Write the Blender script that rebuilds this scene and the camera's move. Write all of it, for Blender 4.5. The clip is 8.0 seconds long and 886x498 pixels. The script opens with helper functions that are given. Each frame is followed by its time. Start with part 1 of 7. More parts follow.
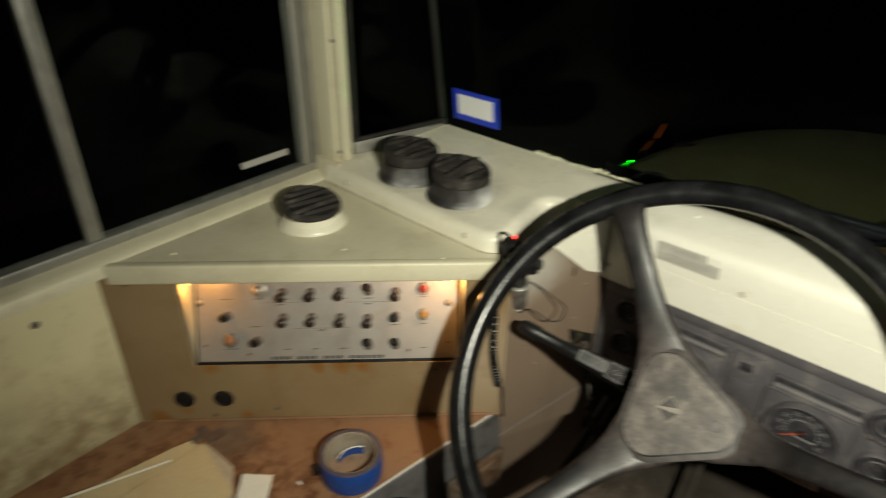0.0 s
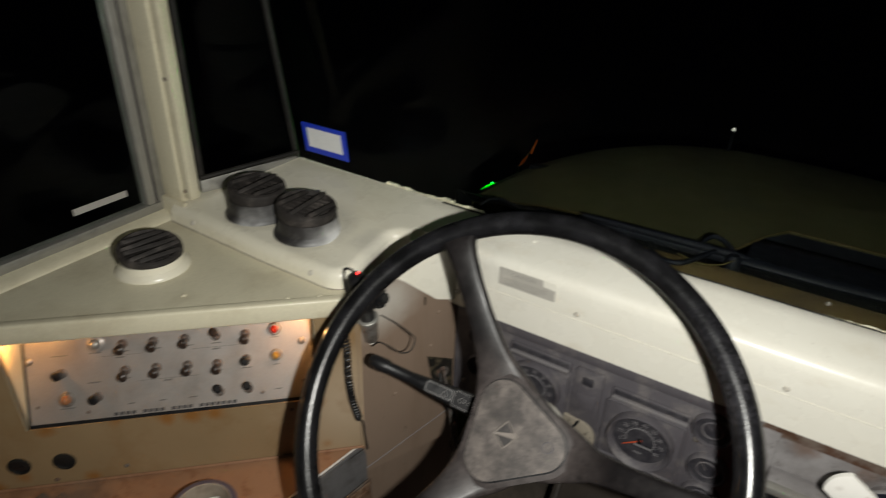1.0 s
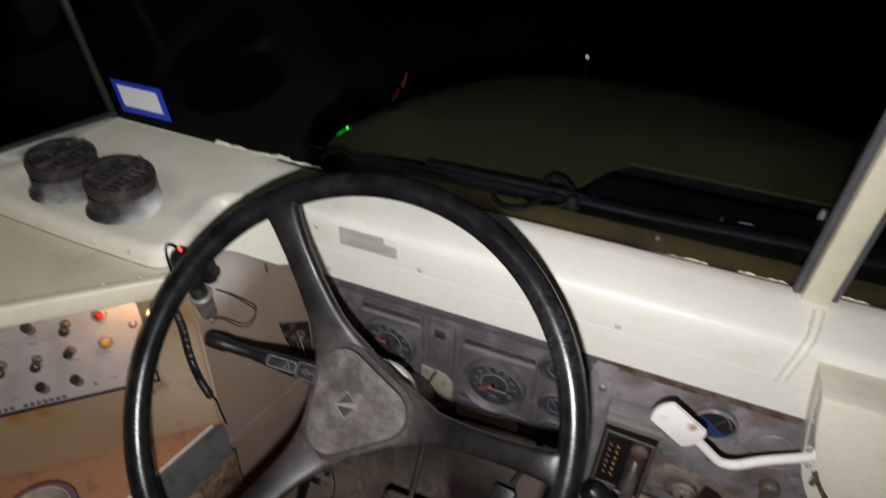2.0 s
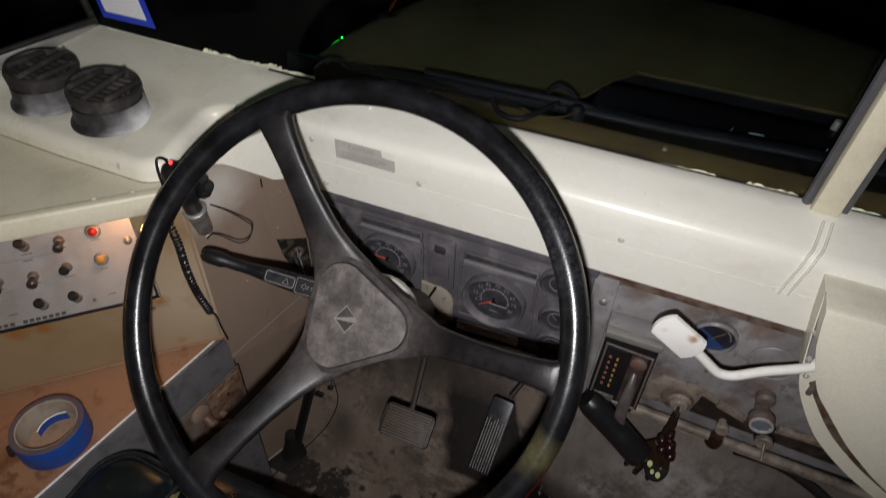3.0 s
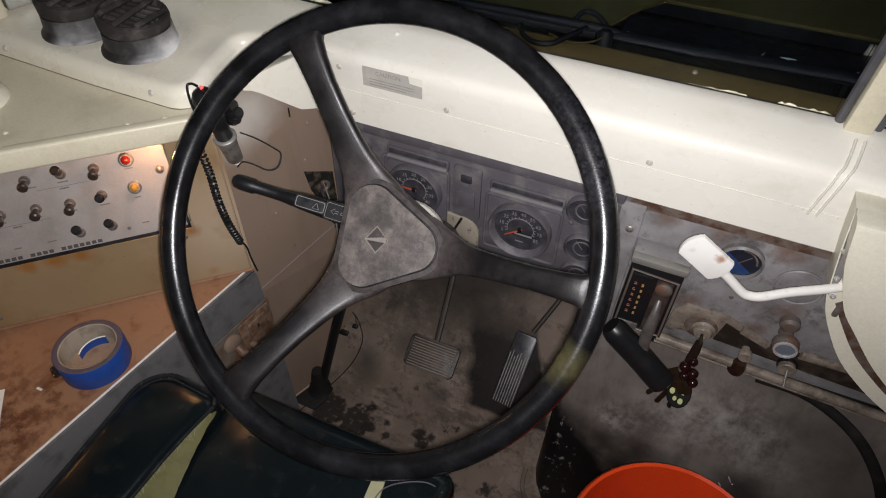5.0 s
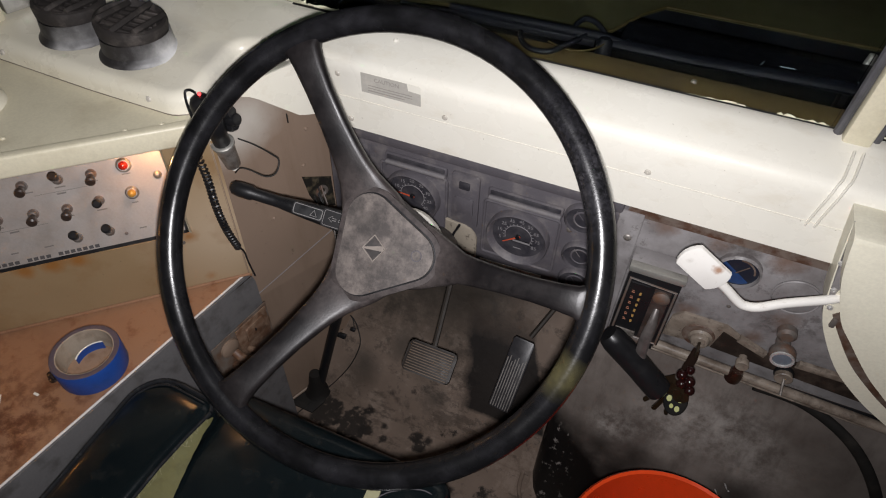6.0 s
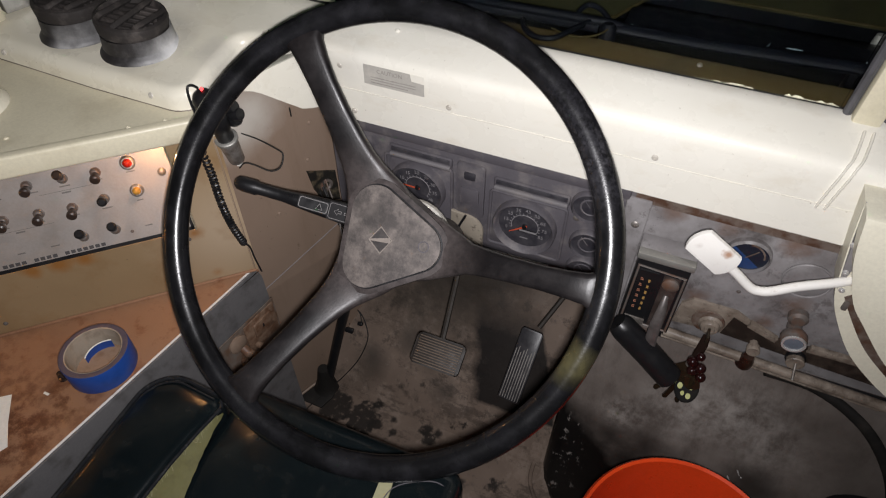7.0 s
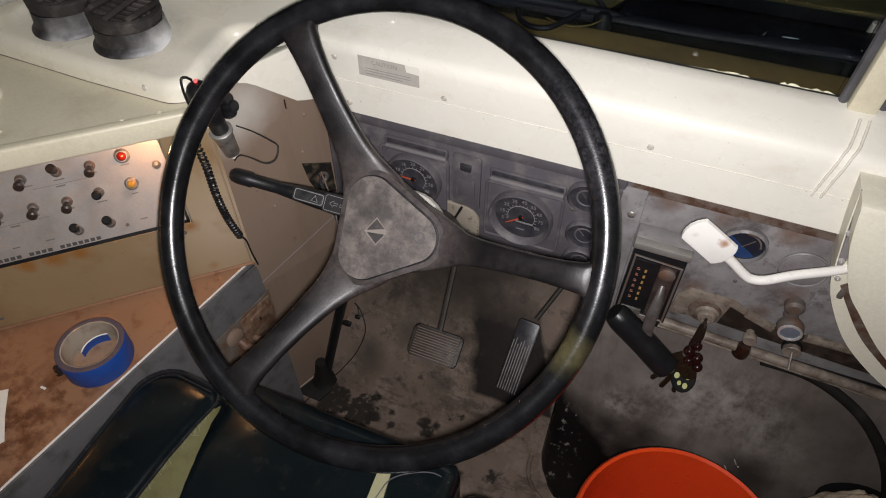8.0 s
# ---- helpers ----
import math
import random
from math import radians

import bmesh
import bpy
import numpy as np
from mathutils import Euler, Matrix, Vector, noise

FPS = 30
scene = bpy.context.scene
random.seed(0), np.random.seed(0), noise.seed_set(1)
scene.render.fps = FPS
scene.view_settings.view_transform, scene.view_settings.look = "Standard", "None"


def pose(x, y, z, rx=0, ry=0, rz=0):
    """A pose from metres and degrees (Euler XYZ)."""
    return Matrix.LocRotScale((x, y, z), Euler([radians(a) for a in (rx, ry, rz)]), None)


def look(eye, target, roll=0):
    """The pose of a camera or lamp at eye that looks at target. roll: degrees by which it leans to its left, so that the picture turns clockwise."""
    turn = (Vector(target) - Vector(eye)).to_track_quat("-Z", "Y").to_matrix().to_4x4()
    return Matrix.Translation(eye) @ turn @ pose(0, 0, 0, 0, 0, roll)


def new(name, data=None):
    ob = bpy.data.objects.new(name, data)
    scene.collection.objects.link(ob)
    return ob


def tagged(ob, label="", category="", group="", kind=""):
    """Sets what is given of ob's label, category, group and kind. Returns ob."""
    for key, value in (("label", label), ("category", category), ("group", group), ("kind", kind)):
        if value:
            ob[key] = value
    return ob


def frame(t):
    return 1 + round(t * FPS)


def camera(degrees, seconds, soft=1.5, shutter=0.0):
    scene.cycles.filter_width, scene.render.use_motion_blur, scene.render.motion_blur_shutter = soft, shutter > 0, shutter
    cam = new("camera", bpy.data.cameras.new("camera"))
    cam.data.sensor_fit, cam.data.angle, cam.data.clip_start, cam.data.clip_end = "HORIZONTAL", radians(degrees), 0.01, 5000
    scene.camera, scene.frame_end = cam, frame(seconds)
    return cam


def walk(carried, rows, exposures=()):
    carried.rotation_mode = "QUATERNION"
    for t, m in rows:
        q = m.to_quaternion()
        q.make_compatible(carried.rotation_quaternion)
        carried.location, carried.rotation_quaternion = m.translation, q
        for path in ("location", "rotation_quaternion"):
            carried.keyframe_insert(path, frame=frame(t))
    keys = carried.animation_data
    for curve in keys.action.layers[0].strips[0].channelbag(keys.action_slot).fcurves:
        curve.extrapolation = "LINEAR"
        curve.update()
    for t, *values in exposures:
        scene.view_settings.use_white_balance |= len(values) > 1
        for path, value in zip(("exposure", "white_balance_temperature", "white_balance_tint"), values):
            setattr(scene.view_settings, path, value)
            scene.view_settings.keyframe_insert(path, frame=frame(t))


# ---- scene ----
cam = camera(69.80, 8.0, soft=1.05, shutter=0.85)
PATH = [
    (0, (0.3548, 0.1612, 1.3076), (-0.7547, 1.4723, 0.2829), 0.97),
    (0.5, (0.3529, 0.1669, 1.3183), (-0.5561, 1.6416, 0.3188), 3.44),
    (1, (0.4279, 0.2318, 1.3417), (-0.4722, 1.7213, 0.3562), 2.10),
    (1.5, (0.4489, 0.2825, 1.3460), (-0.3224, 1.8231, 0.3303), 2.83),
    (2, (0.4905, 0.3306, 1.3604), (-0.0925, 1.8484, 0.1958), 2.58),
    (2.2, (0.4981, 0.3388, 1.3521), (-0.0685, 1.8251, 0.1397), 2.59),
    (3.3, (0.4857, 0.3396, 1.3260), (-0.0251, 1.6789, -0.0687), 2.57),
    (3.5, (0.4856, 0.3321, 1.3150), (-0.0275, 1.6472, -0.1017), 2.46),
    (4, (0.4850, 0.3146, 1.3136), (-0.0335, 1.5975, -0.1305), 2.19),
    (4.5, (0.4877, 0.3011, 1.3106), (-0.0363, 1.5674, -0.1461), 1.30),
    (4.7, (0.4912, 0.2924, 1.3063), (-0.0387, 1.5666, -0.1413), 1.06),
    (5.8, (0.4840, 0.2920, 1.3097), (-0.0338, 1.5906, -0.1206), 2.14),
    (6, (0.4871, 0.3033, 1.3162), (-0.0368, 1.5859, -0.1261), 1.75),
    (6.5, (0.4878, 0.3056, 1.3170), (-0.0533, 1.5890, -0.1184), 0.92),
    (7, (0.4841, 0.3013, 1.3092), (-0.0473, 1.5677, -0.1447), 0.14),
    (7.5, (0.4890, 0.3029, 1.3074), (-0.0402, 1.5593, -0.1559), -0.23),
    (8, (0.4874, 0.3003, 1.3054), (-0.0335, 1.5569, -0.1607), -0.06),
]
EXPOSURES = [(0.0, 0.08, 7800, -4), (0.5, -0.06, 7300, 1), (1.0, -0.20, 6900, 5), (2.0, -0.17, 6500, 11), (3.5, -0.40, 6500, 12), (4.0, -0.28, 6500, 13), (4.5, -0.05, 6500, 13), (7.0, 0.05, 6500, 13), (8.0, 0.05, 6600, 13)]
walk(cam, [(t, look(eye, target, roll)) for t, eye, target, roll in PATH], EXPOSURES)

# ---- light: night, a small torch held beside the lens, two warm bulbs in the console ----
world = bpy.data.worlds.new("night")
scene.world = world
world.use_nodes = True
world.node_tree.nodes["Background"].inputs[0].default_value = (0.50, 0.42, 1.0, 1)
world.node_tree.nodes["Background"].inputs[1].default_value = 0.0030


def lamp(name, at, watts, colour, radius):
    data = bpy.data.lights.new(name, "POINT")
    data.energy, data.color, data.shadow_soft_size = watts, colour, radius
    ob = new(name, data)
    ob.location = at
    return ob


torch = bpy.data.lights.new("torch_light", "SPOT")
torch.energy, torch.color, torch.shadow_soft_size = 43.0, (0.95, 0.945, 0.955), 0.011
torch.spot_size, torch.spot_blend = radians(145), 1.0
new("torch_light", torch).matrix_world = look((0.495, 0.294, 1.297), (0.13, 1.00, 0.83))
lamp("console_bulb_light_near", (-0.442, 0.524, 0.764), 0.14, (1.0, 0.45, 0.12), 0.006)
lamp("green_marker_light", (-0.208, 1.502, 0.729), 0.85, (0.0, 1.0, 0.03), 0.0015)
lamp("console_bulb_light_far", (-0.160, 0.795, 0.764), 0.22, (1.0, 0.5, 0.2), 0.006)


# ---- materials ----
class Nodes:
    def __init__(self, name):
        self.mat = bpy.data.materials.new(name)
        self.mat.use_nodes = True
        self.tree = self.mat.node_tree
        self.bsdf = self.tree.nodes["Principled BSDF"]
        self.pos = self.tree.nodes.new("ShaderNodeNewGeometry").outputs["Position"]

    def noise(self, scale, detail=4.0, rough=0.55, stretch=None):
        n = self.tree.nodes.new("ShaderNodeTexNoise")
        n.inputs["Scale"].default_value = scale
        n.inputs["Detail"].default_value = detail
        n.inputs["Roughness"].default_value = rough
        src = self.pos
        if stretch:
            m = self.tree.nodes.new("ShaderNodeMapping")
            m.inputs["Scale"].default_value = stretch
            self.tree.links.new(self.pos, m.inputs["Vector"])
            src = m.outputs[0]
        self.tree.links.new(src, n.inputs["Vector"])
        return n.outputs["Fac"]

    def ramp(self, fac, lo, hi, a=0.0, b=1.0):
        n = self.tree.nodes.new("ShaderNodeMapRange")
        n.inputs["From Min"].default_value, n.inputs["From Max"].default_value = lo, hi
        n.inputs["To Min"].default_value, n.inputs["To Max"].default_value = a, b
        self.tree.links.new(fac, n.inputs["Value"])
        return n.outputs["Result"]

    def mul(self, a, b):
        n = self.tree.nodes.new("ShaderNodeMath")
        n.operation = "MULTIPLY"
        self.tree.links.new(a, n.inputs[0])
        if isinstance(b, (int, float)):
            n.inputs[1].default_value = b
        else:
            self.tree.links.new(b, n.inputs[1])
        return n.outputs[0]

    def near(self, at, inner, outer):
        """1 inside a blot round a place, falling to 0."""
        n = self.tree.nodes.new("ShaderNodeVectorMath")
        n.operation = "DISTANCE"
        self.tree.links.new(self.pos, n.inputs[0])
        n.inputs[1].default_value = at
        return self.ramp(n.outputs["Value"], inner, outer, 1.0, 0.0)

    def ragged(self, at, r, soft=0.005, wobble=0.04, scale=28.0):
        """1 inside a stain with an uneven outline round a place."""
        d = self.tree.nodes.new("ShaderNodeVectorMath")
        d.operation = "DISTANCE"
        self.tree.links.new(self.pos, d.inputs[0])
        d.inputs[1].default_value = at
        s = self.tree.nodes.new("ShaderNodeMath")
        s.operation = "MULTIPLY_ADD"
        self.tree.links.new(self.noise(scale, 7.0, 0.62), s.inputs[0])
        s.inputs[1].default_value = wobble
        self.tree.links.new(d.outputs["Value"], s.inputs[2])
        return self.ramp(s.outputs[0], r + wobble / 2 - soft, r + wobble / 2 + soft, 1.0, 0.0)

    def side(self, normal, d, soft=0.005, wobble=0.012, scale=30.0):
        """1 on the far side of an uneven straight line."""
        n = self.tree.nodes.new("ShaderNodeVectorMath")
        n.operation = "DOT_PRODUCT"
        self.tree.links.new(self.pos, n.inputs[0])
        n.inputs[1].default_value = normal
        s = self.tree.nodes.new("ShaderNodeMath")
        s.operation = "MULTIPLY_ADD"
        self.tree.links.new(self.noise(scale, 7.0, 0.65), s.inputs[0])
        s.inputs[1].default_value = wobble
        self.tree.links.new(n.outputs["Value"], s.inputs[2])
        return self.ramp(s.outputs[0], d + wobble / 2 - soft, d + wobble / 2 + soft)

    def mix(self, fac, a, b):
        n = self.tree.nodes.new("ShaderNodeMix")
        n.data_type = "RGBA"
        self.tree.links.new(fac, n.inputs["Factor"])
        for sock, v in ((n.inputs[6], a), (n.inputs[7], b)):
            if isinstance(v, tuple):
                sock.default_value = (*v, 1)
            else:
                self.tree.links.new(v, sock)
        return n.outputs[2]

    def bump(self, height, strength, distance=0.001):
        n = self.tree.nodes.new("ShaderNodeBump")
        n.inputs["Strength"].default_value, n.inputs["Distance"].default_value = strength, distance
        self.tree.links.new(height, n.inputs["Height"])
        self.tree.links.new(n.outputs[0], self.bsdf.inputs["Normal"])

    def done(self, colour, rough=0.5, metal=0.0, spec=0.5):
        if isinstance(colour, tuple):
            self.bsdf.inputs["Base Color"].default_value = (*colour, 1)
        else:
            self.tree.links.new(colour, self.bsdf.inputs["Base Color"])
        if isinstance(rough, (int, float)):
            self.bsdf.inputs["Roughness"].default_value = rough
        else:
            self.tree.links.new(rough, self.bsdf.inputs["Roughness"])
        self.bsdf.inputs["Metallic"].default_value = metal
        self.bsdf.inputs["Specular IOR Level"].default_value = spec
        return self.mat


def shade(c, k):
    return tuple(v * k for v in c)


def surface(name, colour, rough=0.5, metal=0.0, dirt=(0.1, 0.07, 0.04), dirty=0.25, scale=9.0, grain=0.12, bump=0.15,
            fine=260.0, spec=0.5, lo=0.5, hi=0.75):
    """Paint, plastic or metal with broad stains and a fine grain."""
    n = Nodes(name)
    g = n.mix(n.noise(fine, 3.0), shade(colour, 1 - grain), shade(colour, 1 + grain))
    s = n.mul(n.ramp(n.noise(scale, 8.0, 0.62), lo, hi), dirty)
    c = n.mix(s, g, dirt)
    n.bump(n.noise(fine, 4.0), bump, 0.0006)
    r = n.ramp(n.noise(scale * 2.3, 5.0), 0.3, 0.75, max(rough - 0.1, 0.05), min(rough + 0.12, 1.0))
    return n.done(c, r, metal, spec)


def glow(name, colour, strength, body=0.4):
    n = Nodes(name)
    n.bsdf.inputs["Emission Color"].default_value = (*colour, 1)
    n.bsdf.inputs["Emission Strength"].default_value = strength
    return n.done(shade(colour, body), 0.15)


def clear(name, tint=(1, 1, 1), rough=0.0):
    n = Nodes(name)
    n.bsdf.inputs["Transmission Weight"].default_value = 1.0
    n.bsdf.inputs["IOR"].default_value = 1.09
    return n.done(tint, rough)


def rusty(name, colour, rust, amount, rough=0.55, low=0.42, high=0.62, scale=14.0):
    n = Nodes(name)
    base = n.mix(n.noise(70.0, 4.0), shade(colour, 0.82), shade(colour, 1.1))
    r2 = n.mix(n.noise(40.0, 6.0), shade(rust, 0.45), shade(rust, 1.3))
    c = n.mix(n.mul(n.ramp(n.noise(scale, 9.0, 0.65), low, high), amount), base, r2)
    n.bump(n.noise(150.0, 6.0, 0.6), 0.3, 0.0008)
    return n.done(c, n.ramp(n.noise(20.0), 0.3, 0.7, rough - 0.12, rough + 0.15))


HEATCREAM = surface("pale_cream_paint", (0.74, 0.705, 0.57), 0.42, dirt=(0.34, 0.27, 0.17), dirty=0.35, scale=10, bump=0.15)
CREAM = surface("cream_paint", (0.65, 0.60, 0.45), 0.42, dirt=(0.24, 0.17, 0.08), dirty=0.35, scale=11, bump=0.12)
GREY = surface("grey_apron_paint", (0.118, 0.114, 0.115), 0.55, dirt=(0.045, 0.040, 0.036), dirty=0.8, scale=34, bump=0.3)
STEEL = surface("brushed_panel_aluminium", (0.335, 0.300, 0.275), 0.45, 0.4, dirt=(0.20, 0.165, 0.13), dirty=0.55, scale=15, fine=330, bump=0.08)
ALU = surface("dull_window_aluminium", (0.36, 0.35, 0.32), 0.45, 0.6, dirt=(0.1, 0.1, 0.09), dirty=0.5, scale=20)
BLACK = surface("black_plastic", (0.009, 0.009, 0.010), 0.36, dirt=(0.03, 0.027, 0.025), dirty=0.25, scale=25, bump=0.2, spec=0.38)
RUBBER = surface("black_rubber", (0.012, 0.011, 0.010), 0.6, dirt=(0.05, 0.043, 0.036), dirty=0.5, scale=18, bump=0.4, spec=0.25)
CHARCOAL = surface("grey_instrument_plastic", (0.083, 0.076, 0.085), 0.55, dirt=(0.20, 0.18, 0.17), dirty=0.75, scale=30, bump=0.5, fine=420)
DARKSTEEL = rusty("dark_rusted_steel", (0.11, 0.095, 0.085), (0.13, 0.05, 0.02), 0.7, 0.5, 0.45, 0.65, 30)
CHROME = surface("tarnished_chrome", (0.40, 0.37, 0.34), 0.42, 0.7, dirt=(0.10, 0.07, 0.05), dirty=0.7, scale=70, lo=0.42, hi=0.65)
DIAL = surface("dusty_gauge_face", (0.020, 0.019, 0.025), 0.5, dirt=(0.085, 0.080, 0.085), dirty=0.6, scale=45, lo=0.35, hi=0.7)
LIPGREY = surface("dusty_grey_lip", (0.17, 0.16, 0.165), 0.6, dirt=(0.26, 0.23, 0.21), dirty=0.5, scale=30)
PEDAL = surface("worn_pedal_rib", (0.25, 0.232, 0.215), 0.5, dirt=(0.04, 0.034, 0.03), dirty=0.9, scale=60)
MARK = surface("pale_print", (0.36, 0.345, 0.32), 0.6, dirty=0.1)
PANELPRINT = surface("faint_panel_print", (0.125, 0.11, 0.10), 0.6, dirt=(0.25, 0.22, 0.2), dirty=0.6, scale=140)
DIALPRINT = surface("dusty_dial_print", (0.21, 0.20, 0.205), 0.6, dirt=(0.09, 0.085, 0.09), dirty=0.6, scale=60)
DARKMARK = surface("dark_print", (0.05, 0.045, 0.045), 0.6, dirty=0.1)
NEEDLE = surface("orange_needle", (0.50, 0.075, 0.03), 0.5, dirty=0.05)
SOOT = surface("sooty_vent_plastic", (0.018, 0.0145, 0.013), 0.75, dirt=(0.095, 0.080, 0.071), dirty=0.8, scale=42, bump=0.6)
PAPER = surface("aged_paper", (0.55, 0.45, 0.28), 0.85, dirt=(0.25, 0.14, 0.05), dirty=0.35, scale=14, bump=0.3)
CARD = surface("white_card", (0.74, 0.72, 0.66), 0.8, dirt=(0.4, 0.35, 0.25), dirty=0.2)
BLUE = surface("blue_tape", (0.010, 0.055, 0.26), 0.5, dirt=(0.02, 0.03, 0.08), dirty=0.4, scale=30)
TAPEEND = surface("tape_roll_side", (0.075, 0.058, 0.075), 0.6, dirt=(0.16, 0.10, 0.075), dirty=0.6, scale=50)
CORE = surface("cardboard_core", (0.45, 0.38, 0.30), 0.85, dirt=(0.2, 0.13, 0.08), dirty=0.4, scale=40)
STICKBLUE = surface("blue_sticker", (0.015, 0.045, 0.5), 0.4, dirty=0.05)
STICKWHITE = surface("white_sticker", (0.8, 0.8, 0.8), 0.5, dirty=0.05)
BUCKET = surface("orange_red_bucket_plastic", (0.72, 0.065, 0.012), 0.35, dirt=(0.3, 0.03, 0.01), dirty=0.2, scale=12, bump=0.05)
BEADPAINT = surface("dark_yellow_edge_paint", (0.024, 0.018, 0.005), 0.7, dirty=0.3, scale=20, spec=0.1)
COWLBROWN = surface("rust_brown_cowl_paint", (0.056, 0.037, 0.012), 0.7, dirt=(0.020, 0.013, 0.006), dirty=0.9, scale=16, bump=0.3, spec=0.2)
# Hood yellow with the torch's weak reach outside put into the colour.
HOODPAINT = surface("night_darkened_yellow_hood_paint", (0.025, 0.0235, 0.0075), 0.8, dirt=(0.011, 0.011, 0.0055), dirty=0.7, scale=7, bump=0.2, spec=0.2)
ASPHALT = surface("dark_ground", (0.04, 0.04, 0.042), 0.9, dirty=0.3, scale=3, bump=0.6)
CLOTH = surface("beige_cloth", (0.35, 0.28, 0.2), 0.95, dirt=(0.12, 0.09, 0.06), dirty=0.5, scale=30, bump=0.6)
STRIP = surface("yellow_green_seat_tape", (0.110, 0.104, 0.036), 0.7, dirt=(0.045, 0.040, 0.018), dirty=0.6, scale=34, bump=0.6, fine=180)
LABEL = surface("faded_grey_label", (0.42, 0.40, 0.36), 0.5, dirt=(0.6, 0.57, 0.5), dirty=0.5, scale=30)
PIPE = rusty("brown_rail_steel", (0.15, 0.118, 0.098), (0.075, 0.03, 0.014), 0.85, 0.4, 0.42, 0.6, 45)
GLASS = clear("window_glass", (0.8, 0.86, 0.84))
LED = glow("red_led", (1.0, 0.04, 0.04), 5.0)
REDLENS = glow("red_lamp_lens", (0.75, 0.03, 0.015), 0.02)
AMBERLENS = glow("amber_lamp_lens", (0.90, 0.46, 0.08), 0.05)
BULB = glow("warm_bulb", (1.0, 0.5, 0.15), 4.0)
ORANGELENS = glow("orange_marker_lens", (1.0, 0.20, 0.04), 0.020)
GREENLENS = glow("green_marker_lens", (0.002, 1.0, 0.03), 0.35, 0.01)
GLINTGLOW = glow("white_glint_glow", (1.0, 0.97, 0.9), 0.35)


SCRATCH = surface("pale_blue_scratch", (0.10, 0.14, 0.16), 0.5, dirty=0.3, scale=40)
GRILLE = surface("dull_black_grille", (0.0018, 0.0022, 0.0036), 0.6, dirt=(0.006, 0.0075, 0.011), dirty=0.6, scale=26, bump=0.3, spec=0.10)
# Near-black: the darkness of the unlit hood gap is put into the colour.
PITCH = surface("unlit_black_metal", (0.0018, 0.0022, 0.003), 0.65, dirt=(0.006, 0.008, 0.011), dirty=0.5, scale=20, spec=0.05)


def grimy(name, low, mid, high, scale, rough, bump=0.3, rusted=()):
    """Bare or painted metal under uneven grime: dark blots, pale dust and fine scratches."""
    n = Nodes(name)
    c = n.mix(n.ramp(n.noise(scale, 8.0, 0.65), 0.34, 0.66), mid, high)
    c = n.mix(n.mul(n.ramp(n.noise(scale * 0.7, 9.0, 0.7), 0.52, 0.66), 0.85), c, low)
    c = n.mix(n.mul(n.ramp(n.noise(scale * 5, 6.0, 0.7, (1.0, 1.0, 0.25)), 0.56, 0.75), 0.35), c, high)
    c = n.mix(n.mul(n.ramp(n.noise(scale * 2.4, 10.0, 0.78), 0.56, 0.62), 0.55), c, low)
    for at, r in rusted:
        c = n.mix(n.mul(n.ragged(at, r, 0.012, 0.04, 45.0), 0.7), c, (0.13, 0.065, 0.035))
    n.bump(n.noise(scale * 12, 6.0, 0.6), bump, 0.0008)
    return n.done(c, n.ramp(n.noise(scale * 2), 0.3, 0.7, rough - 0.12, rough + 0.15))


def wall_paint():
    n = Nodes("rust_bled_cream_wall_paint")
    g = n.mix(n.noise(6.0, 6.0), (0.60, 0.555, 0.36), (0.72, 0.67, 0.46))
    s = n.mul(n.ramp(n.noise(17.0, 9.0, 0.7), 0.50, 0.66), 0.28)
    g = n.mix(s, g, (0.30, 0.21, 0.09))
    for at, r in (((-0.53, 0.42, 0.50), 0.17), ((-0.53, 0.30, 0.49), 0.19), ((-0.53, 0.16, 0.49), 0.20), ((-0.53, 0.02, 0.49), 0.20)):
        g = n.mix(n.mul(n.mul(n.near(at, 0.01, r), n.ramp(n.noise(26.0, 8.0, 0.65), 0.25, 0.65)), 0.8), g, (0.17, 0.10, 0.035))
    n.bump(n.noise(60.0, 5.0), 0.2, 0.0012)
    return n.done(g, 0.45)


DASHGREY = grimy("worn_grey_dash_steel", (0.060, 0.050, 0.046), (0.158, 0.146, 0.144), (0.275, 0.262, 0.262), 15.0, 0.44, 0.3, (((0.53, 1.01, 0.715), 0.012), ((0.60, 1.01, 0.712), 0.010), ((0.69, 1.01, 0.712), 0.016), ((0.80, 1.01, 0.71), 0.02), ((0.60, 1.01, 0.56), 0.012), ((0.73, 1.01, 0.60), 0.012), ((0.70, 1.01, 0.545), 0.010)))
TAN = grimy("worn_tan_steel", (0.035, 0.023, 0.016), (0.115, 0.089, 0.069), (0.25, 0.208, 0.168), 32.0, 0.45)


def lever_paint():
    n = Nodes("chipped_white_lever_paint")
    c = n.mix(n.noise(40.0, 6.0), (0.76, 0.735, 0.68), (0.85, 0.83, 0.79))
    c = n.mix(n.mul(n.ramp(n.noise(90.0, 7.0, 0.7), 0.60, 0.72), 0.45), c, (0.48, 0.42, 0.36))
    c = n.mix(n.mul(n.ragged((0.600, 0.920, 0.7445), 0.0055, 0.003, 0.012, 120.0), 0.85), c, (0.36, 0.17, 0.08))
    c = n.mix(n.mul(n.ragged((0.566, 0.917, 0.748), 0.002, 0.003, 0.010, 110.0), 0.5), c, (0.40, 0.35, 0.30))
    n.bump(n.noise(120.0, 5.0), 0.2, 0.0005)
    return n.done(c, 0.4)


LEVER = lever_paint()


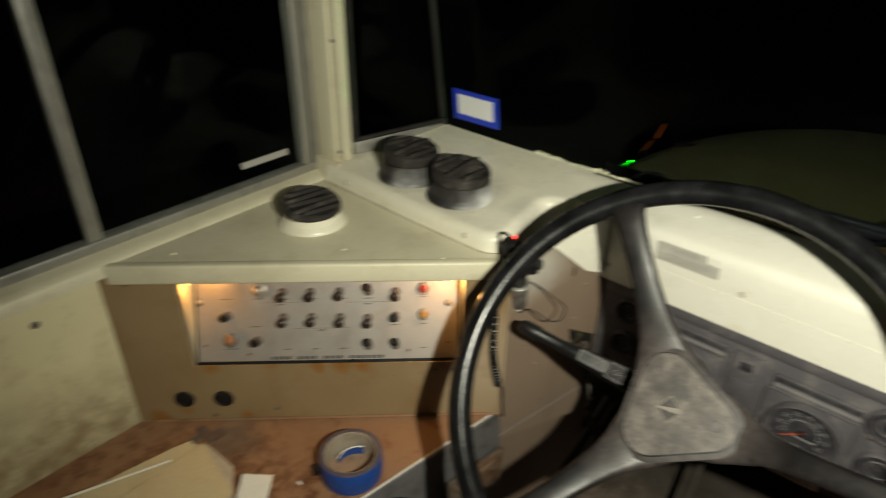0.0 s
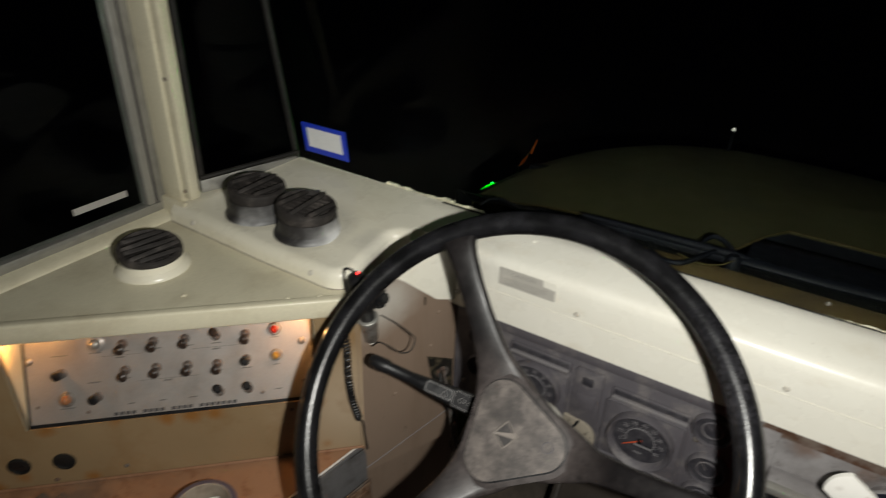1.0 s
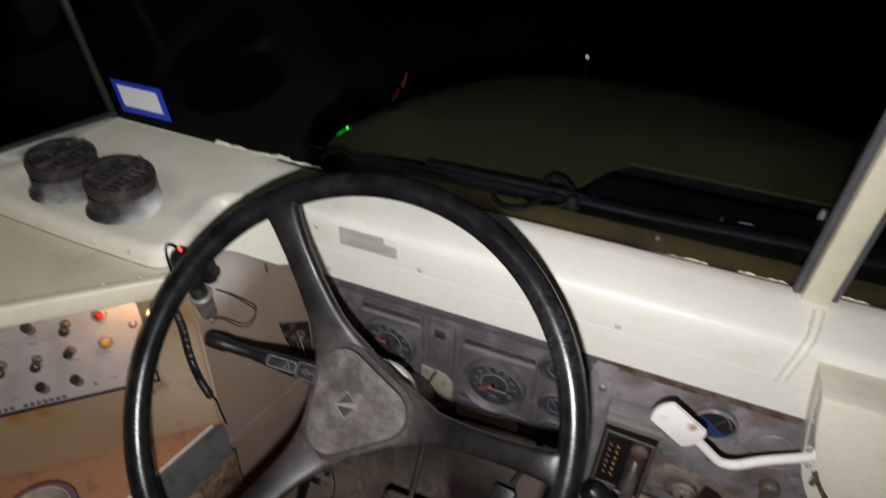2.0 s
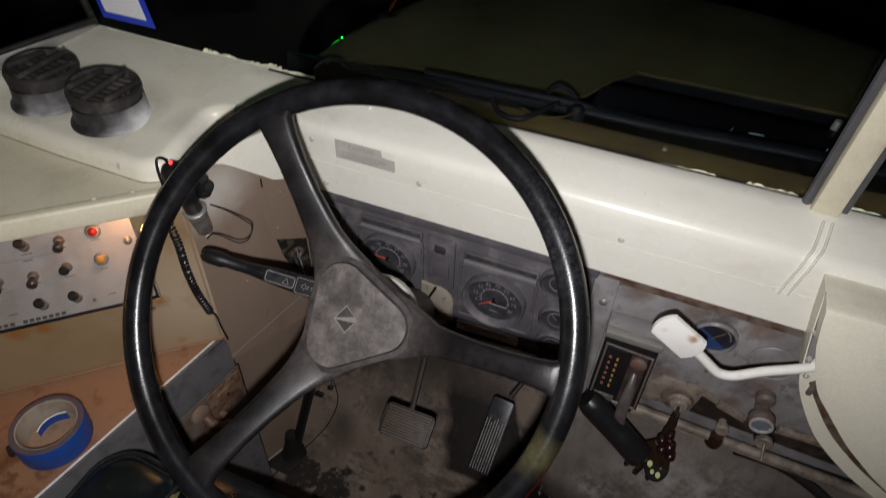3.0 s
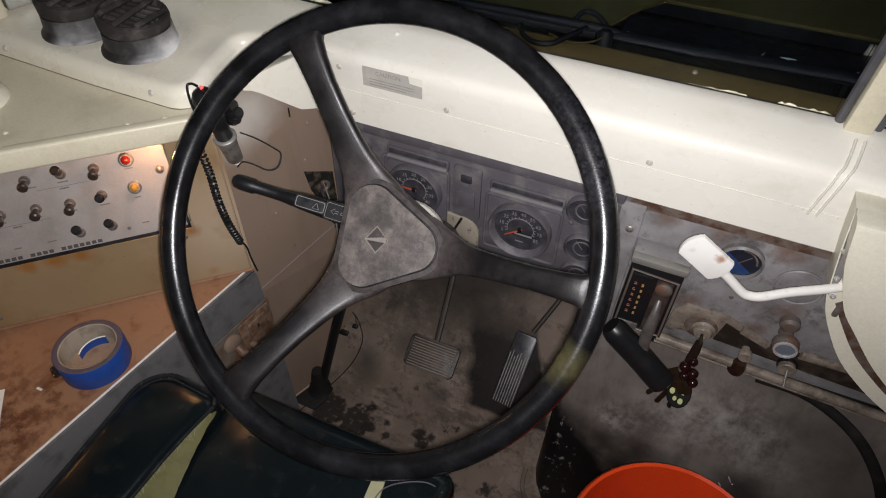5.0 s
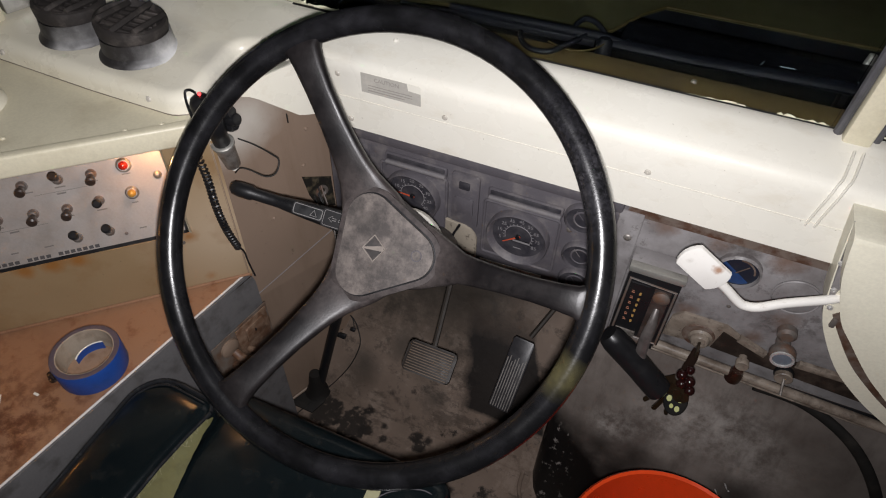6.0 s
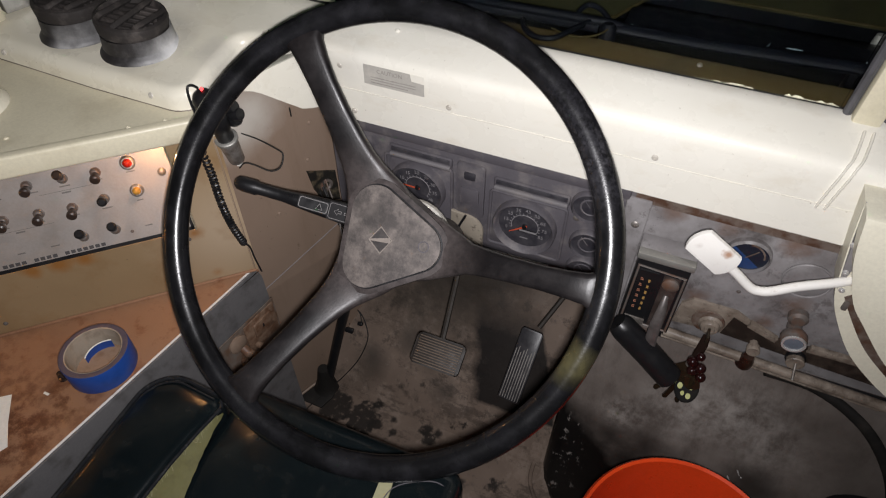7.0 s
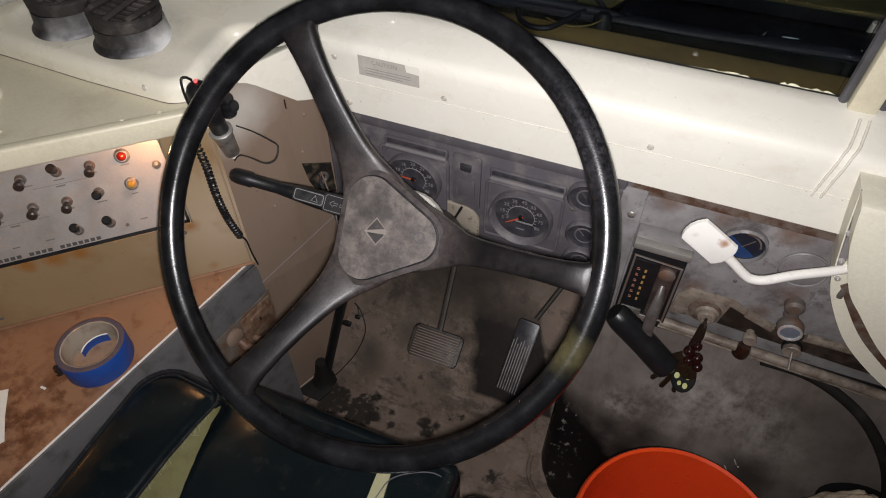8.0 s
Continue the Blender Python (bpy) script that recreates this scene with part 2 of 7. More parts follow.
def streaky(name, colour, dirt, rough=0.5, oversprayed=((-0.06, 0.90, 0.79), (-0.075, 0.87, 0.77))):
    """Old paint with soft vertical runs and specks."""
    n = Nodes(name)
    c = n.mix(n.noise(5.0, 5.0), shade(colour, 0.78), shade(colour, 1.12))
    c = n.mix(n.mul(n.ramp(n.noise(26.0, 7.0, 0.65, (1.0, 1.0, 0.16)), 0.5, 0.75), 0.5), c, dirt)
    c = n.mix(n.mul(n.ramp(n.noise(120.0, 5.0, 0.6), 0.66, 0.74), 0.6), c, shade(dirt, 0.5))
    for at in oversprayed:
        c = n.mix(n.mul(n.ragged(at, 0.035, 0.03, 0.03, 30.0), 0.5), c, (0.55, 0.53, 0.48))
    n.bump(n.noise(70.0, 5.0), 0.2, 0.0008)
    return n.done(c, rough)


def chalky_white(name, low, high):
    n = Nodes(name)
    c = n.mix(n.noise(7.0, 6.0, 0.6), low, high)
    c = n.mix(n.mul(n.side((-1.0, 0.0, 0.0), 0.07, 0.11, 0.06, 9.0), 0.9), c, n.mix(n.noise(7.0, 6.0, 0.6), (0.715, 0.672, 0.535), (0.79, 0.745, 0.615)))
    c = n.mix(n.mul(n.ramp(n.noise(24.0, 8.0, 0.7, (0.5, 1.0, 1.0)), 0.54, 0.74), 0.35), c, (0.56, 0.49, 0.36))
    c = n.mix(n.mul(n.ramp(n.noise(160.0, 4.0, 0.6), 0.70, 0.76), 0.8), c, (0.30, 0.25, 0.19))
    for at, r, k in (((-0.350, 0.925, 0.848), 0.062, 0.34), ((-0.232, 0.922, 0.846), 0.060, 0.32), ((-0.300, 0.950, 0.848), 0.046, 0.22), ((-0.13, 0.93, 0.83), 0.03, 0.35), ((-0.10, 0.90, 0.81), 0.03, 0.3), ((0.02, 1.00, 0.85), 0.05, 0.12)):
        c = n.mix(n.mul(n.ragged(at, r, 0.014, 0.03, 40.0), k), c, (0.22, 0.21, 0.21))
    n.bump(n.noise(45.0, 6.0, 0.6), 0.22, 0.0012)
    return n.done(c, n.ramp(n.noise(18.0, 5.0), 0.3, 0.7, 0.20, 0.36), 0.0, 0.36)


def console_paint():
    n = Nodes("ochre_console_paint")
    c = n.mix(n.noise(8.0, 6.0), (0.225, 0.149, 0.076), (0.305, 0.213, 0.118))
    # Paler round the end beside the kick panel.
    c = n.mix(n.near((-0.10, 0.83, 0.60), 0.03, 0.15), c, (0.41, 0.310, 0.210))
    c = n.mix(n.mul(n.ramp(n.noise(13.0, 8.0, 0.65), 0.52, 0.74), 0.5), c, (0.19, 0.095, 0.03))
    for at, r in (((-0.431, 0.516, 0.612), 0.010), ((-0.36, 0.583, 0.613), 0.006), ((-0.307, 0.633, 0.612), 0.012), ((-0.280, 0.658, 0.612), 0.014), ((-0.254, 0.684, 0.612), 0.012), ((-0.160, 0.773, 0.612), 0.006),
                  ((-0.14, 0.79, 0.61), 0.010), ((-0.505, 0.445, 0.505), 0.016), ((-0.47, 0.48, 0.52), 0.006), ((-0.13, 0.80, 0.515), 0.004), ((-0.50, 0.45, 0.79), 0.012), ((-0.40, 0.545, 0.505), 0.010)):
        c = n.mix(n.mul(n.ragged(at, r, 0.008, 0.02, 50.0), 0.8), c, (0.25, 0.095, 0.014))
    c = n.mix(n.mul(n.ramp(n.noise(150.0, 4.0, 0.6), 0.70, 0.76), 0.7), c, (0.08, 0.05, 0.03))
    n.bump(n.noise(80.0, 5.0), 0.25, 0.0008)
    return n.done(c, 0.5)


OCHRE = console_paint()
WALLPAINT, WHITE = wall_paint(), chalky_white("white_dash_paint", (0.72, 0.69, 0.595), (0.81, 0.79, 0.715))
BEIGE = streaky("beige_kick_panel_paint", (0.225, 0.162, 0.120), (0.15, 0.098, 0.064))


def ledge_paint():
    n = Nodes("rust_stained_ledge_paint")
    c = n.mix(n.noise(7.0, 6.0, 0.6), (0.225, 0.106, 0.056), (0.315, 0.178, 0.102))
    c = n.mix(n.mul(n.ramp(n.noise(34.0, 9.0, 0.7), 0.54, 0.68), 0.75), c, (0.15, 0.048, 0.016))
    worn = n.ramp(n.noise(24.0, 9.0, 0.72), 0.46, 0.60)
    for at, r in (((-0.34, 0.47, 0.497), 0.16), ((-0.46, 0.34, 0.497), 0.17), ((-0.25, 0.40, 0.497), 0.15), ((-0.21, 0.46, 0.497), 0.12), ((-0.19, 0.54, 0.497), 0.05)):
        c = n.mix(n.mul(n.mul(n.near(at, 0.02, r), worn), 0.85), c, (0.085, 0.024, 0.009))
    c = n.mix(n.mul(n.ragged((-0.38, 0.50, 0.497), 0.04, 0.02), 0.7), c, (0.12, 0.095, 0.075))
    n.bump(n.noise(150.0, 6.0, 0.6), 0.35, 0.0008)
    return n.done(c, n.ramp(n.noise(20.0), 0.3, 0.7, 0.38, 0.62))


LEDGE = ledge_paint()


def vinyl():
    n = Nodes("dark_green_vinyl")
    c = n.mix(n.noise(14.0, 6.0), (0.003, 0.005, 0.006), (0.0065, 0.0100, 0.0115))
    c = n.mix(n.mul(n.ramp(n.noise(35.0, 8.0), 0.55, 0.7), 0.3), c, (0.025, 0.025, 0.023))
    n.bump(n.noise(420.0, 3.0), 0.25, 0.0005)
    return n.done(c, n.ramp(n.noise(20.0, 5.0), 0.3, 0.7, 0.13, 0.24), 0.0, 0.33)


def wheel_plastic(name, tone, worn, gloss, dusty=0.0, spec=0.5, hub=None):
    n = Nodes(name)
    c = n.mix(n.ramp(n.noise(22.0, 8.0, 0.65), 0.45, 0.72), tone, worn)
    if dusty:
        pale = n.mul(n.near((0.464, 0.711, 0.722), 0.002, 0.034), n.ramp(n.noise(30.0, 3.0), 0.25, 0.70))
        c = n.mix(pale, c, (0.13, 0.115, 0.05))
        for at in ((0.398, 0.897, 0.907), (0.440, 0.855, 0.862)):
            c = n.mix(n.mul(n.mul(n.near(at, 0.01, 0.07), n.ramp(n.noise(170.0, 7.0, 0.75), 0.42, 0.62)), dusty), c, (0.075, 0.072, 0.085))
        c = n.mix(n.mul(n.mul(n.near((0.430, 0.865, 0.872), 0.015, 0.06), n.ramp(n.noise(150.0, 8.0, 0.8), 0.50, 0.66)), 0.4), c, (0.11, 0.105, 0.115))
    if hub:
        rubbed = n.ramp(n.noise(48.0, 8.0, 0.75), 0.25, 0.62)
        c = n.mix(n.mul(n.near((0.205, 0.785, 0.742), 0.060, 0.135), rubbed), c, hub)
    n.bump(n.noise(380.0, 3.0), 0.25, 0.0005)
    return n.done(c, n.ramp(n.noise(30.0), 0.3, 0.7, *gloss), 0.0, spec)


def floor_vinyl():
    n = Nodes("scuffed_brown_floor_vinyl")
    c = n.mix(n.noise(9.0, 6.0), (0.100, 0.073, 0.056), (0.225, 0.170, 0.134))
    c = n.mix(n.mul(n.ramp(n.noise(13.0, 10.0, 0.72), 0.55, 0.64), 0.55), c, (0.04, 0.034, 0.029))
    c = n.mix(n.mul(n.ramp(n.noise(55.0, 6.0, 0.7), 0.60, 0.72), 0.5), c, (0.30, 0.25, 0.21))
    c = n.mix(n.mul(n.ramp(n.noise(10.0, 10.0, 0.74, (1.0, 0.6, 1.0)), 0.53, 0.60), 0.55), c, (0.255, 0.200, 0.162))
    c = n.mix(n.mul(n.ramp(n.noise(15.0, 10.0, 0.76, (0.5, 1.0, 1.0)), 0.54, 0.60), 0.6), c, (0.045, 0.034, 0.027))
    # Light failing under the dash, painted as a ragged dark upper toe board.
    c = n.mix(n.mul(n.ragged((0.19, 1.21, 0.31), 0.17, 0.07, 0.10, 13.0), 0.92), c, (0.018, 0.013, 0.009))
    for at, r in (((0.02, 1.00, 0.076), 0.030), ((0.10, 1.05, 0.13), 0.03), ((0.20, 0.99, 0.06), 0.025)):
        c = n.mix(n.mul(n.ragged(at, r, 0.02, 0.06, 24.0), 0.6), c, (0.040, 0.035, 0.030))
    # Soft dark blotches, strongest up the toe board.
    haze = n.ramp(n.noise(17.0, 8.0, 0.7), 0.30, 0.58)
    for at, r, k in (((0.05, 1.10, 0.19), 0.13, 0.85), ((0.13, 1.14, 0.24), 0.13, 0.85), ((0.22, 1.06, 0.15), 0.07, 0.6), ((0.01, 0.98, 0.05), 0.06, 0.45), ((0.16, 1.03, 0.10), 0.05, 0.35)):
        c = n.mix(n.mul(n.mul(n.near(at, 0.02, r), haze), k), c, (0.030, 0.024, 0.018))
    # Near-black patch with uneven sides behind the accelerator.
    pedal_patch = n.mul(n.mul(n.side((1.0, 0.0, 0.267), 0.285, 0.010, 0.075, 9.0), n.side((-1.0, 0.0, -0.512), -0.488, 0.004, 0.03, 16.0)), n.mul(n.side((0.0, 0.0, -1.0), -0.225, 0.030, 0.08, 10.0), n.side((0.0, 0.0, 1.0), 0.072, 0.003)))
    c = n.mix(n.mul(pedal_patch, 0.95), c, (0.006, 0.0045, 0.004))
    crumbs = n.ramp(n.noise(75.0, 7.0, 0.72), 0.30, 0.44)
    for at, r, w in (((0.040, 0.884, 0.0), 0.034, 0.05), ((0.075, 0.885, 0.0), 0.012, 0.04), ((0.188, 0.915, 0.0), 0.010, 0.03), ((0.200, 0.900, 0.0), 0.012, 0.035), ((0.215, 0.915, 0.0), 0.006, 0.02),
                     ((0.185, 0.945, 0.006), 0.004, 0.02), ((0.090, 0.982, 0.048), 0.004, 0.014), ((0.103, 0.976, 0.042), 0.006, 0.016), ((0.118, 0.968, 0.034), 0.006, 0.016), ((0.128, 0.962, 0.027), 0.003, 0.012),
                     ((-0.03, 0.89, 0.0), 0.035, 0.03), ((0.01, 0.95, 0.01), 0.004, 0.03), ((0.06, 0.93, 0.0), 0.006, 0.04), ((0.15, 0.99, 0.06), 0.004, 0.03), ((0.25, 0.95, 0.012), 0.010, 0.05), ((0.27, 0.87, 0.0), 0.008, 0.05), ((0.12, 0.88, 0.0), 0.005, 0.03), ((0.11, 0.91, 0.0), 0.002, 0.02), ((0.37, 0.85, 0.0), 0.01, 0.05), ((0.42, 0.80, 0.0), 0.012, 0.05), ((0.30, 0.83, 0.0), 0.006, 0.04)):
        c = n.mix(n.mul(n.mul(n.ragged(at, r + 0.004, 0.004, w * 1.3, 50.0), crumbs), 0.95), c, (0.018, 0.015, 0.013))
    c = n.mix(n.mul(n.ramp(n.noise(24.0, 9.0, 0.75), 0.57, 0.63), 0.55), c, (0.035, 0.029, 0.024))
    n.bump(n.noise(90.0, 6.0), 0.4, 0.001)
    return n.done(c, n.ramp(n.noise(16.0), 0.3, 0.7, 0.5, 0.75), 0.0, 0.22)


def engine_paint():
    """Dull grey metal: pale scuffs in the middle, black oily patches towards the pedals."""
    n = Nodes("dirty_grey_engine_cover_paint")
    c = n.mix(n.ramp(n.noise(7.0, 8.0, 0.65), 0.34, 0.66), (0.085, 0.070, 0.061), (0.160, 0.138, 0.123))
    scuff = n.ramp(n.noise(34.0, 9.0, 0.72), 0.38, 0.62)
    for at, r, k in (((0.655, 0.972, 0.33), 0.10, 0.75), ((0.735, 0.975, 0.35), 0.10, 0.6), ((0.56, 0.958, 0.275), 0.05, 0.8), ((0.80, 0.96, 0.30), 0.09, 0.4)):
        c = n.mix(n.mul(n.mul(n.near(at, 0.01, r), scuff), k), c, (0.34, 0.315, 0.29))
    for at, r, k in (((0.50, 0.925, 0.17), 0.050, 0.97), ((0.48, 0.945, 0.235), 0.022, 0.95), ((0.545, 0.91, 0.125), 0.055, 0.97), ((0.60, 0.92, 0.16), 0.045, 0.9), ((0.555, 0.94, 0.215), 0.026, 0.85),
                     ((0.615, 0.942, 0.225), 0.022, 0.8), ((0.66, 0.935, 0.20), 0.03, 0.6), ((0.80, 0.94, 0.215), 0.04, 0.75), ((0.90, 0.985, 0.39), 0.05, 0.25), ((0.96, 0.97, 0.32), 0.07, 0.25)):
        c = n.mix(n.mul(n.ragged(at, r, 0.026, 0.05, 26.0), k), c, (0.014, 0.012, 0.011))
    c = n.mix(n.mul(n.ramp(n.noise(24.0, 8.0, 0.72, (1.0, 0.35, 0.35)), 0.50, 0.68), 0.5), c, (0.045, 0.034, 0.028))
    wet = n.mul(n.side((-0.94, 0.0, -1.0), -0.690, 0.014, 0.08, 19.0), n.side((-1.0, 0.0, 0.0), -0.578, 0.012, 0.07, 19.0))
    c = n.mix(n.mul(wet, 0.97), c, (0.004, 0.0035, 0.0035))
    chips = n.mul(n.mul(n.side((-1.0, 0.0, 0.0), -0.515, 0.012, 0.05), wet), n.ramp(n.noise(75.0, 5.0, 0.7, (1.0, 1.0, 0.6)), 0.595, 0.66))
    c = n.mix(n.mul(chips, 0.8), c, (0.21, 0.19, 0.175))
    n.bump(n.noise(60.0, 6.0, 0.6), 0.30, 0.0012)
    return n.done(c, n.ramp(n.noise(13.0, 6.0), 0.3, 0.7, 0.26, 0.52), 0.0, 0.35)


def pad_plastic():
    n = Nodes("worn_grey_hub_pad")
    c = n.mix(n.ramp(n.noise(42.0, 9.0, 0.78), 0.40, 0.60), (0.050, 0.042, 0.039), (0.142, 0.120, 0.107))
    c = n.mix(n.mul(n.ramp(n.noise(26.0, 6.0, 0.7, (1.0, 0.25, 0.25)), 0.52, 0.7), 0.5), c, (0.04, 0.035, 0.033))
    for at, r, k in (((0.185, 0.802, 0.757), 0.018, 0.8), ((0.163, 0.815, 0.770), 0.012, 0.7), ((0.200, 0.765, 0.718), 0.012, 0.6), ((0.163, 0.780, 0.735), 0.012, 0.6), ((0.236, 0.792, 0.745), 0.010, 0.6), ((0.150, 0.750, 0.705), 0.010, 0.5)):
        c = n.mix(n.mul(n.ragged(at, r, 0.012, 0.05, 30.0), k), c, (0.026, 0.022, 0.020))
    n.bump(n.noise(330.0, 3.0), 0.3, 0.0006)
    return n.done(c, 0.55)


PIPING = surface("glossy_vinyl_piping", (0.014, 0.015, 0.017), 0.22, dirt=(0.03, 0.03, 0.03), dirty=0.3, scale=40)
VINYL, RIMBLACK = vinyl(), wheel_plastic("black_wheel_plastic", (0.005, 0.005, 0.0055), (0.015, 0.0148, 0.017), (0.19, 0.32), 0.22, 0.42)
SPOKEBLACK = wheel_plastic("scuffed_spoke_plastic", (0.0065, 0.0056, 0.0060), (0.022, 0.0190, 0.0190), (0.32, 0.46), 0.0, 0.32, (0.076, 0.063, 0.060))
FLOORING, PAD = floor_vinyl(), pad_plastic()
COVER = engine_paint()
PLASTER = surface("plain_dull_interior", (0.16, 0.15, 0.12), 0.6, dirty=0.2, scale=3)


# ---- mesh helpers ----
HOME = {}


def thing(name, at, label, category, group="", kind=""):
    ob = new(name)
    ob.location = at
    ob.empty_display_size = 0.05
    HOME[ob.name] = Vector(at)
    return tagged(ob, label, category, group, kind)


def finish(name, bm, material, smooth=40.0):
    bmesh.ops.recalc_face_normals(bm, faces=bm.faces[:])
    me = bpy.data.meshes.new(name)
    bm.to_mesh(me)
    bm.free()
    me.materials.append(material)
    if smooth:
        me.polygons.foreach_set("use_smooth", [True] * len(me.polygons))
        me.set_sharp_from_angle(angle=radians(smooth))
    return me


def part(name, bm, material, parent, label="", smooth=40.0):
    """Links a mesh that was built in world places as one object under a thing or a part."""
    home = HOME[parent.name]
    bmesh.ops.translate(bm, verts=bm.verts[:], vec=-home)
    ob = new(name, finish(name, bm, material, smooth))
    ob.parent = parent
    HOME[ob.name] = home
    return tagged(ob, label)


def single(name, bm, material, at, label, category, group="", kind="", smooth=40.0):
    """A thing that is one mesh."""
    at = Vector(at)
    bmesh.ops.translate(bm, verts=bm.verts[:], vec=-at)
    ob = new(name, finish(name, bm, material, smooth))
    ob.location = at
    HOME[ob.name] = at
    return tagged(ob, label, category, group, kind)


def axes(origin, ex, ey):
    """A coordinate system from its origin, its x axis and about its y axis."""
    ex = Vector(ex).normalized()
    ez = ex.cross(Vector(ey)).normalized()
    ey = ez.cross(ex)
    m = Matrix((ex, ey, ez)).transposed().to_4x4()
    m.translation = Vector(origin)
    return m


def add_box(bm, lo, hi, m=None, bevel=0.0, seg=2):
    lo, hi = Vector(lo), Vector(hi)
    made = bmesh.ops.create_cube(bm, size=1.0, matrix=Matrix.LocRotScale((lo + hi) / 2, None, hi - lo))
    verts = made["verts"]
    if bevel:
        edges = list({e for v in verts for e in v.link_edges})
        out = bmesh.ops.bevel(bm, geom=edges, offset=bevel, segments=seg, affect="EDGES", profile=0.5)
        verts = list({v for f in out["faces"] for v in f.verts} | {v for v in verts if v.is_valid})
        seen, todo = set(verts), list(verts)
        while todo:
            v = todo.pop()
            for e in v.link_edges:
                o = e.other_vert(v)
                if o not in seen:
                    seen.add(o)
                    todo.append(o)
        verts = list(seen)
    if m:
        bmesh.ops.transform(bm, matrix=m, verts=verts)
    return bm


def box(lo, hi, m=None, bevel=0.0, seg=2):
    return add_box(bmesh.new(), lo, hi, m, bevel, seg)


def add_lathe(bm, profile, m, seg=32, caps=True):
    """Turns (radius, height) pairs round the local z axis."""
    rings = []
    for r, h in profile:
        if r < 1e-6:
            rings.append([bm.verts.new(m @ Vector((0, 0, h)))])
        else:
            rings.append([bm.verts.new(m @ Vector((r * math.cos(a), r * math.sin(a), h)))
                          for a in (2 * math.pi * k / seg for k in range(seg))])
    for a, b in zip(rings, rings[1:]):
        for k in range(seg):
            q = (k + 1) % seg
            if len(a) == 1 and len(b) > 1:
                bm.faces.new((a[0], b[k], b[q]))
            elif len(b) == 1 and len(a) > 1:
                bm.faces.new((a[k], a[q], b[0]))
            elif len(a) > 1:
                bm.faces.new((a[k], a[q], b[q], b[k]))
    if caps:
        for ring in (rings[0], rings[-1]):
            if len(ring) > 2:
                bm.faces.new(ring)
    return bm


def lathe(profile, m, seg=32, caps=True):
    return add_lathe(bmesh.new(), profile, m, seg, caps)


def add_sweep(bm, pts, radius, seg=10, closed=False, squash=1.0, up=(0, 0, 1)):
    """A tube along points; radius may be a list."""
    pts = [Vector(p) for p in pts]
    n = len(pts)
    radii = radius if isinstance(radius, (list, tuple)) else [radius] * n
    rings, prev = [], Vector(up)
    for i, p in enumerate(pts):
        a = pts[i - 1] if (i or closed) else p
        b = pts[(i + 1) % n] if (i < n - 1 or closed) else p
        t = (b - a).normalized()
        side = prev.cross(t)
        if side.length < 1e-4:
            side = Vector((1, 0, 0)).cross(t)
        side.normalize()
        prev = t.cross(side)
        rings.append([bm.verts.new(p + radii[i] * (math.cos(w) * side + squash * math.sin(w) * prev))
                      for w in (2 * math.pi * k / seg for k in range(seg))])
    for i in range(n if closed else n - 1):
        a, b = rings[i], rings[(i + 1) % n]
        for k in range(seg):
            bm.faces.new((a[k], a[(k + 1) % seg], b[(k + 1) % seg], b[k]))
    if not closed:
        bm.faces.new(rings[0])
        bm.faces.new(rings[-1])
    return bm


def sweep(pts, radius, seg=10, closed=False, squash=1.0, up=(0, 0, 1)):
    return add_sweep(bmesh.new(), pts, radius, seg, closed, squash, up)


def rod(p0, p1, r, seg=12):
    return sweep([p0, p1], r, seg)


def add_prism(bm, outline, h0, h1, m=None, bevel=0.0):
    """A plate with an outline in the local xy plane, from height h0 to h1."""
    m = m or Matrix()
    a = [bm.verts.new(m @ Vector((x, y, h0))) for x, y in outline]
    b = [bm.verts.new(m @ Vector((x, y, h1))) for x, y in outline]
    n = len(outline)
    bm.faces.new(a)
    top = bm.faces.new(b)
    for k in range(n):
        bm.faces.new((a[k], a[(k + 1) % n], b[(k + 1) % n], b[k]))
    if bevel:
        bmesh.ops.bevel(bm, geom=list(top.edges), offset=bevel, segments=2, affect="EDGES", profile=0.5)
    return bm


def prism(outline, h0, h1, m=None, bevel=0.0):
    return add_prism(bmesh.new(), outline, h0, h1, m, bevel)


def smooth_path(pts, steps=6):
    """Points of a smooth curve through the given ones."""
    pts = [Vector(p) for p in pts]
    out = []
    for i in range(len(pts) - 1):
        p0, p1, p2, p3 = pts[max(i - 1, 0)], pts[i], pts[i + 1], pts[min(i + 2, len(pts) - 1)]
        for k in range(steps):
            t = k / steps
            out.append(0.5 * ((2 * p1) + (p2 - p0) * t + (2 * p0 - 5 * p1 + 4 * p2 - p3) * t * t + (3 * p1 - p0 - 3 * p2 + p3) * t ** 3))
    out.append(pts[-1])
    return out


def round_rect(x0, y0, x1, y1, r, seg=5):
    out = []
    for cx, cy, a0 in ((x1 - r, y1 - r, 0), (x0 + r, y1 - r, 90), (x0 + r, y0 + r, 180), (x1 - r, y0 + r, 270)):
        for k in range(seg + 1):
            a = radians(a0 + 90 * k / seg)
            out.append((cx + r * math.cos(a), cy + r * math.sin(a)))
    return out


def sheet(rows):
    """A surface through a grid of points."""
    bm = bmesh.new()
    grid = [[bm.verts.new(p) for p in row] for row in rows]
    for a, b in zip(grid, grid[1:]):
        for k in range(len(a) - 1):
            bm.faces.new((a[k], a[k + 1], b[k + 1], b[k]))
    return bm


def thicken(bm, d):
    bmesh.ops.recalc_face_normals(bm, faces=bm.faces[:])
    bmesh.ops.solidify(bm, geom=bm.faces[:], thickness=d)
    return bm


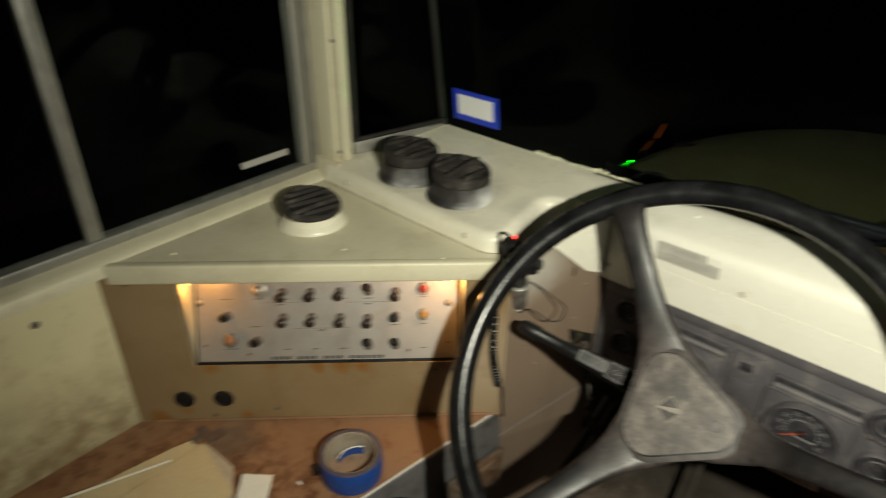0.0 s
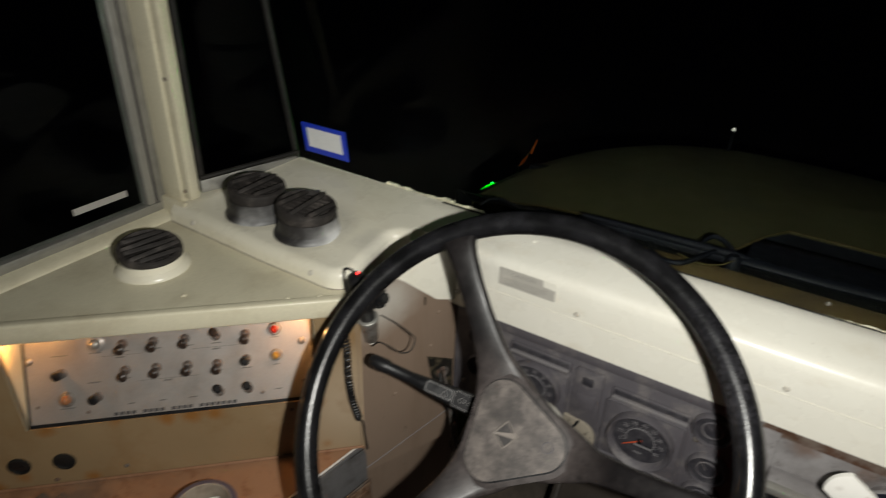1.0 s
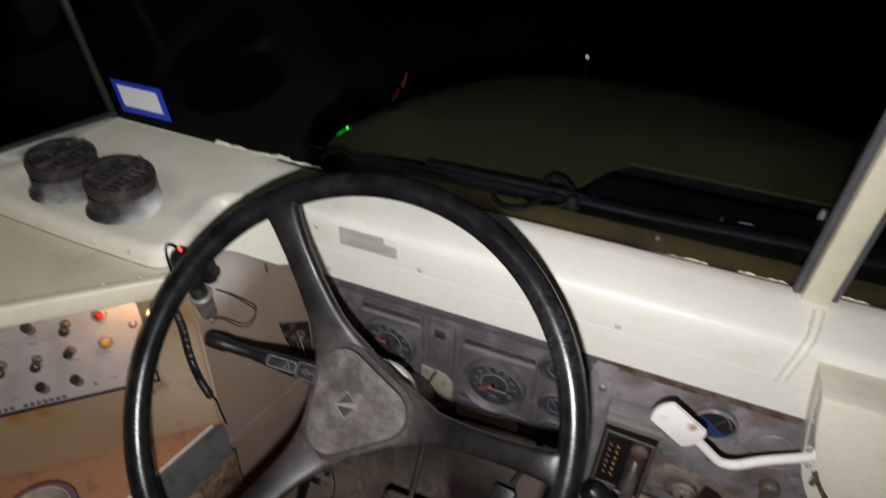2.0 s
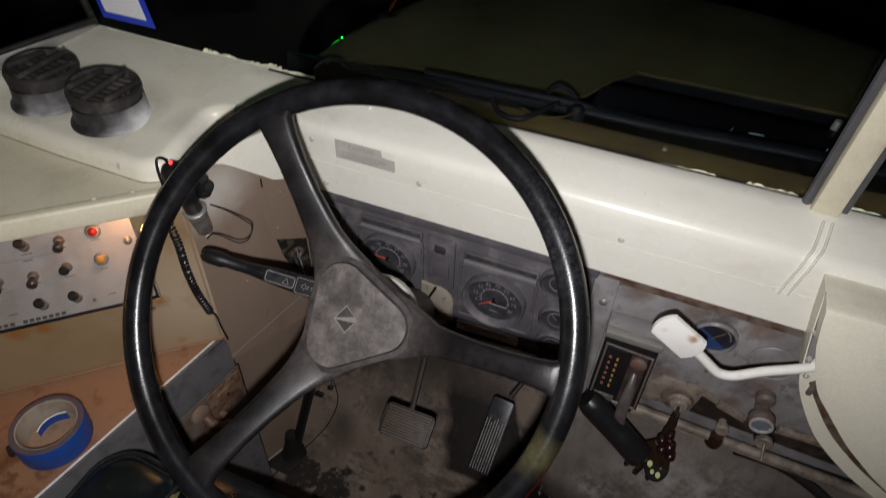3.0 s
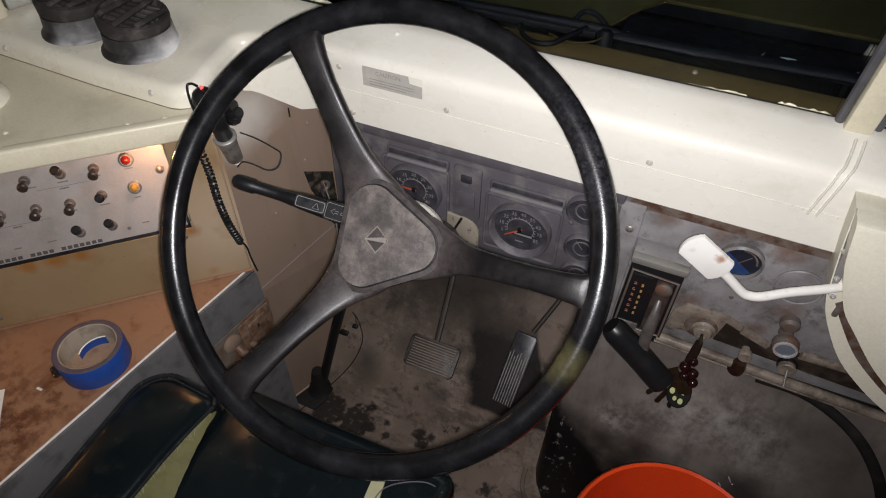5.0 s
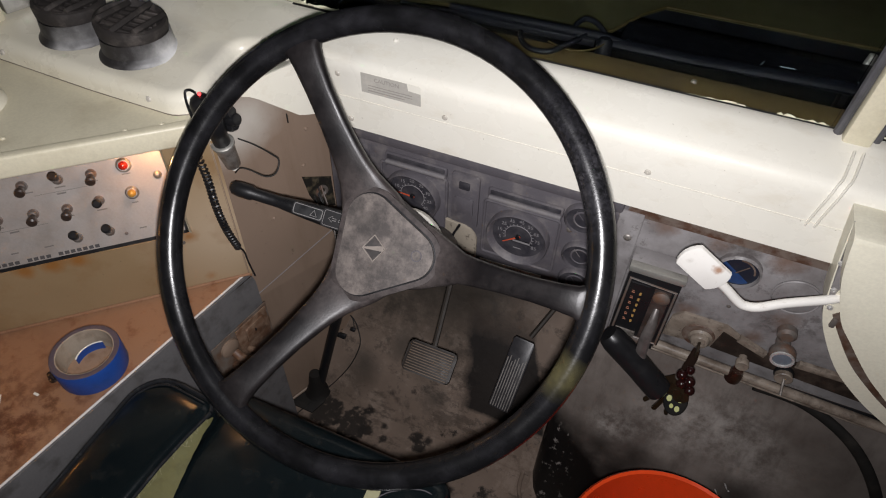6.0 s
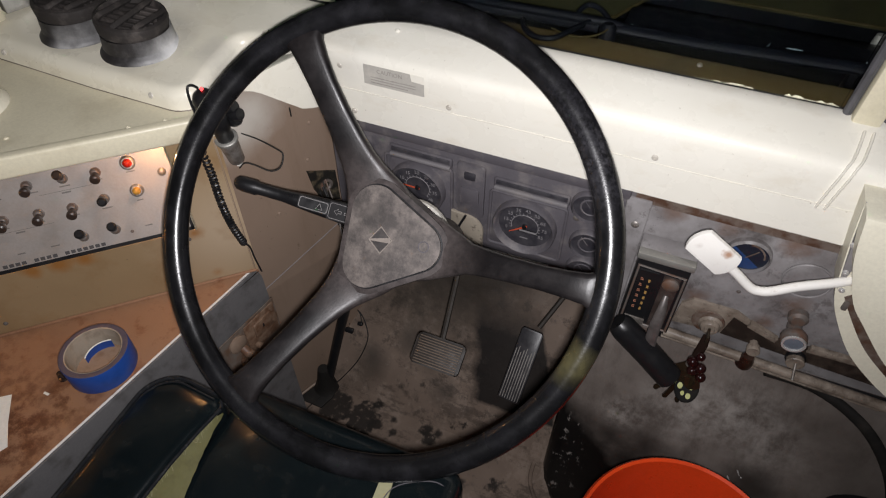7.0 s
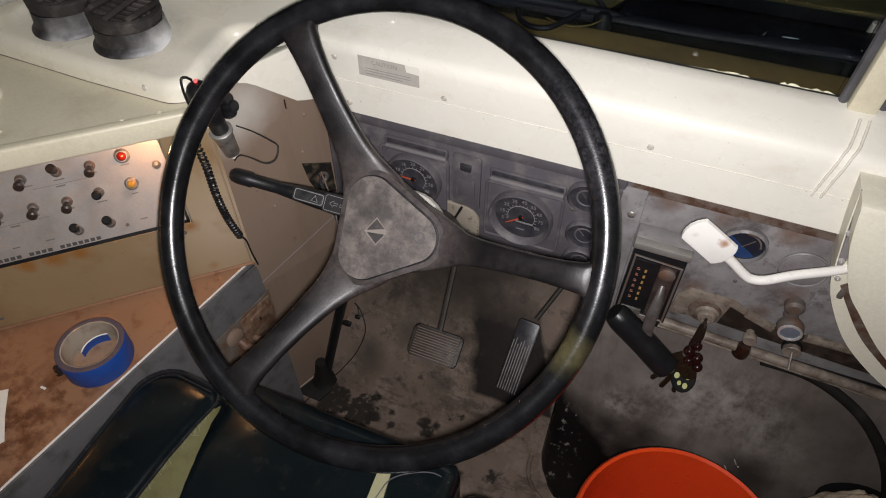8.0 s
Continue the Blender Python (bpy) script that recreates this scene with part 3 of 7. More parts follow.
def lettering(text, size, m, depth=0.0004):
    cu = bpy.data.curves.new("letters", "FONT")
    cu.body, cu.size, cu.extrude, cu.align_x, cu.align_y = text, size, depth, "CENTER", "CENTER"
    ob = bpy.data.objects.new("letters", cu)
    me = bpy.data.meshes.new_from_object(ob)
    bm = bmesh.new()
    bm.from_mesh(me)
    bpy.data.objects.remove(ob)
    bpy.data.meshes.remove(me)
    bmesh.ops.transform(bm, matrix=m, verts=bm.verts[:])
    return bm


def screw_head(parent, at, normal, r=0.0045, material=None):
    m = axes(at, Vector(normal).orthogonal(), Vector(normal).cross(Vector(normal).orthogonal()))
    return part("screw", lathe([(r, -0.001), (r, 0.0008), (r * 0.7, 0.0022), (r * 0.25, 0.0024), (r * 0.2, 0.0012), (0, 0.0012)], m, 14), material or CHROME, parent)

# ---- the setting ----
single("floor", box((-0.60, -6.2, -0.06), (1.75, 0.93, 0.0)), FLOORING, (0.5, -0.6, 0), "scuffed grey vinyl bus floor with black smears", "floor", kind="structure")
bm = bmesh.new()
rows = []
for y, z in ((0.93, -0.03), (0.945, 0.006), (1.00, 0.07), (1.16, 0.26), (1.24, 0.36), (1.26, 0.50), (1.26, 0.70)):
    rows.append([(x, y, z) for x in (-0.45, 0.0, 0.25, 0.5, 0.9, 1.7)])
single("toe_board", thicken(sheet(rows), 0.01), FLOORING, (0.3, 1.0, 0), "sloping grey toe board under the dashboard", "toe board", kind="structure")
single("wall_left_lower", box((-0.62, -6.2, -0.06), (-0.530, 1.08, 0.800)), WALLPAINT, (-0.57, 0, 0), "cream painted steel side wall below the window", "wall", kind="structure")
single("wall_left_upper", box((-0.60, -6.2, 1.50), (-0.545, 1.15, 1.95)), PLASTER, (-0.57, 0, 1.5), "cream side wall above the window", "wall", kind="structure")
single("wall_left_rear", box((-0.60, -6.2, 0.80), (-0.545, -0.25, 1.50)), PLASTER, (-0.57, -1, 0.8), "cream side wall behind the driver window", "wall", kind="structure")
single("wall_right", box((1.72, -6.2, -0.06), (1.78, 1.2, 1.95)), PLASTER, (1.75, 0, 0), "plain cream side wall across the aisle", "wall", kind="structure")
single("wall_rear", box((-0.60, -6.26, -0.06), (1.78, -6.2, 1.95)), PLASTER, (0.6, -6.23, 0), "plain cream wall at the back", "wall", kind="structure")
single("ceiling", box((-0.62, -6.26, 1.95), (1.80, 1.30, 2.0)), PLASTER, (0.6, 0, 1.95), "plain cream ceiling", "ceiling", kind="structure")
single("wall_front_header", box((-0.60, 0.945, 1.62), (1.75, 1.30, 1.95)), PLASTER, (0.6, 1.16, 1.62), "cream header above the windshield", "wall", kind="structure")

# sill under the side window: a sloping cream strip with a rounded inner edge
rows = []
for y in np.linspace(-0.25, 0.872, 12):
    rows.append([(-0.517, y, 0.790), (-0.518, y, 0.806), (-0.522, y, 0.811), (-0.532, y, 0.815), (-0.545, y, 0.818), (-0.56, y, 0.820), (-0.56, y, 0.795)])
single("window_sill_trim", sheet(rows), CREAM, (-0.53, 0.3, 0.80), "cream painted sill strip under the side window", "sill", kind="structure")

# side window with an aluminium frame
win = thing("window_1", (-0.56, 0.45, 0.82), "dark side window with a dull aluminium frame and mullion", "window", kind="structure")
part("bottom_rail", box((-0.572, -0.25, 0.816), (-0.546, 0.866, 0.834), bevel=0.003), ALU, win)
part("mullion", box((-0.566, 0.433, 0.834), (-0.548, 0.455, 1.50), bevel=0.002), ALU, win)
part("front_jamb", box((-0.570, 0.826, 0.834), (-0.546, 0.866, 1.50), bevel=0.003), ALU, win)
part("jamb_groove", box((-0.548, 0.842, 0.834), (-0.5445, 0.846, 1.50)), DARKMARK, win)
part("top_rail", box((-0.570, -0.25, 1.48), (-0.546, 0.866, 1.50), bevel=0.003), ALU, win)
for y0, y1, x in ((-0.25, 0.440, -0.562), (0.448, 0.83, -0.556)):
    pane = part("pane", box((x - 0.002, y0, 0.828), (x + 0.002, y1, 1.49)), GLASS, win)
    pane.visible_shadow = False
part("white_label_strip", box((-0.5535, 0.700, 0.863), (-0.5525, 0.795, 0.8745)), MARK, win, "small white label strip on the glass")

# cream corner post between the side window and the corner glass
post = thing("corner_post", (-0.50, 0.88, 0.80), "cream painted steel corner post with rusty screws", "post", kind="structure")
part("post_face", box((-0.560, 0.862, 0.79), (-0.500, 0.905, 1.95), bevel=0.004), CREAM, post)
part("post_flange", box((-0.512, 0.868, 0.845), (-0.482, 0.890, 1.95), bevel=0.004), CREAM, post)
for z in (0.862, 1.06, 1.26):
    screw_head(post, (-0.493, 0.8675, z), (0, -1, 0), 0.0035, DARKSTEEL)
part("foot_plate", box((-0.548, 0.853, 0.800), (-0.485, 0.8635, 0.845), bevel=0.003), CREAM, post)

corner = thing("corner_window", (-0.49, 1.0, 0.86), "small dark corner glass with a grey rubber frame", "window", kind="structure")
cw = axes((-0.490, 0.895, 0.875), (0.060, 0.190, 0), (0, 0, 1))
part("sill_rubber", box((0.0, -0.023, -0.008), (0.199, 0.005, 0.010), cw, bevel=0.003), ALU, corner)
part("rubber_bead", sweep([cw @ Vector((0.0, 0.007, 0.012)), cw @ Vector((0.195, 0.014, 0.012))], 0.005, 8), RUBBER, corner)
part("rear_bead", sweep([(-0.483, 0.897, 0.88), (-0.483, 0.897, 1.6)], 0.006, 8), RUBBER, corner)
bm = bmesh.new()
bm.faces.new([bm.verts.new(p) for p in ((-0.490, 0.895, 0.875), (-0.430, 1.084, 0.875), (-0.430, 0.972, 1.62), (-0.490, 0.895, 1.62))])
pane = part("pane", thicken(bm, 0.004), GLASS, corner, smooth=0)
pane.visible_shadow = False
part("front_bead", sweep([(-0.428, 1.082, 0.87), (-0.428, 0.968, 1.63)], 0.007, 10), RUBBER, corner)

GASKET = surface("weathered_grey_gasket", (0.075, 0.074, 0.080), 0.4, dirt=(0.02, 0.02, 0.02), dirty=0.6, scale=25)
# windshield: two panes, a cream middle post, rubber all round
shield = thing("windshield", (0.69, 1.08, 0.87), "dark two-piece windshield with a cream middle post", "windshield", kind="structure")
WBASE, WTOP = (1.078, 0.866), (0.964, 1.63)


def wy(z):
    return WBASE[0] + (WTOP[0] - WBASE[0]) * (z - WBASE[1]) / (WTOP[1] - WBASE[1])


for x0, x1 in ((-0.426, 0.672), (0.718, 1.70)):
    bm = bmesh.new()
    quad = [bm.verts.new(p) for p in ((x0, *WBASE), (x1, *WBASE), (x1, *WTOP), (x0, *WTOP))]
    bm.faces.new(quad)
    pane = part("pane", thicken(bm, 0.005), GLASS, shield, smooth=0)
    pane.visible_shadow = False
part("middle_post", box((0.684, -0.016, 0), (0.716, 0.012, 0.80), axes((0, WBASE[0] - 0.004, WBASE[1]), (1, 0, 0), (0, 1, 0.149)), bevel=0.004), CREAM, shield)
for x in (0.679, 0.721):
    part("gasket", sweep([(x, wy(0.862) - 0.006, 0.862), (x, wy(1.64) - 0.006, 1.64)], 0.0055, 8), GASKET, shield)
part("bottom_gasket", sweep([(-0.430, 1.080, 0.8695), (0.68, 1.080, 0.8695)], 0.006, 8), RUBBER, shield)
part("bottom_gasket", sweep([(0.72, 1.080, 0.8695), (1.70, 1.080, 0.8695)], 0.006, 8), RUBBER, shield)

stick = thing("windshield_sticker", (-0.34, 1.077, 0.906), "blue-bordered white paper sticker on the windshield", "sticker")
slant = axes((-0.336, wy(0.932) - 0.0045, 0.932), (1, 0, 0.0), (0, -0.149, 1))
part("blue_border", box((-0.052, -0.030, -0.0003), (0.052, 0.030, 0.0003), slant), STICKBLUE, stick)
part("white_field", box((-0.041, -0.018, -0.0003), (0.040, 0.021, 0.0008), slant), STICKWHITE, stick)

# ---- dashboard cover: the white painted sheet under the windshield ----
dash = thing("dashboard_cover", (0.3, 1.03, 0.74), "glossy off-white painted steel dashboard cover with screws", "dashboard cover")
PROFILE = [(1.012, 0.740), (1.000, 0.7375), (0.9985, 0.741), (0.9985, 0.80), (0.9975, 0.832), (0.999, 0.842), (1.003, 0.8485), (1.010, 0.8530),
           (1.030, 0.861), (1.055, 0.8715), (1.070, 0.8755), (1.078, 0.874), (1.080, 0.868)]


def slab_z(y):
    """The height of the corner slab, which runs out into the cover."""
    return 0.8375 + (y - 0.85) * 0.038 / 0.225


def dash_run(x0, x1, steps=24, ripple=0.0006):
    rows = []
    for x in np.linspace(x0, x1, steps):
        w = ripple * noise.noise(Vector((x * 9, 0, 0)))
        k = min(1.0, max(0.0, (0.085 - x) / 0.165))
        k = k * k * (3 - 2 * k)
        rows.append([(x, y + w - 0.008 * k * (z > 0.835), z + 0.6 * w + (k * max(0.0, slab_z(y) - 0.0012 - z) if z > 0.838 else 0.0)) for y, z in PROFILE])
    return thicken(sheet(rows), 0.0015)


part("fascia", dash_run(-0.112, 1.70, 90), WHITE, dash)
for dx in (0.0015, 0.0115):
    part("seam_ridge", sweep(smooth_path([(0.6800 + dx, 0.9988, 0.786), (0.6830 + dx, 0.9978, 0.812), (0.6860 + dx, 0.9972, 0.832), (0.6895 + dx, 1.0025, 0.8482), (0.6930 + dx, 1.0100, 0.8532), (0.6965 + dx, 1.030, 0.8614), (0.6985 + dx, 1.047, 0.8680)], 3), 0.0042, 12, squash=0.42), WHITE, dash)


# the raised slab at the corner, its rounded front edge and the cove beside the wheel
def arc(cx, cy, r, a0, a1, n=7):
    return [(cx + r * math.cos(radians(a)), cy + r * math.sin(radians(a))) for a in np.linspace(a0, a1, n)]


EDGE = ([(-0.512, 0.862), (-0.40, 0.858), (-0.28, 0.853)] + arc(-0.146, 0.872, 0.020, -92, -5) + [(-0.129, 0.905)]
        + arc(-0.090, 0.950, 0.040, 180, 92) + [(-0.086, 0.991)])
bm = bmesh.new()
cols = []
for i, (x, y) in enumerate(EDGE):
    a, b = EDGE[max(i - 1, 0)], EDGE[min(i + 1, len(EDGE) - 1)]
    t = Vector((b[0] - a[0], b[1] - a[1])).normalized()
    out = Vector((t.y, -t.x))
    r, top, foot = 0.018, slab_z(y), 0.800 if y < 0.9 else 0.775
    col = [(x + out.x * r * math.sin(radians(q)), y + out.y * r * math.sin(radians(q)), top - r * (1 - math.cos(radians(q)))) for q in (0, 15, 30, 45, 60, 75, 90)]
    col.append((x + out.x * r, y + out.y * r, foot))
    cols.append(col)
grid = [[bm.verts.new(p) for p in col] for col in cols]
for a, b in zip(grid, grid[1:]):
    for k in range(len(a) - 1):
        bm.faces.new((a[k], a[k + 1], b[k + 1], b[k]))
top = [col[0] for col in grid]
rim_back = [bm.verts.new((x, y, slab_z(y))) for x, y in ((-0.086, 1.076), (-0.28, 1.080), (-0.448, 1.084), (-0.474, 0.96))]
face = bm.faces.new(top + rim_back)
bmesh.ops.triangulate(bm, faces=[face])
part("corner_slab", bm, WHITE, dash)

part("foot_seam", sweep([(c[-1][0], c[-1][1], 0.8070) for c in cols[:8]], 0.0009, 6), TAN, dash, "dark gap under the slab")

# the hollow between the slab and the kick panel
KD = Vector((0.076, 0.170, 0)).normalized()
rows = []
for u in np.linspace(0, 1, 13):
    k = 10 + u * (len(EDGE) - 11.001)
    i = int(k)
    p = Vector(cols[i][-1]).lerp(Vector(cols[i + 1][-1]), k - i)
    top = Vector((p.x, p.y, slab_z(p.y) - 0.012))
    foot = Vector((-0.0875, 0.842, 0)) + KD * (0.012 + 0.166 * u) + Vector((0.0012, -0.0006, float(np.interp(0.012 + 0.166 * u, (0.012, 0.050, 0.085, 0.178), (0.802, 0.822, 0.838, 0.842)))))
    row = []
    for v in np.linspace(0, 1, 8):
        q = top.lerp(foot, v)
        q.z -= 0.024 * min(1.0, v * 4) * (1 - v)
        row.append(tuple(q))
    rows.append(row)
part("cove", sheet(rows), WHITE, dash)
SEAMGREY = surface("grimy_paint_seam", (0.66, 0.63, 0.55), 0.7, dirt=(0.76, 0.73, 0.65), dirty=0.8, scale=30)
lip = []
for s in np.linspace(0.055, 0.186, 12):
    p = Vector((-0.0875, 0.842, 0)) + KD * s + Vector((0.0035, -0.0016, 0))
    low = float(np.interp(s, (0.055, 0.071, 0.14, 0.186), (0.826, 0.819, 0.758, 0.743)))
    high = float(np.interp(s, (0.050, 0.085, 0.186), (0.8275, 0.8425, 0.8465)))
    lip.append([(p.x, p.y, low + (high - low) * q) for q in (0, 0.5, 1)])
part("cove_trim", thicken(sheet(lip), 0.0035), WHITE, dash)
part("lower_lip", prism([(-0.012, 0.7382), (1.70, 0.7382), (1.70, 0.7910), (-0.012, 0.7910)], -0.001, 0.0008, axes((0, 0.9985, 0), (1, 0, 0), (0, 0, 1))), WHITE, dash, smooth=0)
part("lip_seam", box((-0.012, 0.9976, 0.7909), (1.70, 0.9990, 0.7914)), SEAMGREY, dash, smooth=0)

SCREWPAINT = surface("grimy_painted_screw", (0.50, 0.47, 0.41), 0.45, dirt=(0.20, 0.17, 0.13), dirty=0.7, scale=120)
# flaking paint along the glass
random.seed(4)
for x in [-0.20 + 0.014 * k + random.uniform(-0.004, 0.004) for k in range(14)] + [0.512, 0.526, 0.544, 0.560, 0.622, 0.637, 0.652, 0.742]:
    w, h = random.uniform(0.005, 0.013), random.uniform(0.0012, 0.004)
    w, h = (w * 2.0, h * 1.25) if x > 0 else (w * 1.2, h * 1.9)
    pts = [(-w, -0.001), (-w * 0.9, h * 0.5)] + [(w * q, h * random.uniform(0.45, 1.15)) for q in (-0.6, -0.35, -0.1, 0.2, 0.45, 0.7)] + [(w * 0.92, h * 0.3), (w, -0.001)]
    part("paint_flake", prism(pts, -0.0004, 0.0004, axes((x, 1.0785, 0.8740 if x > 0 else 0.876), (1, 0, 0), (0, 0.8, 0.6))), CREAM, dash, smooth=0)
for at in ((0.20, 0.9985, 0.80), (0.485, 0.9985, 0.80), (0.03, 0.9985, 0.827), (0.047, 0.9969, 0.755), (-0.005, 0.9969, 0.765)):
    screw_head(dash, at, (0, -1, 0), 0.0044, SCREWPAINT)
for at in ((-0.172, 0.8352, 0.823), (-0.45, 0.8405, 0.823)):
    screw_head(dash, at, (0, -1, 0.4), 0.0044, SCREWPAINT)
for at in ((0.33, 1.040, 0.8652), (0.10, 1.050, 0.8695)):
    screw_head(dash, at, (0, -0.4, 1) if at[2] > 0.85 else (0, -1, 0), 0.0035, WHITE)

FADED = surface("faded_grey_print", (0.285, 0.27, 0.245), 0.6, dirt=(0.4, 0.38, 0.33), dirty=0.5, scale=60)
caution = thing("caution_label", (0.116, 0.9978, 0.81), "faded grey caution label with a torn corner", "label")
flat = axes((0.116, 0.9974, 0.8235), (1, 0, 0), (0, 0, 1))
part("label_field", box((-0.047, -0.0155, -0.0003), (0.047, 0.0155, 0.0003), flat), LABEL, caution)
part("torn_patch", prism([(0.028, 0.005), (0.047, 0.004), (0.0475, 0.0158), (0.026, 0.0158)], 0.0003, 0.0006, flat), WHITE, caution, "torn white corner")
part("heading", lettering("CAUTION", 0.0088, flat @ Matrix.Translation((-0.006, 0.008, 0.0006)), 0.0002), FADED, caution, smooth=0)
for k in range(3):
    part("unreadable_line", box((-0.036, -0.003 - 0.0042 * k, 0.0003), (0.034 - 0.012 * (k == 2), -0.0018 - 0.0042 * k, 0.0007), flat), FADED, caution, smooth=0)

# ---- switch console in the corner ----
FO, FD, FN = Vector((-0.511, 0.441, 0)), Vector((0.727, 0.686, 0)).normalized(), Vector((0.686, -0.727, 0)).normalized()
FLEN = 0.586
console = thing("switch_console", (-0.30, 0.64, 0.497), "ochre-cream corner console with a recessed switch panel", "console")
fm = Matrix((FD, Vector((0, 0, 1)), FN)).transposed().to_4x4()
fm.translation = FO
S0, S1, Z0, Z1 = 0.087, 0.514, 0.616, 0.776
bm = bmesh.new()
add_box(bm, (-0.030, 0.497, -0.006), (FLEN, Z0, 0.0), fm)
add_box(bm, (-0.030, Z0, -0.006), (S0, 0.80, 0.0), fm)
add_box(bm, (S1, Z0, -0.006), (FLEN, 0.80, 0.0), fm)
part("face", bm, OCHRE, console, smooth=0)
part("lip", box((-0.012, Z1, -0.012), (FLEN + 0.004, 0.8085, 0.004), fm, bevel=0.004, seg=3), CREAM, console)
part("recess_side", box((S0 - 0.003, Z0, -0.095), (S0, Z1, 0.0), fm), CREAM, console)
part("recess_side", box((S1, Z0, -0.095), (S1 + 0.003, Z1, 0.0), fm), CREAM, console)
part("recess_top", box((S0, Z1 - 0.002, -0.095), (S1, Z1 + 0.001, -0.002), fm), CREAM, console)
bm = bmesh.new()
add_prism(bm, [(-0.526, 0.428), (-0.520, 0.870), (-0.10, 0.868), (-0.083, 0.846)], 0.800, 0.8065)
part("shelf_top", bm, CREAM, console, smooth=0)
for s in (0.055, 0.119):
    m = fm @ Matrix.Translation((s, 0.5455, 0))
    ring = part("hole_grommet", lathe([(0.0165, 0), (0.0165, 0.002), (0.0135, 0.003), (0.0125, 0.0005)], m, 24, False), RUBBER, console)
    part("plug", lathe([(0.0128, 0.0002), (0.008, -0.0005 + 0.001), (0, 0.001)], m, 24), BLACK, ring)
for s, z in ((0.012, 0.775), (0.205, 0.520), (0.47, 0.60), (0.50, 0.60), (0.10, 0.508)):
    m = fm @ Vector((s, z, 0))
    screw_head(console, m, FN, 0.0035, DARKSTEEL)
for x, y in ((-0.48, 0.52), (-0.17, 0.780), (-0.136, 0.812), (-0.30, 0.70)):
    screw_head(console, (x, y, 0.8065), (0, 0, 1), 0.004, CREAM)
for s, d in ((S0 + 0.006, -0.014), (S1 - 0.05, -0.03)):
    part("bulb", lathe([(0.003, 0), (0.004, 0.004), (0.003, 0.008), (0, 0.009)], fm @ Matrix.Translation((s, Z1 - 0.003, d)) @ Matrix.Rotation(radians(90), 4, "X"), 12), BULB, console, "glowing warm bulb")

# the leaning aluminium switch panel
LEANBACK = radians(26)
pup = Vector((-FN.x * math.sin(LEANBACK), -FN.y * math.sin(LEANBACK), math.cos(LEANBACK)))
pm = axes(FO + FD * (S0 + 0.0005) + Vector((0, 0, 0.6165)) - FN * 0.003, FD, pup)
panel = thing("switchboard", pm.translation, "scratched aluminium switch panel with toggles and lamps", "switchboard")
part("plate", box((0.001, 0, -0.002), (0.425, 0.172, 0.0), pm, bevel=0.0006, seg=1), STEEL, panel)
part("dark_edge", box((-0.0005, -0.002, -0.004), (0.427, 0.0045, 0.0006), pm), BLACK, panel, smooth=0)
part("dark_edge", box((0.4215, 0.0, -0.004), (0.4268, 0.165, 0.0006), pm), BLACK, panel, smooth=0)
part("dark_edge", box((-0.0005, 0.0, -0.004), (0.003, 0.165, 0.0006), pm), BLACK, panel, smooth=0)


def toggle(s, q, tip, material):
    m = pm @ Matrix.Translation((s, q, 0))
    t = part("toggle_switch", lathe([(0.0075, 0), (0.0075, 0.0015), (0.0062, 0.0022), (0.0056, 0.005), (0.0045, 0.0065), (0.003, 0.007)], m, 16), DARKSTEEL, panel)
    d = Vector((0, math.sin(radians(tip)), math.cos(radians(tip))))
    pts = [m @ (d * k) for k in (0.005, 0.010, 0.017, 0.0215, 0.0235)]
    part("lever", sweep(pts, [0.0040, 0.0050, 0.0070, 0.0068, 0.0045], 12), material, t)


def indicator(s, q, r, material, bezel=None):
    m = pm @ Matrix.Translation((s, q, 0))
    t = part("indicator_lamp", lathe([(r * 1.6, 0), (r * 1.55, 0.002), (r * 1.15, 0.0045), (r * 1.0, 0.0045)], m, 20), bezel or CHROME, panel)
    part("lens", lathe([(r, 0.003), (r * 0.95, 0.007), (r * 0.7, 0.0105), (r * 0.35, 0.012), (0, 0.0124)], m, 20), material, t)


BROWN = surface("brown_toggle_plastic", (0.028, 0.018, 0.014), 0.35, dirty=0.1)
for s, q, tip in ((0.139, 0.116, -22), (0.184, 0.116, -22), (0.230, 0.116, -18), (0.276, 0.116, 25), (0.320, 0.115, -22),
                  (0.140, 0.075, -22), (0.185, 0.075, -20), (0.231, 0.074, -22), (0.275, 0.072, -22), (0.275, 0.027, 26), (0.319, 0.027, 26)):
    toggle(s, q, tip, BROWN if q > 0.05 else BLACK)
for s, q in ((0.051, 0.079), (0.098, 0.038), (0.319, 0.075)):
    toggle(s, q, 0, BLACK)
indicator(0.102, 0.120, 0.0085, ALU, STEEL)
indicator(0.365, 0.119, 0.0068, REDLENS)
indicator(0.365, 0.077, 0.0062, AMBERLENS)
indicator(0.055, 0.039, 0.0075, surface("dull_orange_lens", (0.30, 0.13, 0.06), 0.25, dirty=0.2))
for s, q in ((0.007, 0.101), (0.406, 0.096)):
    part("dome_screw", lathe([(0.0062, 0), (0.006, 0.0025), (0.0035, 0.0048), (0, 0.0055)], pm @ Matrix.Translation((s, q, 0)), 18), CHROME, panel)
for s, q in ((0.405, 0.031), (0.014, 0.031), (0.34, 0.018), (0.083, 0.016)):
    part("rivet", lathe([(0.0026, 0), (0.0022, 0.0012), (0, 0.0017)], pm @ Matrix.Translation((s, q, 0)), 12), DARKSTEEL, panel)
random.seed(11)
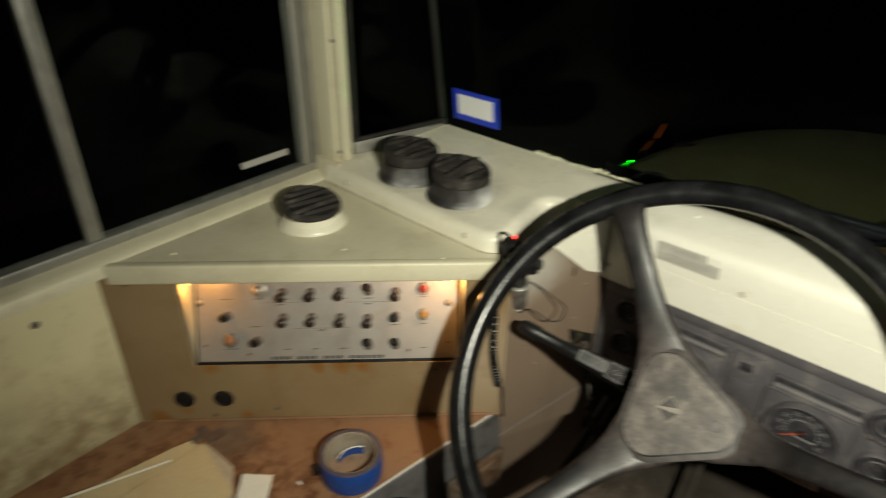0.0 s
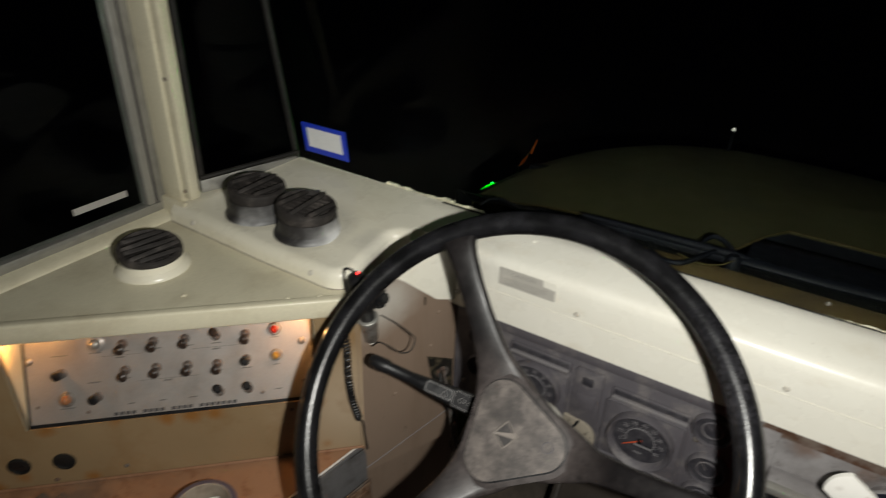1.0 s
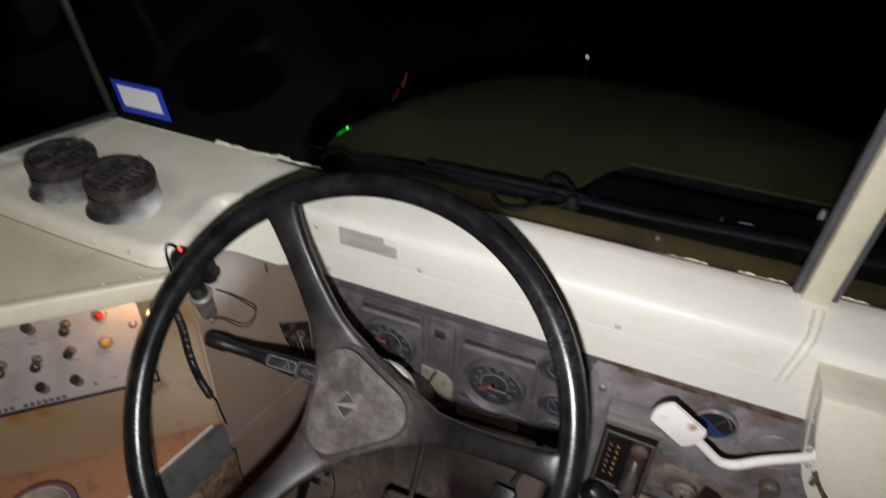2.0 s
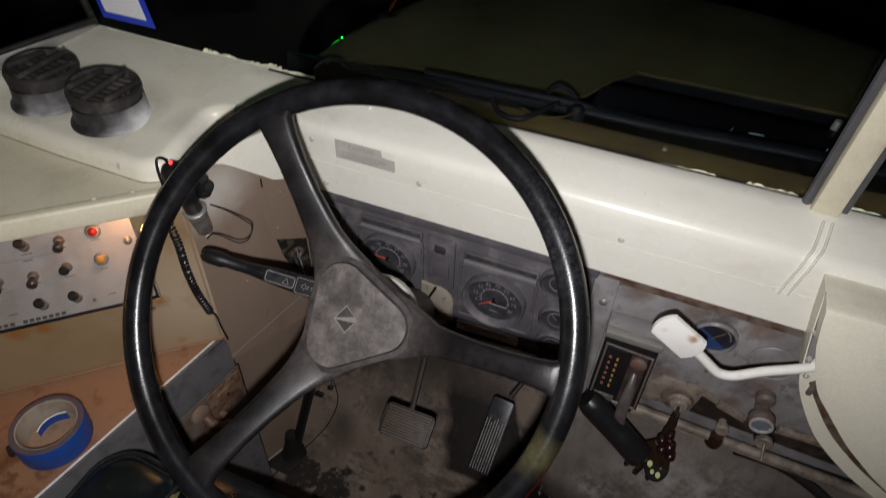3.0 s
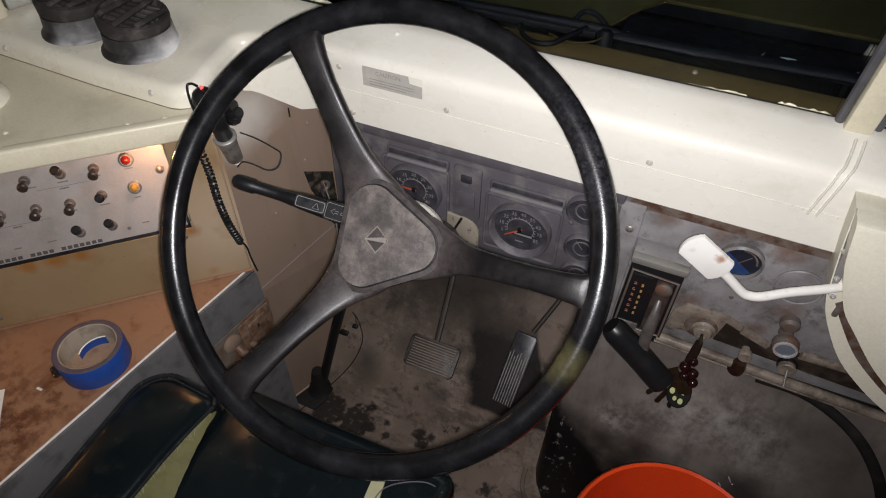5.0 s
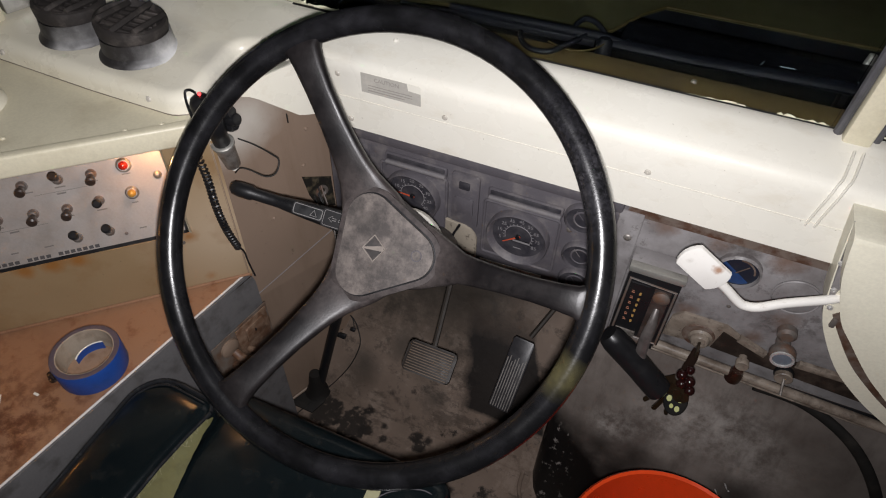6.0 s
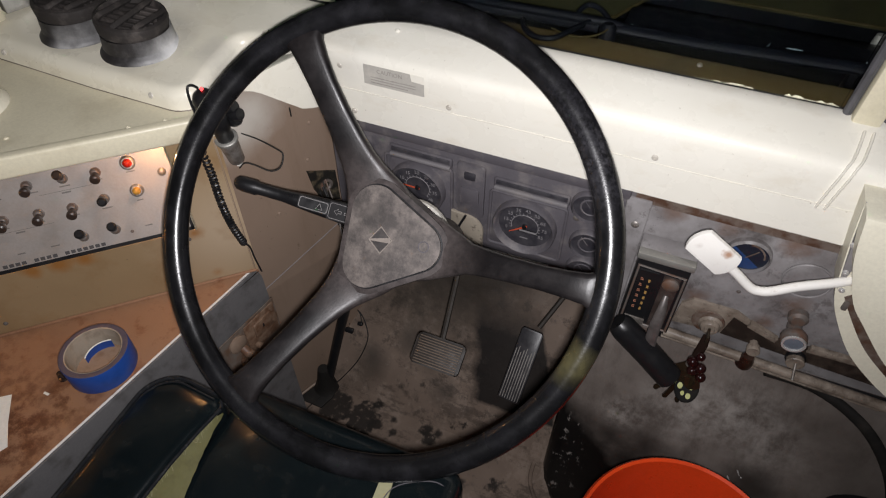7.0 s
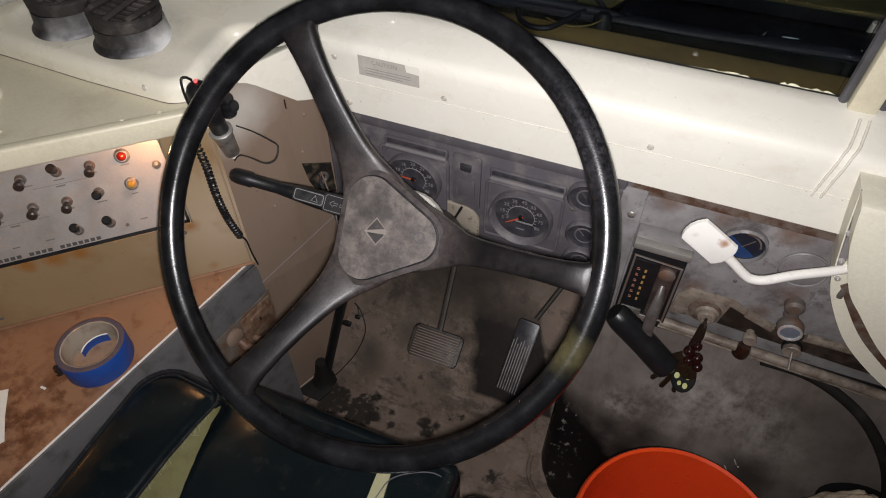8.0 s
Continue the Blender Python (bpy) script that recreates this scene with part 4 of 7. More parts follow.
for s, q, w in ((0.05, 0.105, 0.022), (0.10, 0.105, 0.016), (0.139, 0.104, 0.018), (0.184, 0.104, 0.020), (0.230, 0.104, 0.022), (0.276, 0.104, 0.014), (0.320, 0.103, 0.012), (0.365, 0.105, 0.012),
                (0.095, 0.060, 0.018), (0.140, 0.062, 0.014), (0.185, 0.062, 0.008), (0.231, 0.061, 0.008), (0.275, 0.060, 0.012), (0.319, 0.060, 0.014), (0.365, 0.061, 0.009),
                (0.055, 0.024, 0.02), (0.145, 0.022, 0.01), (0.19, 0.022, 0.01), (0.235, 0.022, 0.012), (0.365, 0.021, 0.01)):
    part("unreadable_marking", box((s - w / 2, q, 0.0), (s + w / 2, q + 0.0018, 0.0003), pm), PANELPRINT, panel, smooth=0)
for s0, s1, q in ((0.105, 0.165, 0.099), (0.24, 0.31, 0.0985), (0.155, 0.245, 0.0565)):
    part("unreadable_marking", box((s0, q, 0.0), (s1, q + 0.0006, 0.0003), pm), PANELPRINT, panel, smooth=0)
    part("unreadable_marking", box(((s0 + s1) / 2 - 0.006, q - 0.004, 0.0), ((s0 + s1) / 2 + 0.006, q - 0.0018, 0.0003), pm), PANELPRINT, panel, smooth=0)
for k, w in enumerate((0.007,) * 4 + (0,) + (0.007,) * 4 + (0,) + (0.007,) * 4 + (0,) + (0.007,) * 7):
    if w:
        s = 0.119 + k * 0.0083
        part("maker_plate_bar", box((s, 0.0062, 0.0), (s + 0.006, 0.0112, 0.0004), pm), DARKMARK, panel, smooth=0)

# ---- rust-stained ledge below the console ----
EDGEWHITE = surface("bright_worn_edge", (0.78, 0.74, 0.70), 0.35, 0.2, dirt=(0.3, 0.2, 0.12), dirty=0.3, scale=60)
ledge = thing("side_ledge", (-0.35, 0.4, 0.40), "rust-stained cream steel ledge beside the driver seat", "ledge")
part("top", prism([(-0.532, -0.6), (-0.32, -0.6), (-0.162, 0.418), (-0.0955, 0.845), (-0.086, 0.8435), (-0.509, 0.440), (-0.532, 0.42)], 0.490, 0.497), LEDGE, ledge, smooth=0)
em = [(-0.318, -0.6), (-0.160, 0.418), (-0.0930, 0.847)]
part("edge_strip", sweep([(x, y, 0.4962) for x, y in em], 0.0018, 8), EDGEWHITE, ledge, "bright worn metal edge")
rows = []
for z, dx in ((0.4955, 0.0015), (0.46, 0.004), (0.44, 0.004), (0.25, 0.010), (0.0, 0.014)):
    rows.append([(x + dx, y, z) for x, y in em])
part("apron", thicken(sheet(rows), 0.004), GREY, ledge)
part("back_crease", sweep([fm @ Vector((0.0, 0.4985, 0.002)), fm @ Vector((FLEN - 0.004, 0.4985, 0.002))], 0.0025, 8), LEDGE, ledge)

# ---- round demister vents ----
def vent(at, yaw, tilt, top, body, soot, label, size=1.0, slats=4, bezel=None):
    m = Matrix.Translation(at) @ Matrix.Rotation(radians(yaw), 4, "Z")
    v = thing("demister_vent", at, label, "air vent", "demister vents")
    k = size
    part("base_ring", lathe([(0.0595 * k, 0.0), (0.059 * k, 0.003), (0.056 * k, 0.006), (0.053 * k, 0.010)], m, 40), body, v)
    part("drum", lathe([(0.0535 * k, 0.006), (0.0525 * k, top * 0.25), (0.0512 * k, top * 0.5), (0.0505 * k, top * 0.62)], m, 40, False), body, v)
    t = m @ Matrix.Translation((0, 0, top)) @ Matrix.Rotation(radians(tilt), 4, "X")
    h = part("turning_head", lathe([(0.050 * k, -top * 0.34), (0.0515 * k, -0.004), (0.050 * k, 0.001), (0.046 * k, 0.003), (0.044 * k, -0.002), (0.0435 * k, -0.006), (0, -0.007)], t, 36), bezel or soot, v, "slatted turning head")
    part("head_floor", lathe([(0.0432 * k, -0.0055), (0, -0.0062)], t, 36, False), soot, h)
    for i, s in enumerate(np.linspace(-0.030, 0.030, slats)):
        w = math.sqrt(0.0445 ** 2 - s * s) * k
        rise = Matrix.Rotation(radians((2.5, -3.0, 3.5, -2.0, 2.0)[i % 5]), 4, "Y")
        part("slat", box((-w, -0.0036, -0.011), (w, 0.0036, 0.0068), t @ Matrix.Translation((0, s * k, 0)) @ rise @ Matrix.Rotation(radians(38), 4, "X"), bevel=0.0012, seg=2), soot, h)
    for s in (-0.030, -0.018, -0.006, 0.006, 0.018, 0.030):
        part("cross_bar", box((s * k - 0.0022, -0.036 * k, -0.010), (s * k + 0.0022, 0.036 * k, -0.0015), t @ Matrix.Rotation(radians(12), 4, "Z"), bevel=0.0008, seg=1), soot, h)
    if top > 0.04:
        part("drum_slot", box((-0.008, -0.0506 * k, top * 0.26), (0.008, -0.045 * k, top * 0.33), m @ Matrix.Rotation(radians(-yaw + 28), 4, "Z")), BLACK, v)
    return v


def smoked(name, centres):
    """White vent plastic, blackened by smoke from above, with a bare patch on the side away from the other vent."""
    n = Nodes(name)
    c = n.mix(n.noise(30.0, 5.0), (0.66, 0.66, 0.66), (0.82, 0.815, 0.80))
    for at, r in centres:
        c = n.mix(n.mul(n.ragged(at, r, 0.022, 0.020, 45.0), 0.97), c, (0.020, 0.018, 0.018))
    c = n.mix(n.mul(n.ramp(n.noise(55.0, 6.0, 0.7), 0.52, 0.72), 0.35), c, (0.14, 0.135, 0.135))
    n.bump(n.noise(200.0), 0.2, 0.0005)
    return n.done(c, 0.5)


SMOKED = smoked("smoke_streaked_white_plastic", (((-0.392, 0.866, 0.866), 0.056), ((-0.310, 0.880, 0.892), 0.034), ((-0.330, 0.955, 0.880), 0.040),
                                                 ((-0.354, 0.908, 0.915), 0.052), ((-0.239, 0.906, 0.913), 0.055), ((-0.262, 0.860, 0.870), 0.044), ((-0.378, 0.864, 0.872), 0.042), ((-0.272, 0.868, 0.862), 0.052), ((-0.230, 0.855, 0.868), 0.044), ((-0.194, 0.876, 0.888), 0.036), ((-0.200, 0.930, 0.892), 0.026)))
vent((-0.408, 0.728, 0.8065), 80, 10, 0.034, WHITE, SOOT, "white round demister vent with a blackened slatted face", 0.95, 5)
vent((-0.354, 0.908, 0.8460), 88, 5, 0.050, SMOKED, SOOT, "soot-stained round demister vent on the dashboard corner", 0.95, 3)
vent((-0.239, 0.906, 0.8448), 92, 8, 0.048, SMOKED, SOOT, "soot-stained round demister vent beside another one", 0.95, 3)

# ---- things on the ledge ----
LINER = surface("dusty_pale_liner", (0.27, 0.175, 0.115), 0.7, dirt=(0.17, 0.085, 0.04), dirty=0.8, scale=55, bump=0.6, fine=90)
ROLLCORE = surface("dusty_card_core", (0.33, 0.275, 0.215), 0.6, dirt=(0.11, 0.07, 0.045), dirty=0.6, scale=45)
roll = thing("tape_roll", (-0.186, 0.589, 0.4975), "used roll of blue masking tape lying on the ledge", "tape roll")
m = Matrix.Translation((-0.186, 0.589, 0.4975)) @ Matrix.Diagonal((0.86, 0.86, 0.86, 1))
part("tape_band", lathe([(0.0445, 0.0), (0.0555, 0.0), (0.0565, 0.003), (0.0565, 0.045), (0.0555, 0.048)], m, 48, False), BLUE, roll)
part("tape_side", lathe([(0.0555, 0.048), (0.0520, 0.0486), (0.0460, 0.0475)], m, 48, False), TAPEEND, roll)
part("inner_liner", lathe([(0.0440, 0.001), (0.0435, 0.003), (0.02, 0.0022), (0, 0.002)], m, 40), LINER, roll, "crumpled pale liner inside")
part("core", lathe([(0.0468, 0.0485), (0.0450, 0.0480), (0.0445, 0.0), (0.0460, 0.0)], m, 48, False), ROLLCORE, roll, "bare cardboard core")
rows = []
for k in range(11):
    a = radians(105 + 9 * k)
    r = 0.0345 - 0.0010 * k
    rows.append([(-0.186 + r * math.cos(a), 0.589 + r * math.sin(a), 0.500), (-0.186 + r * math.cos(a), 0.589 + r * math.sin(a), 0.516 - 0.0004 * k)])
part("loose_end", thicken(sheet(rows), 0.0010), BLUE, roll, "loose blue tape end curled inside")
part("loose_end_back", sweep([row[1] for row in rows], 0.0011, 6), CARD, roll, "pale edge of the loose end")

fold = thing("paper_folder", (-0.36, 0.36, 0.4975), "worn tan paper folder with curled pages on the ledge", "folder")
part("back_sheet", prism([(-0.470, 0.250), (-0.425, 0.448), (-0.398, 0.468), (-0.330, 0.470), (-0.250, 0.415), (-0.270, 0.250)], 0.4975, 0.499), CORE, fold, smooth=0)
rows = []
for i, u in enumerate(np.linspace(0, 1, 9)):
    a, b = Vector((-0.460, 0.245)).lerp(Vector((-0.422, 0.452)), u), Vector((-0.280, 0.245)).lerp(Vector((-0.305, 0.448)), u)
    rows.append([(*(a.lerp(b, v)), 0.500 + 0.007 * math.sin(2.4 * u) * (1 - v * 0.6) + 0.003 * noise.noise(Vector((u * 4, v * 4, 0)))) for v in np.linspace(0, 1, 8)])
part("top_page", thicken(sheet(rows), 0.0012), PAPER, fold)
rows = []
for u in np.linspace(0, 1, 8):
    a, b = Vector((-0.395, 0.30)).lerp(Vector((-0.398, 0.462)), u), Vector((-0.262, 0.26)).lerp(Vector((-0.280, 0.438)), u)
    rows.append([(*(a.lerp(b, v)), 0.5095 + 0.003 * noise.noise(Vector((u * 5, v * 5, 3)))) for v in np.linspace(0, 1, 6)])
part("loose_page", thicken(sheet(rows), 0.0008), PAPER, fold)
single("white_card", prism([(-0.296, 0.466), (-0.259, 0.4955), (-0.228, 0.461), (-0.200, 0.435), (-0.207, 0.420), (-0.247, 0.416)], 0.5125, 0.5133), CARD, (-0.26, 0.45, 0.5125), "white printed card lying on the folder", "card", smooth=0)
single("thin_rod", rod((-0.480, 0.215, 0.506), (-0.402, 0.408, 0.512), 0.0020, 8), CARD, (-0.44, 0.3, 0.5), "thin bare metal rod lying against the folder", "rod")
single("rust_flake_pile", add_box(add_box(box((-0.438, 0.470, 0.4975), (-0.402, 0.486, 0.503), Matrix(), 0.001), (-0.415, 0.478, 0.4975), (-0.398, 0.502, 0.501)), (-0.43, 0.455, 0.4975), (-0.42, 0.475, 0.500)), DARKSTEEL, (-0.42, 0.48, 0.4975), "dark rusty bracket on the ledge beside the wall", "bracket")
single("loose_bolt", lathe([(0.0065, 0), (0.0065, 0.004), (0.004, 0.0045), (0.004, 0.009), (0.0055, 0.010), (0.0045, 0.015), (0, 0.016)], Matrix.Translation((-0.225, 0.549, 0.4968)), 14), surface("oily_dark_bolt", (0.05, 0.035, 0.03), 0.2, 0.6, dirty=0.2), (-0.225, 0.549, 0.4968), "small dark oily bolt standing beside the tape roll", "bolt")
single("paper_scrap", box((-0.233, 0.518, 0.4975), (-0.224, 0.5215, 0.4982)), CARD, (-0.2, 0.53, 0.4975), "tiny scrap of white paper on the rusty ledge", "scrap", smooth=0)
wallscrew = thing("wall_screw", (-0.53, 0.30, 0.765), "dark screw head in the cream side wall", "screw")
screw_head(wallscrew, (-0.530, 0.330, 0.755), (1, 0, 0), 0.006, DARKSTEEL)

# ---- kick panel between the console and the instruments ----
K0, K1 = Vector((-0.088, 0.842, 0)), Vector((-0.012, 1.012, 0))
kd = (K1 - K0).normalized()
kn = Vector((kd.y, -kd.x, 0))
km = Matrix((kd, Vector((0, 0, 1)), kn)).transposed().to_4x4()
km.translation = K0
KL = (K1 - K0).length
kick = thing("kick_panel", (-0.05, 0.92, 0), "beige painted kick panel with a seam and stains", "panel")
part("upper_sheet", prism([(-0.004, 0.43), (KL, 0.43), (KL, 0.744), (0.14, 0.765), (0.071, 0.826), (0.055, 0.828), (0.012, 0.801), (-0.004, 0.797)], -0.004, 0.0, km), BEIGE, kick, smooth=0)
part("lower_sheet", box((-0.004, 0.0, -0.050), (KL + 0.05, 0.4285, -0.045), km), BEIGE, kick)
part("bottom_fold", box((-0.004, 0.4285, -0.046), (KL, 0.4305, -0.001), km), BEIGE, kick)
part("seam_bead", sweep([km @ Vector((-0.002, 0.437, 0.0006)), km @ Vector((KL, 0.497, 0.0006))], 0.0008, 6), LIPGREY, kick, "pale worn seam edge")
part("edge_fold", sweep([km @ Vector((-0.002, 0.0, 0.001)), km @ Vector((-0.002, 0.79, 0.0))], 0.0008, 8), BEIGE, kick)
for s, z in ((0.065, 0.585), (0.16, 0.60), (0.135, 0.66), (0.15, 0.725)):
    screw_head(kick, km @ Vector((s, z, 0.0)), kn, 0.0035, BEIGE)
part("drip_clip", box((0.1200, 0.750, 0.0), (0.1222, 0.766, 0.0022), km, bevel=0.0008), RUBBER, kick)
part("dark_opening", prism([(0.128, 0.640), (0.182, 0.612), (0.184, 0.545), (0.150, 0.560), (0.136, 0.595)], 0.0, 0.0012, km), surface("dark_cluttered_hole", (0.012, 0.011, 0.009), 0.5, dirt=(0.10, 0.08, 0.05), dirty=0.8, scale=55, lo=0.52, hi=0.66), kick, "dark ragged opening with wires", smooth=0)
part("opening_ring", lathe([(0.012, 0.001), (0.012, 0.004), (0.008, 0.005), (0.006, 0.002)], km @ Matrix.Translation((0.160, 0.592, 0.0)), 20, False), DARKSTEEL, kick)
single("loose_wire_bundle", sweep(smooth_path([(-0.030, 0.985, 0.60), (0.0, 0.965, 0.57), (0.03, 0.955, 0.53), (0.02, 0.96, 0.49), (0.055, 0.955, 0.46)], 5), 0.003, 8), BLACK, (0.0, 0.97, 0.5), "loose dark wires hanging under the column", "wires")
for off, cm in ((0.006, RUBBER), (0.012, DARKSTEEL), (-0.006, BLACK)):
    single("loose_wire", sweep(smooth_path([(-0.028 + off, 0.98, 0.60 + off), (0.004 + off, 0.955, 0.565), (0.034, 0.945 - off, 0.525), (0.03 + off, 0.95, 0.47), (0.065, 0.95, 0.44)], 5), 0.0014, 6), cm, (0.0, 0.97, 0.5), "thin loose wire under the steering column", "wire", "loose wires")

# ---- socket, plug with red light and coiled lead ----
sock = thing("power_socket", (-0.075, 0.862, 0.70), "steel power socket on a bracket with a black plug", "power socket")
sm = axes((-0.0765, 0.853, 0.757), (1, 0.3, 0), (0.1, 1, 0.25))
part("bracket", thicken(sheet([[(-0.113, 0.860, 0.757), (-0.088, 0.861, 0.747)], [(-0.108, 0.857, 0.752), (-0.093, 0.848, 0.736)]]), 0.002), CHARCOAL, sock)
part("barrel", lathe([(0.008, -0.040), (0.0115, -0.036), (0.0135, -0.006), (0.0142, 0.010)], sm, 28), CHROME, sock)
part("barrel_rim", lathe([(0.0142, 0.009), (0.0165, 0.010), (0.0168, 0.014), (0.0150, 0.0155), (0.0125, 0.0155)], sm, 28), ALU, sock, "pale rim")
part("rear_terminal", lathe([(0.004, -0.048), (0.0058, -0.046), (0.0058, -0.039)], sm, 12), CARD, sock)
plug = part("plug", lathe([(0.0122, 0.012), (0.0122, 0.034), (0.0145, 0.037), (0.0155, 0.060), (0.012, 0.068), (0, 0.070)], sm, 24), BLACK, sock)
hm = axes((-0.088, 0.848, 0.822), (1, 0, 0), (0, 1, 0.3))
part("plug_head", lathe([(0.008, -0.022), (0.0145, -0.012), (0.0175, 0.002), (0.0165, 0.012), (0.012, 0.020), (0.006, 0.0235), (0, 0.024)], hm, 24), BLACK, plug)
for dz, dx in ((-0.012, 0.030), (-0.022, 0.036), (-0.032, 0.030)):
    part("side_grip", lathe([(0.004, -0.010), (0.0095, -0.006), (0.0105, 0.002), (0.008, 0.009), (0, 0.011)], axes((-0.094 + dx, 0.862, 0.828 + dz), (0, 1, 0), (-0.3, 0, 1)), 16), BLACK, plug)
part("led", lathe([(0.0026, 0.0), (0.0022, 0.0012), (0, 0.0018)], axes((-0.087, 0.845, 0.848), (1, 0.1, 0.1), (0, 0.75, 0.65)), 12), LED, plug, "lit red indicator")
part("ground_wire", sweep(smooth_path([(-0.070, 0.853, 0.715), (-0.058, 0.853, 0.728), (-0.044, 0.856, 0.727), (-0.020, 0.859, 0.721), (-0.008, 0.868, 0.725), (-0.009, 0.881, 0.738), (-0.022, 0.883, 0.744), (-0.049, 0.882, 0.753), (-0.070, 0.875, 0.762)], 8), 0.0011, 6), RUBBER, sock)
part("loop_lead", sweep(smooth_path([(-0.101, 0.852, 0.842), (-0.109, 0.852, 0.844), (-0.114, 0.848, 0.843), (-0.111, 0.842, 0.835), (-0.102, 0.834, 0.825), (-0.089, 0.825, 0.812)], 10), 0.0018, 8), BLACK, plug)
coil = []
path = smooth_path([(-0.106, 0.824, 0.775), (-0.100, 0.826, 0.72), (-0.098, 0.824, 0.665), (-0.094, 0.826, 0.615), (-0.084, 0.829, 0.575)], 68)
for k, p in enumerate(path):
    a = k * 2 * math.pi / 8
    coil.append(p + Vector((math.cos(a), math.sin(a) * 0.8, 0.25 * math.sin(a))) * 0.0052)
part("coiled_lead", sweep(coil, 0.0021, 6), BLACK, sock, "black coiled lead")
part("lead_tail", sweep(smooth_path([(-0.084, 0.829, 0.575), (-0.079, 0.834, 0.562), (-0.080, 0.838, 0.53), (-0.078, 0.842, 0.495)], 5), 0.0016, 6), BLACK, sock)

# ---- instrument cluster ----
GY = 1.008
cluster = thing("instrument_cluster", (0.23, GY, 0.53), "dusty grey plastic instrument cluster with round gauges", "instrument cluster")


def front(x, z, y=GY):
    """A coordinate system on a plane that faces the driver: x right, y up, z towards the driver."""
    return axes((x, y, z), (1, 0, 0), (0, 0, 1))


part("housing", prism(round_rect(-0.008, 0.522, 0.478, 0.742, 0.012), -0.03, 0.0, front(0, 0), 0.003), CHARCOAL, cluster)
part("upper_brow", box((-0.004, 0.716, -0.004), (0.470, 0.738, 0.006), front(0, 0), bevel=0.004), CHARCOAL, cluster)
for x0, x1, z0, z1 in ((0.098, 0.206, 0.548, 0.680), (0.272, 0.388, 0.556, 0.676), (0.212, 0.258, 0.60, 0.705)):
    part("raised_surround", prism(round_rect(x0, z0, x1, z1, 0.006), -0.002, 0.005, front(0, 0), 0.002), CHARCOAL, cluster)
for x0, x1, z in ((0.098, 0.204, 0.695), (0.272, 0.390, 0.684)):
    s = part("warning_light_slot", box((x0, z - 0.010, -0.001), (x1, z + 0.010, 0.005), front(0, 0), bevel=0.004), CHARCOAL, cluster)
    part("slot_window", box((x0 + 0.004, z - 0.001, 0.004), (x1 - 0.004, z + 0.007, 0.0062), front(0, 0), bevel=0.001), DIAL, s)
    part("slot_lip", box((x0 + 0.002, z - 0.009, 0.004), (x1 - 0.002, z - 0.003, 0.010), front(0, 0), bevel=0.002), LIPGREY, s)


def gauge(x, z, r, numbers, start, stop, pointer, lift=0.010):
    m = front(x, z)
    g = part("gauge", lathe([(r * 1.14, 0.0), (r * 1.14, lift + 0.008), (r * 1.10, lift + 0.011), (r * 1.06, lift + 0.010), (r * 0.96, lift - 0.001)], m, 44, False), CHARCOAL, cluster)
    part("dial", lathe([(r * 0.97, lift - 0.001), (0, lift - 0.001)], m, 40, False), DIAL, g, "black dial with pale numerals")
    for k in range(len(numbers) * 2 - 1):
        a = radians(start + (stop - start) * k / (len(numbers) * 2 - 2))
        rot = m @ Matrix.Rotation(a, 4, "Z")
        part("tick", box((r * (0.50 if k % 2 == 0 else 0.52), -0.0005, lift - 0.0008), (r * 0.57, 0.0005, lift - 0.0003), rot), DIALPRINT, g, smooth=0)
    for k, txt in enumerate(numbers):
        a = radians(start + (stop - start) * k / (len(numbers) - 1))
        part("numeral", lettering(txt, r * 0.205, m @ Matrix.Translation((r * 0.71 * math.cos(a), r * 0.71 * math.sin(a), lift - 0.0006)), 0.0001), DIALPRINT, g, smooth=0)
    part("scale_arc", sweep([m @ Vector((r * 0.49 * math.cos(a), r * 0.49 * math.sin(a), lift - 0.0006)) for a in np.linspace(radians(start), radians(stop), 40)], 0.0006, 5), DIALPRINT, g)
    part("gauge_frame", sweep([m @ Vector((p, q, 0.0045)) for p, q in round_rect(-r * 1.36, -r * 1.34, r * 1.36, r * 1.18, 0.006)], 0.0026, 8, True, up=(0, 1, 0)), CHARCOAL, g)
    rot = m @ Matrix.Rotation(radians(pointer), 4, "Z") @ Matrix.Translation((0, 0, lift + 0.0015))
    part("needle", prism([(-r * 0.10, -0.0016), (r * 0.66, -0.0006), (r * 0.66, 0.0006), (-r * 0.10, 0.0016)], 0, 0.0008, rot), NEEDLE, g, "orange needle")
    part("needle_hub", lathe([(r * 0.09, lift - 0.001), (r * 0.085, lift + 0.003), (0, lift + 0.0035)], m, 16), BLACK, g)
    return g


gauge(0.147, 0.635, 0.042, ["5", "10", "15", "20", "25", "30", "35", "40"], 190, -40, 178)
speedo = gauge(0.329, 0.617, 0.044, ["5", "15", "25", "35", "45", "55", "65", "75", "85"], 200, -30, 216)
part("odometer_window", box((-0.010, -0.0135, 0.0092), (0.022, -0.007, 0.0095), front(0.329, 0.617)), BLACK, speedo, smooth=0)
part("odometer_digits", box((-0.008, -0.0120, 0.0095), (0.020, -0.0085, 0.0098), front(0.329, 0.617)), DIALPRINT, speedo, "unreadable odometer digits", smooth=0)
part("unit_mark", box((-0.006, -0.026, 0.0095), (0.007, -0.0242, 0.0098), front(0.329, 0.617)), DIALPRINT, speedo, smooth=0)


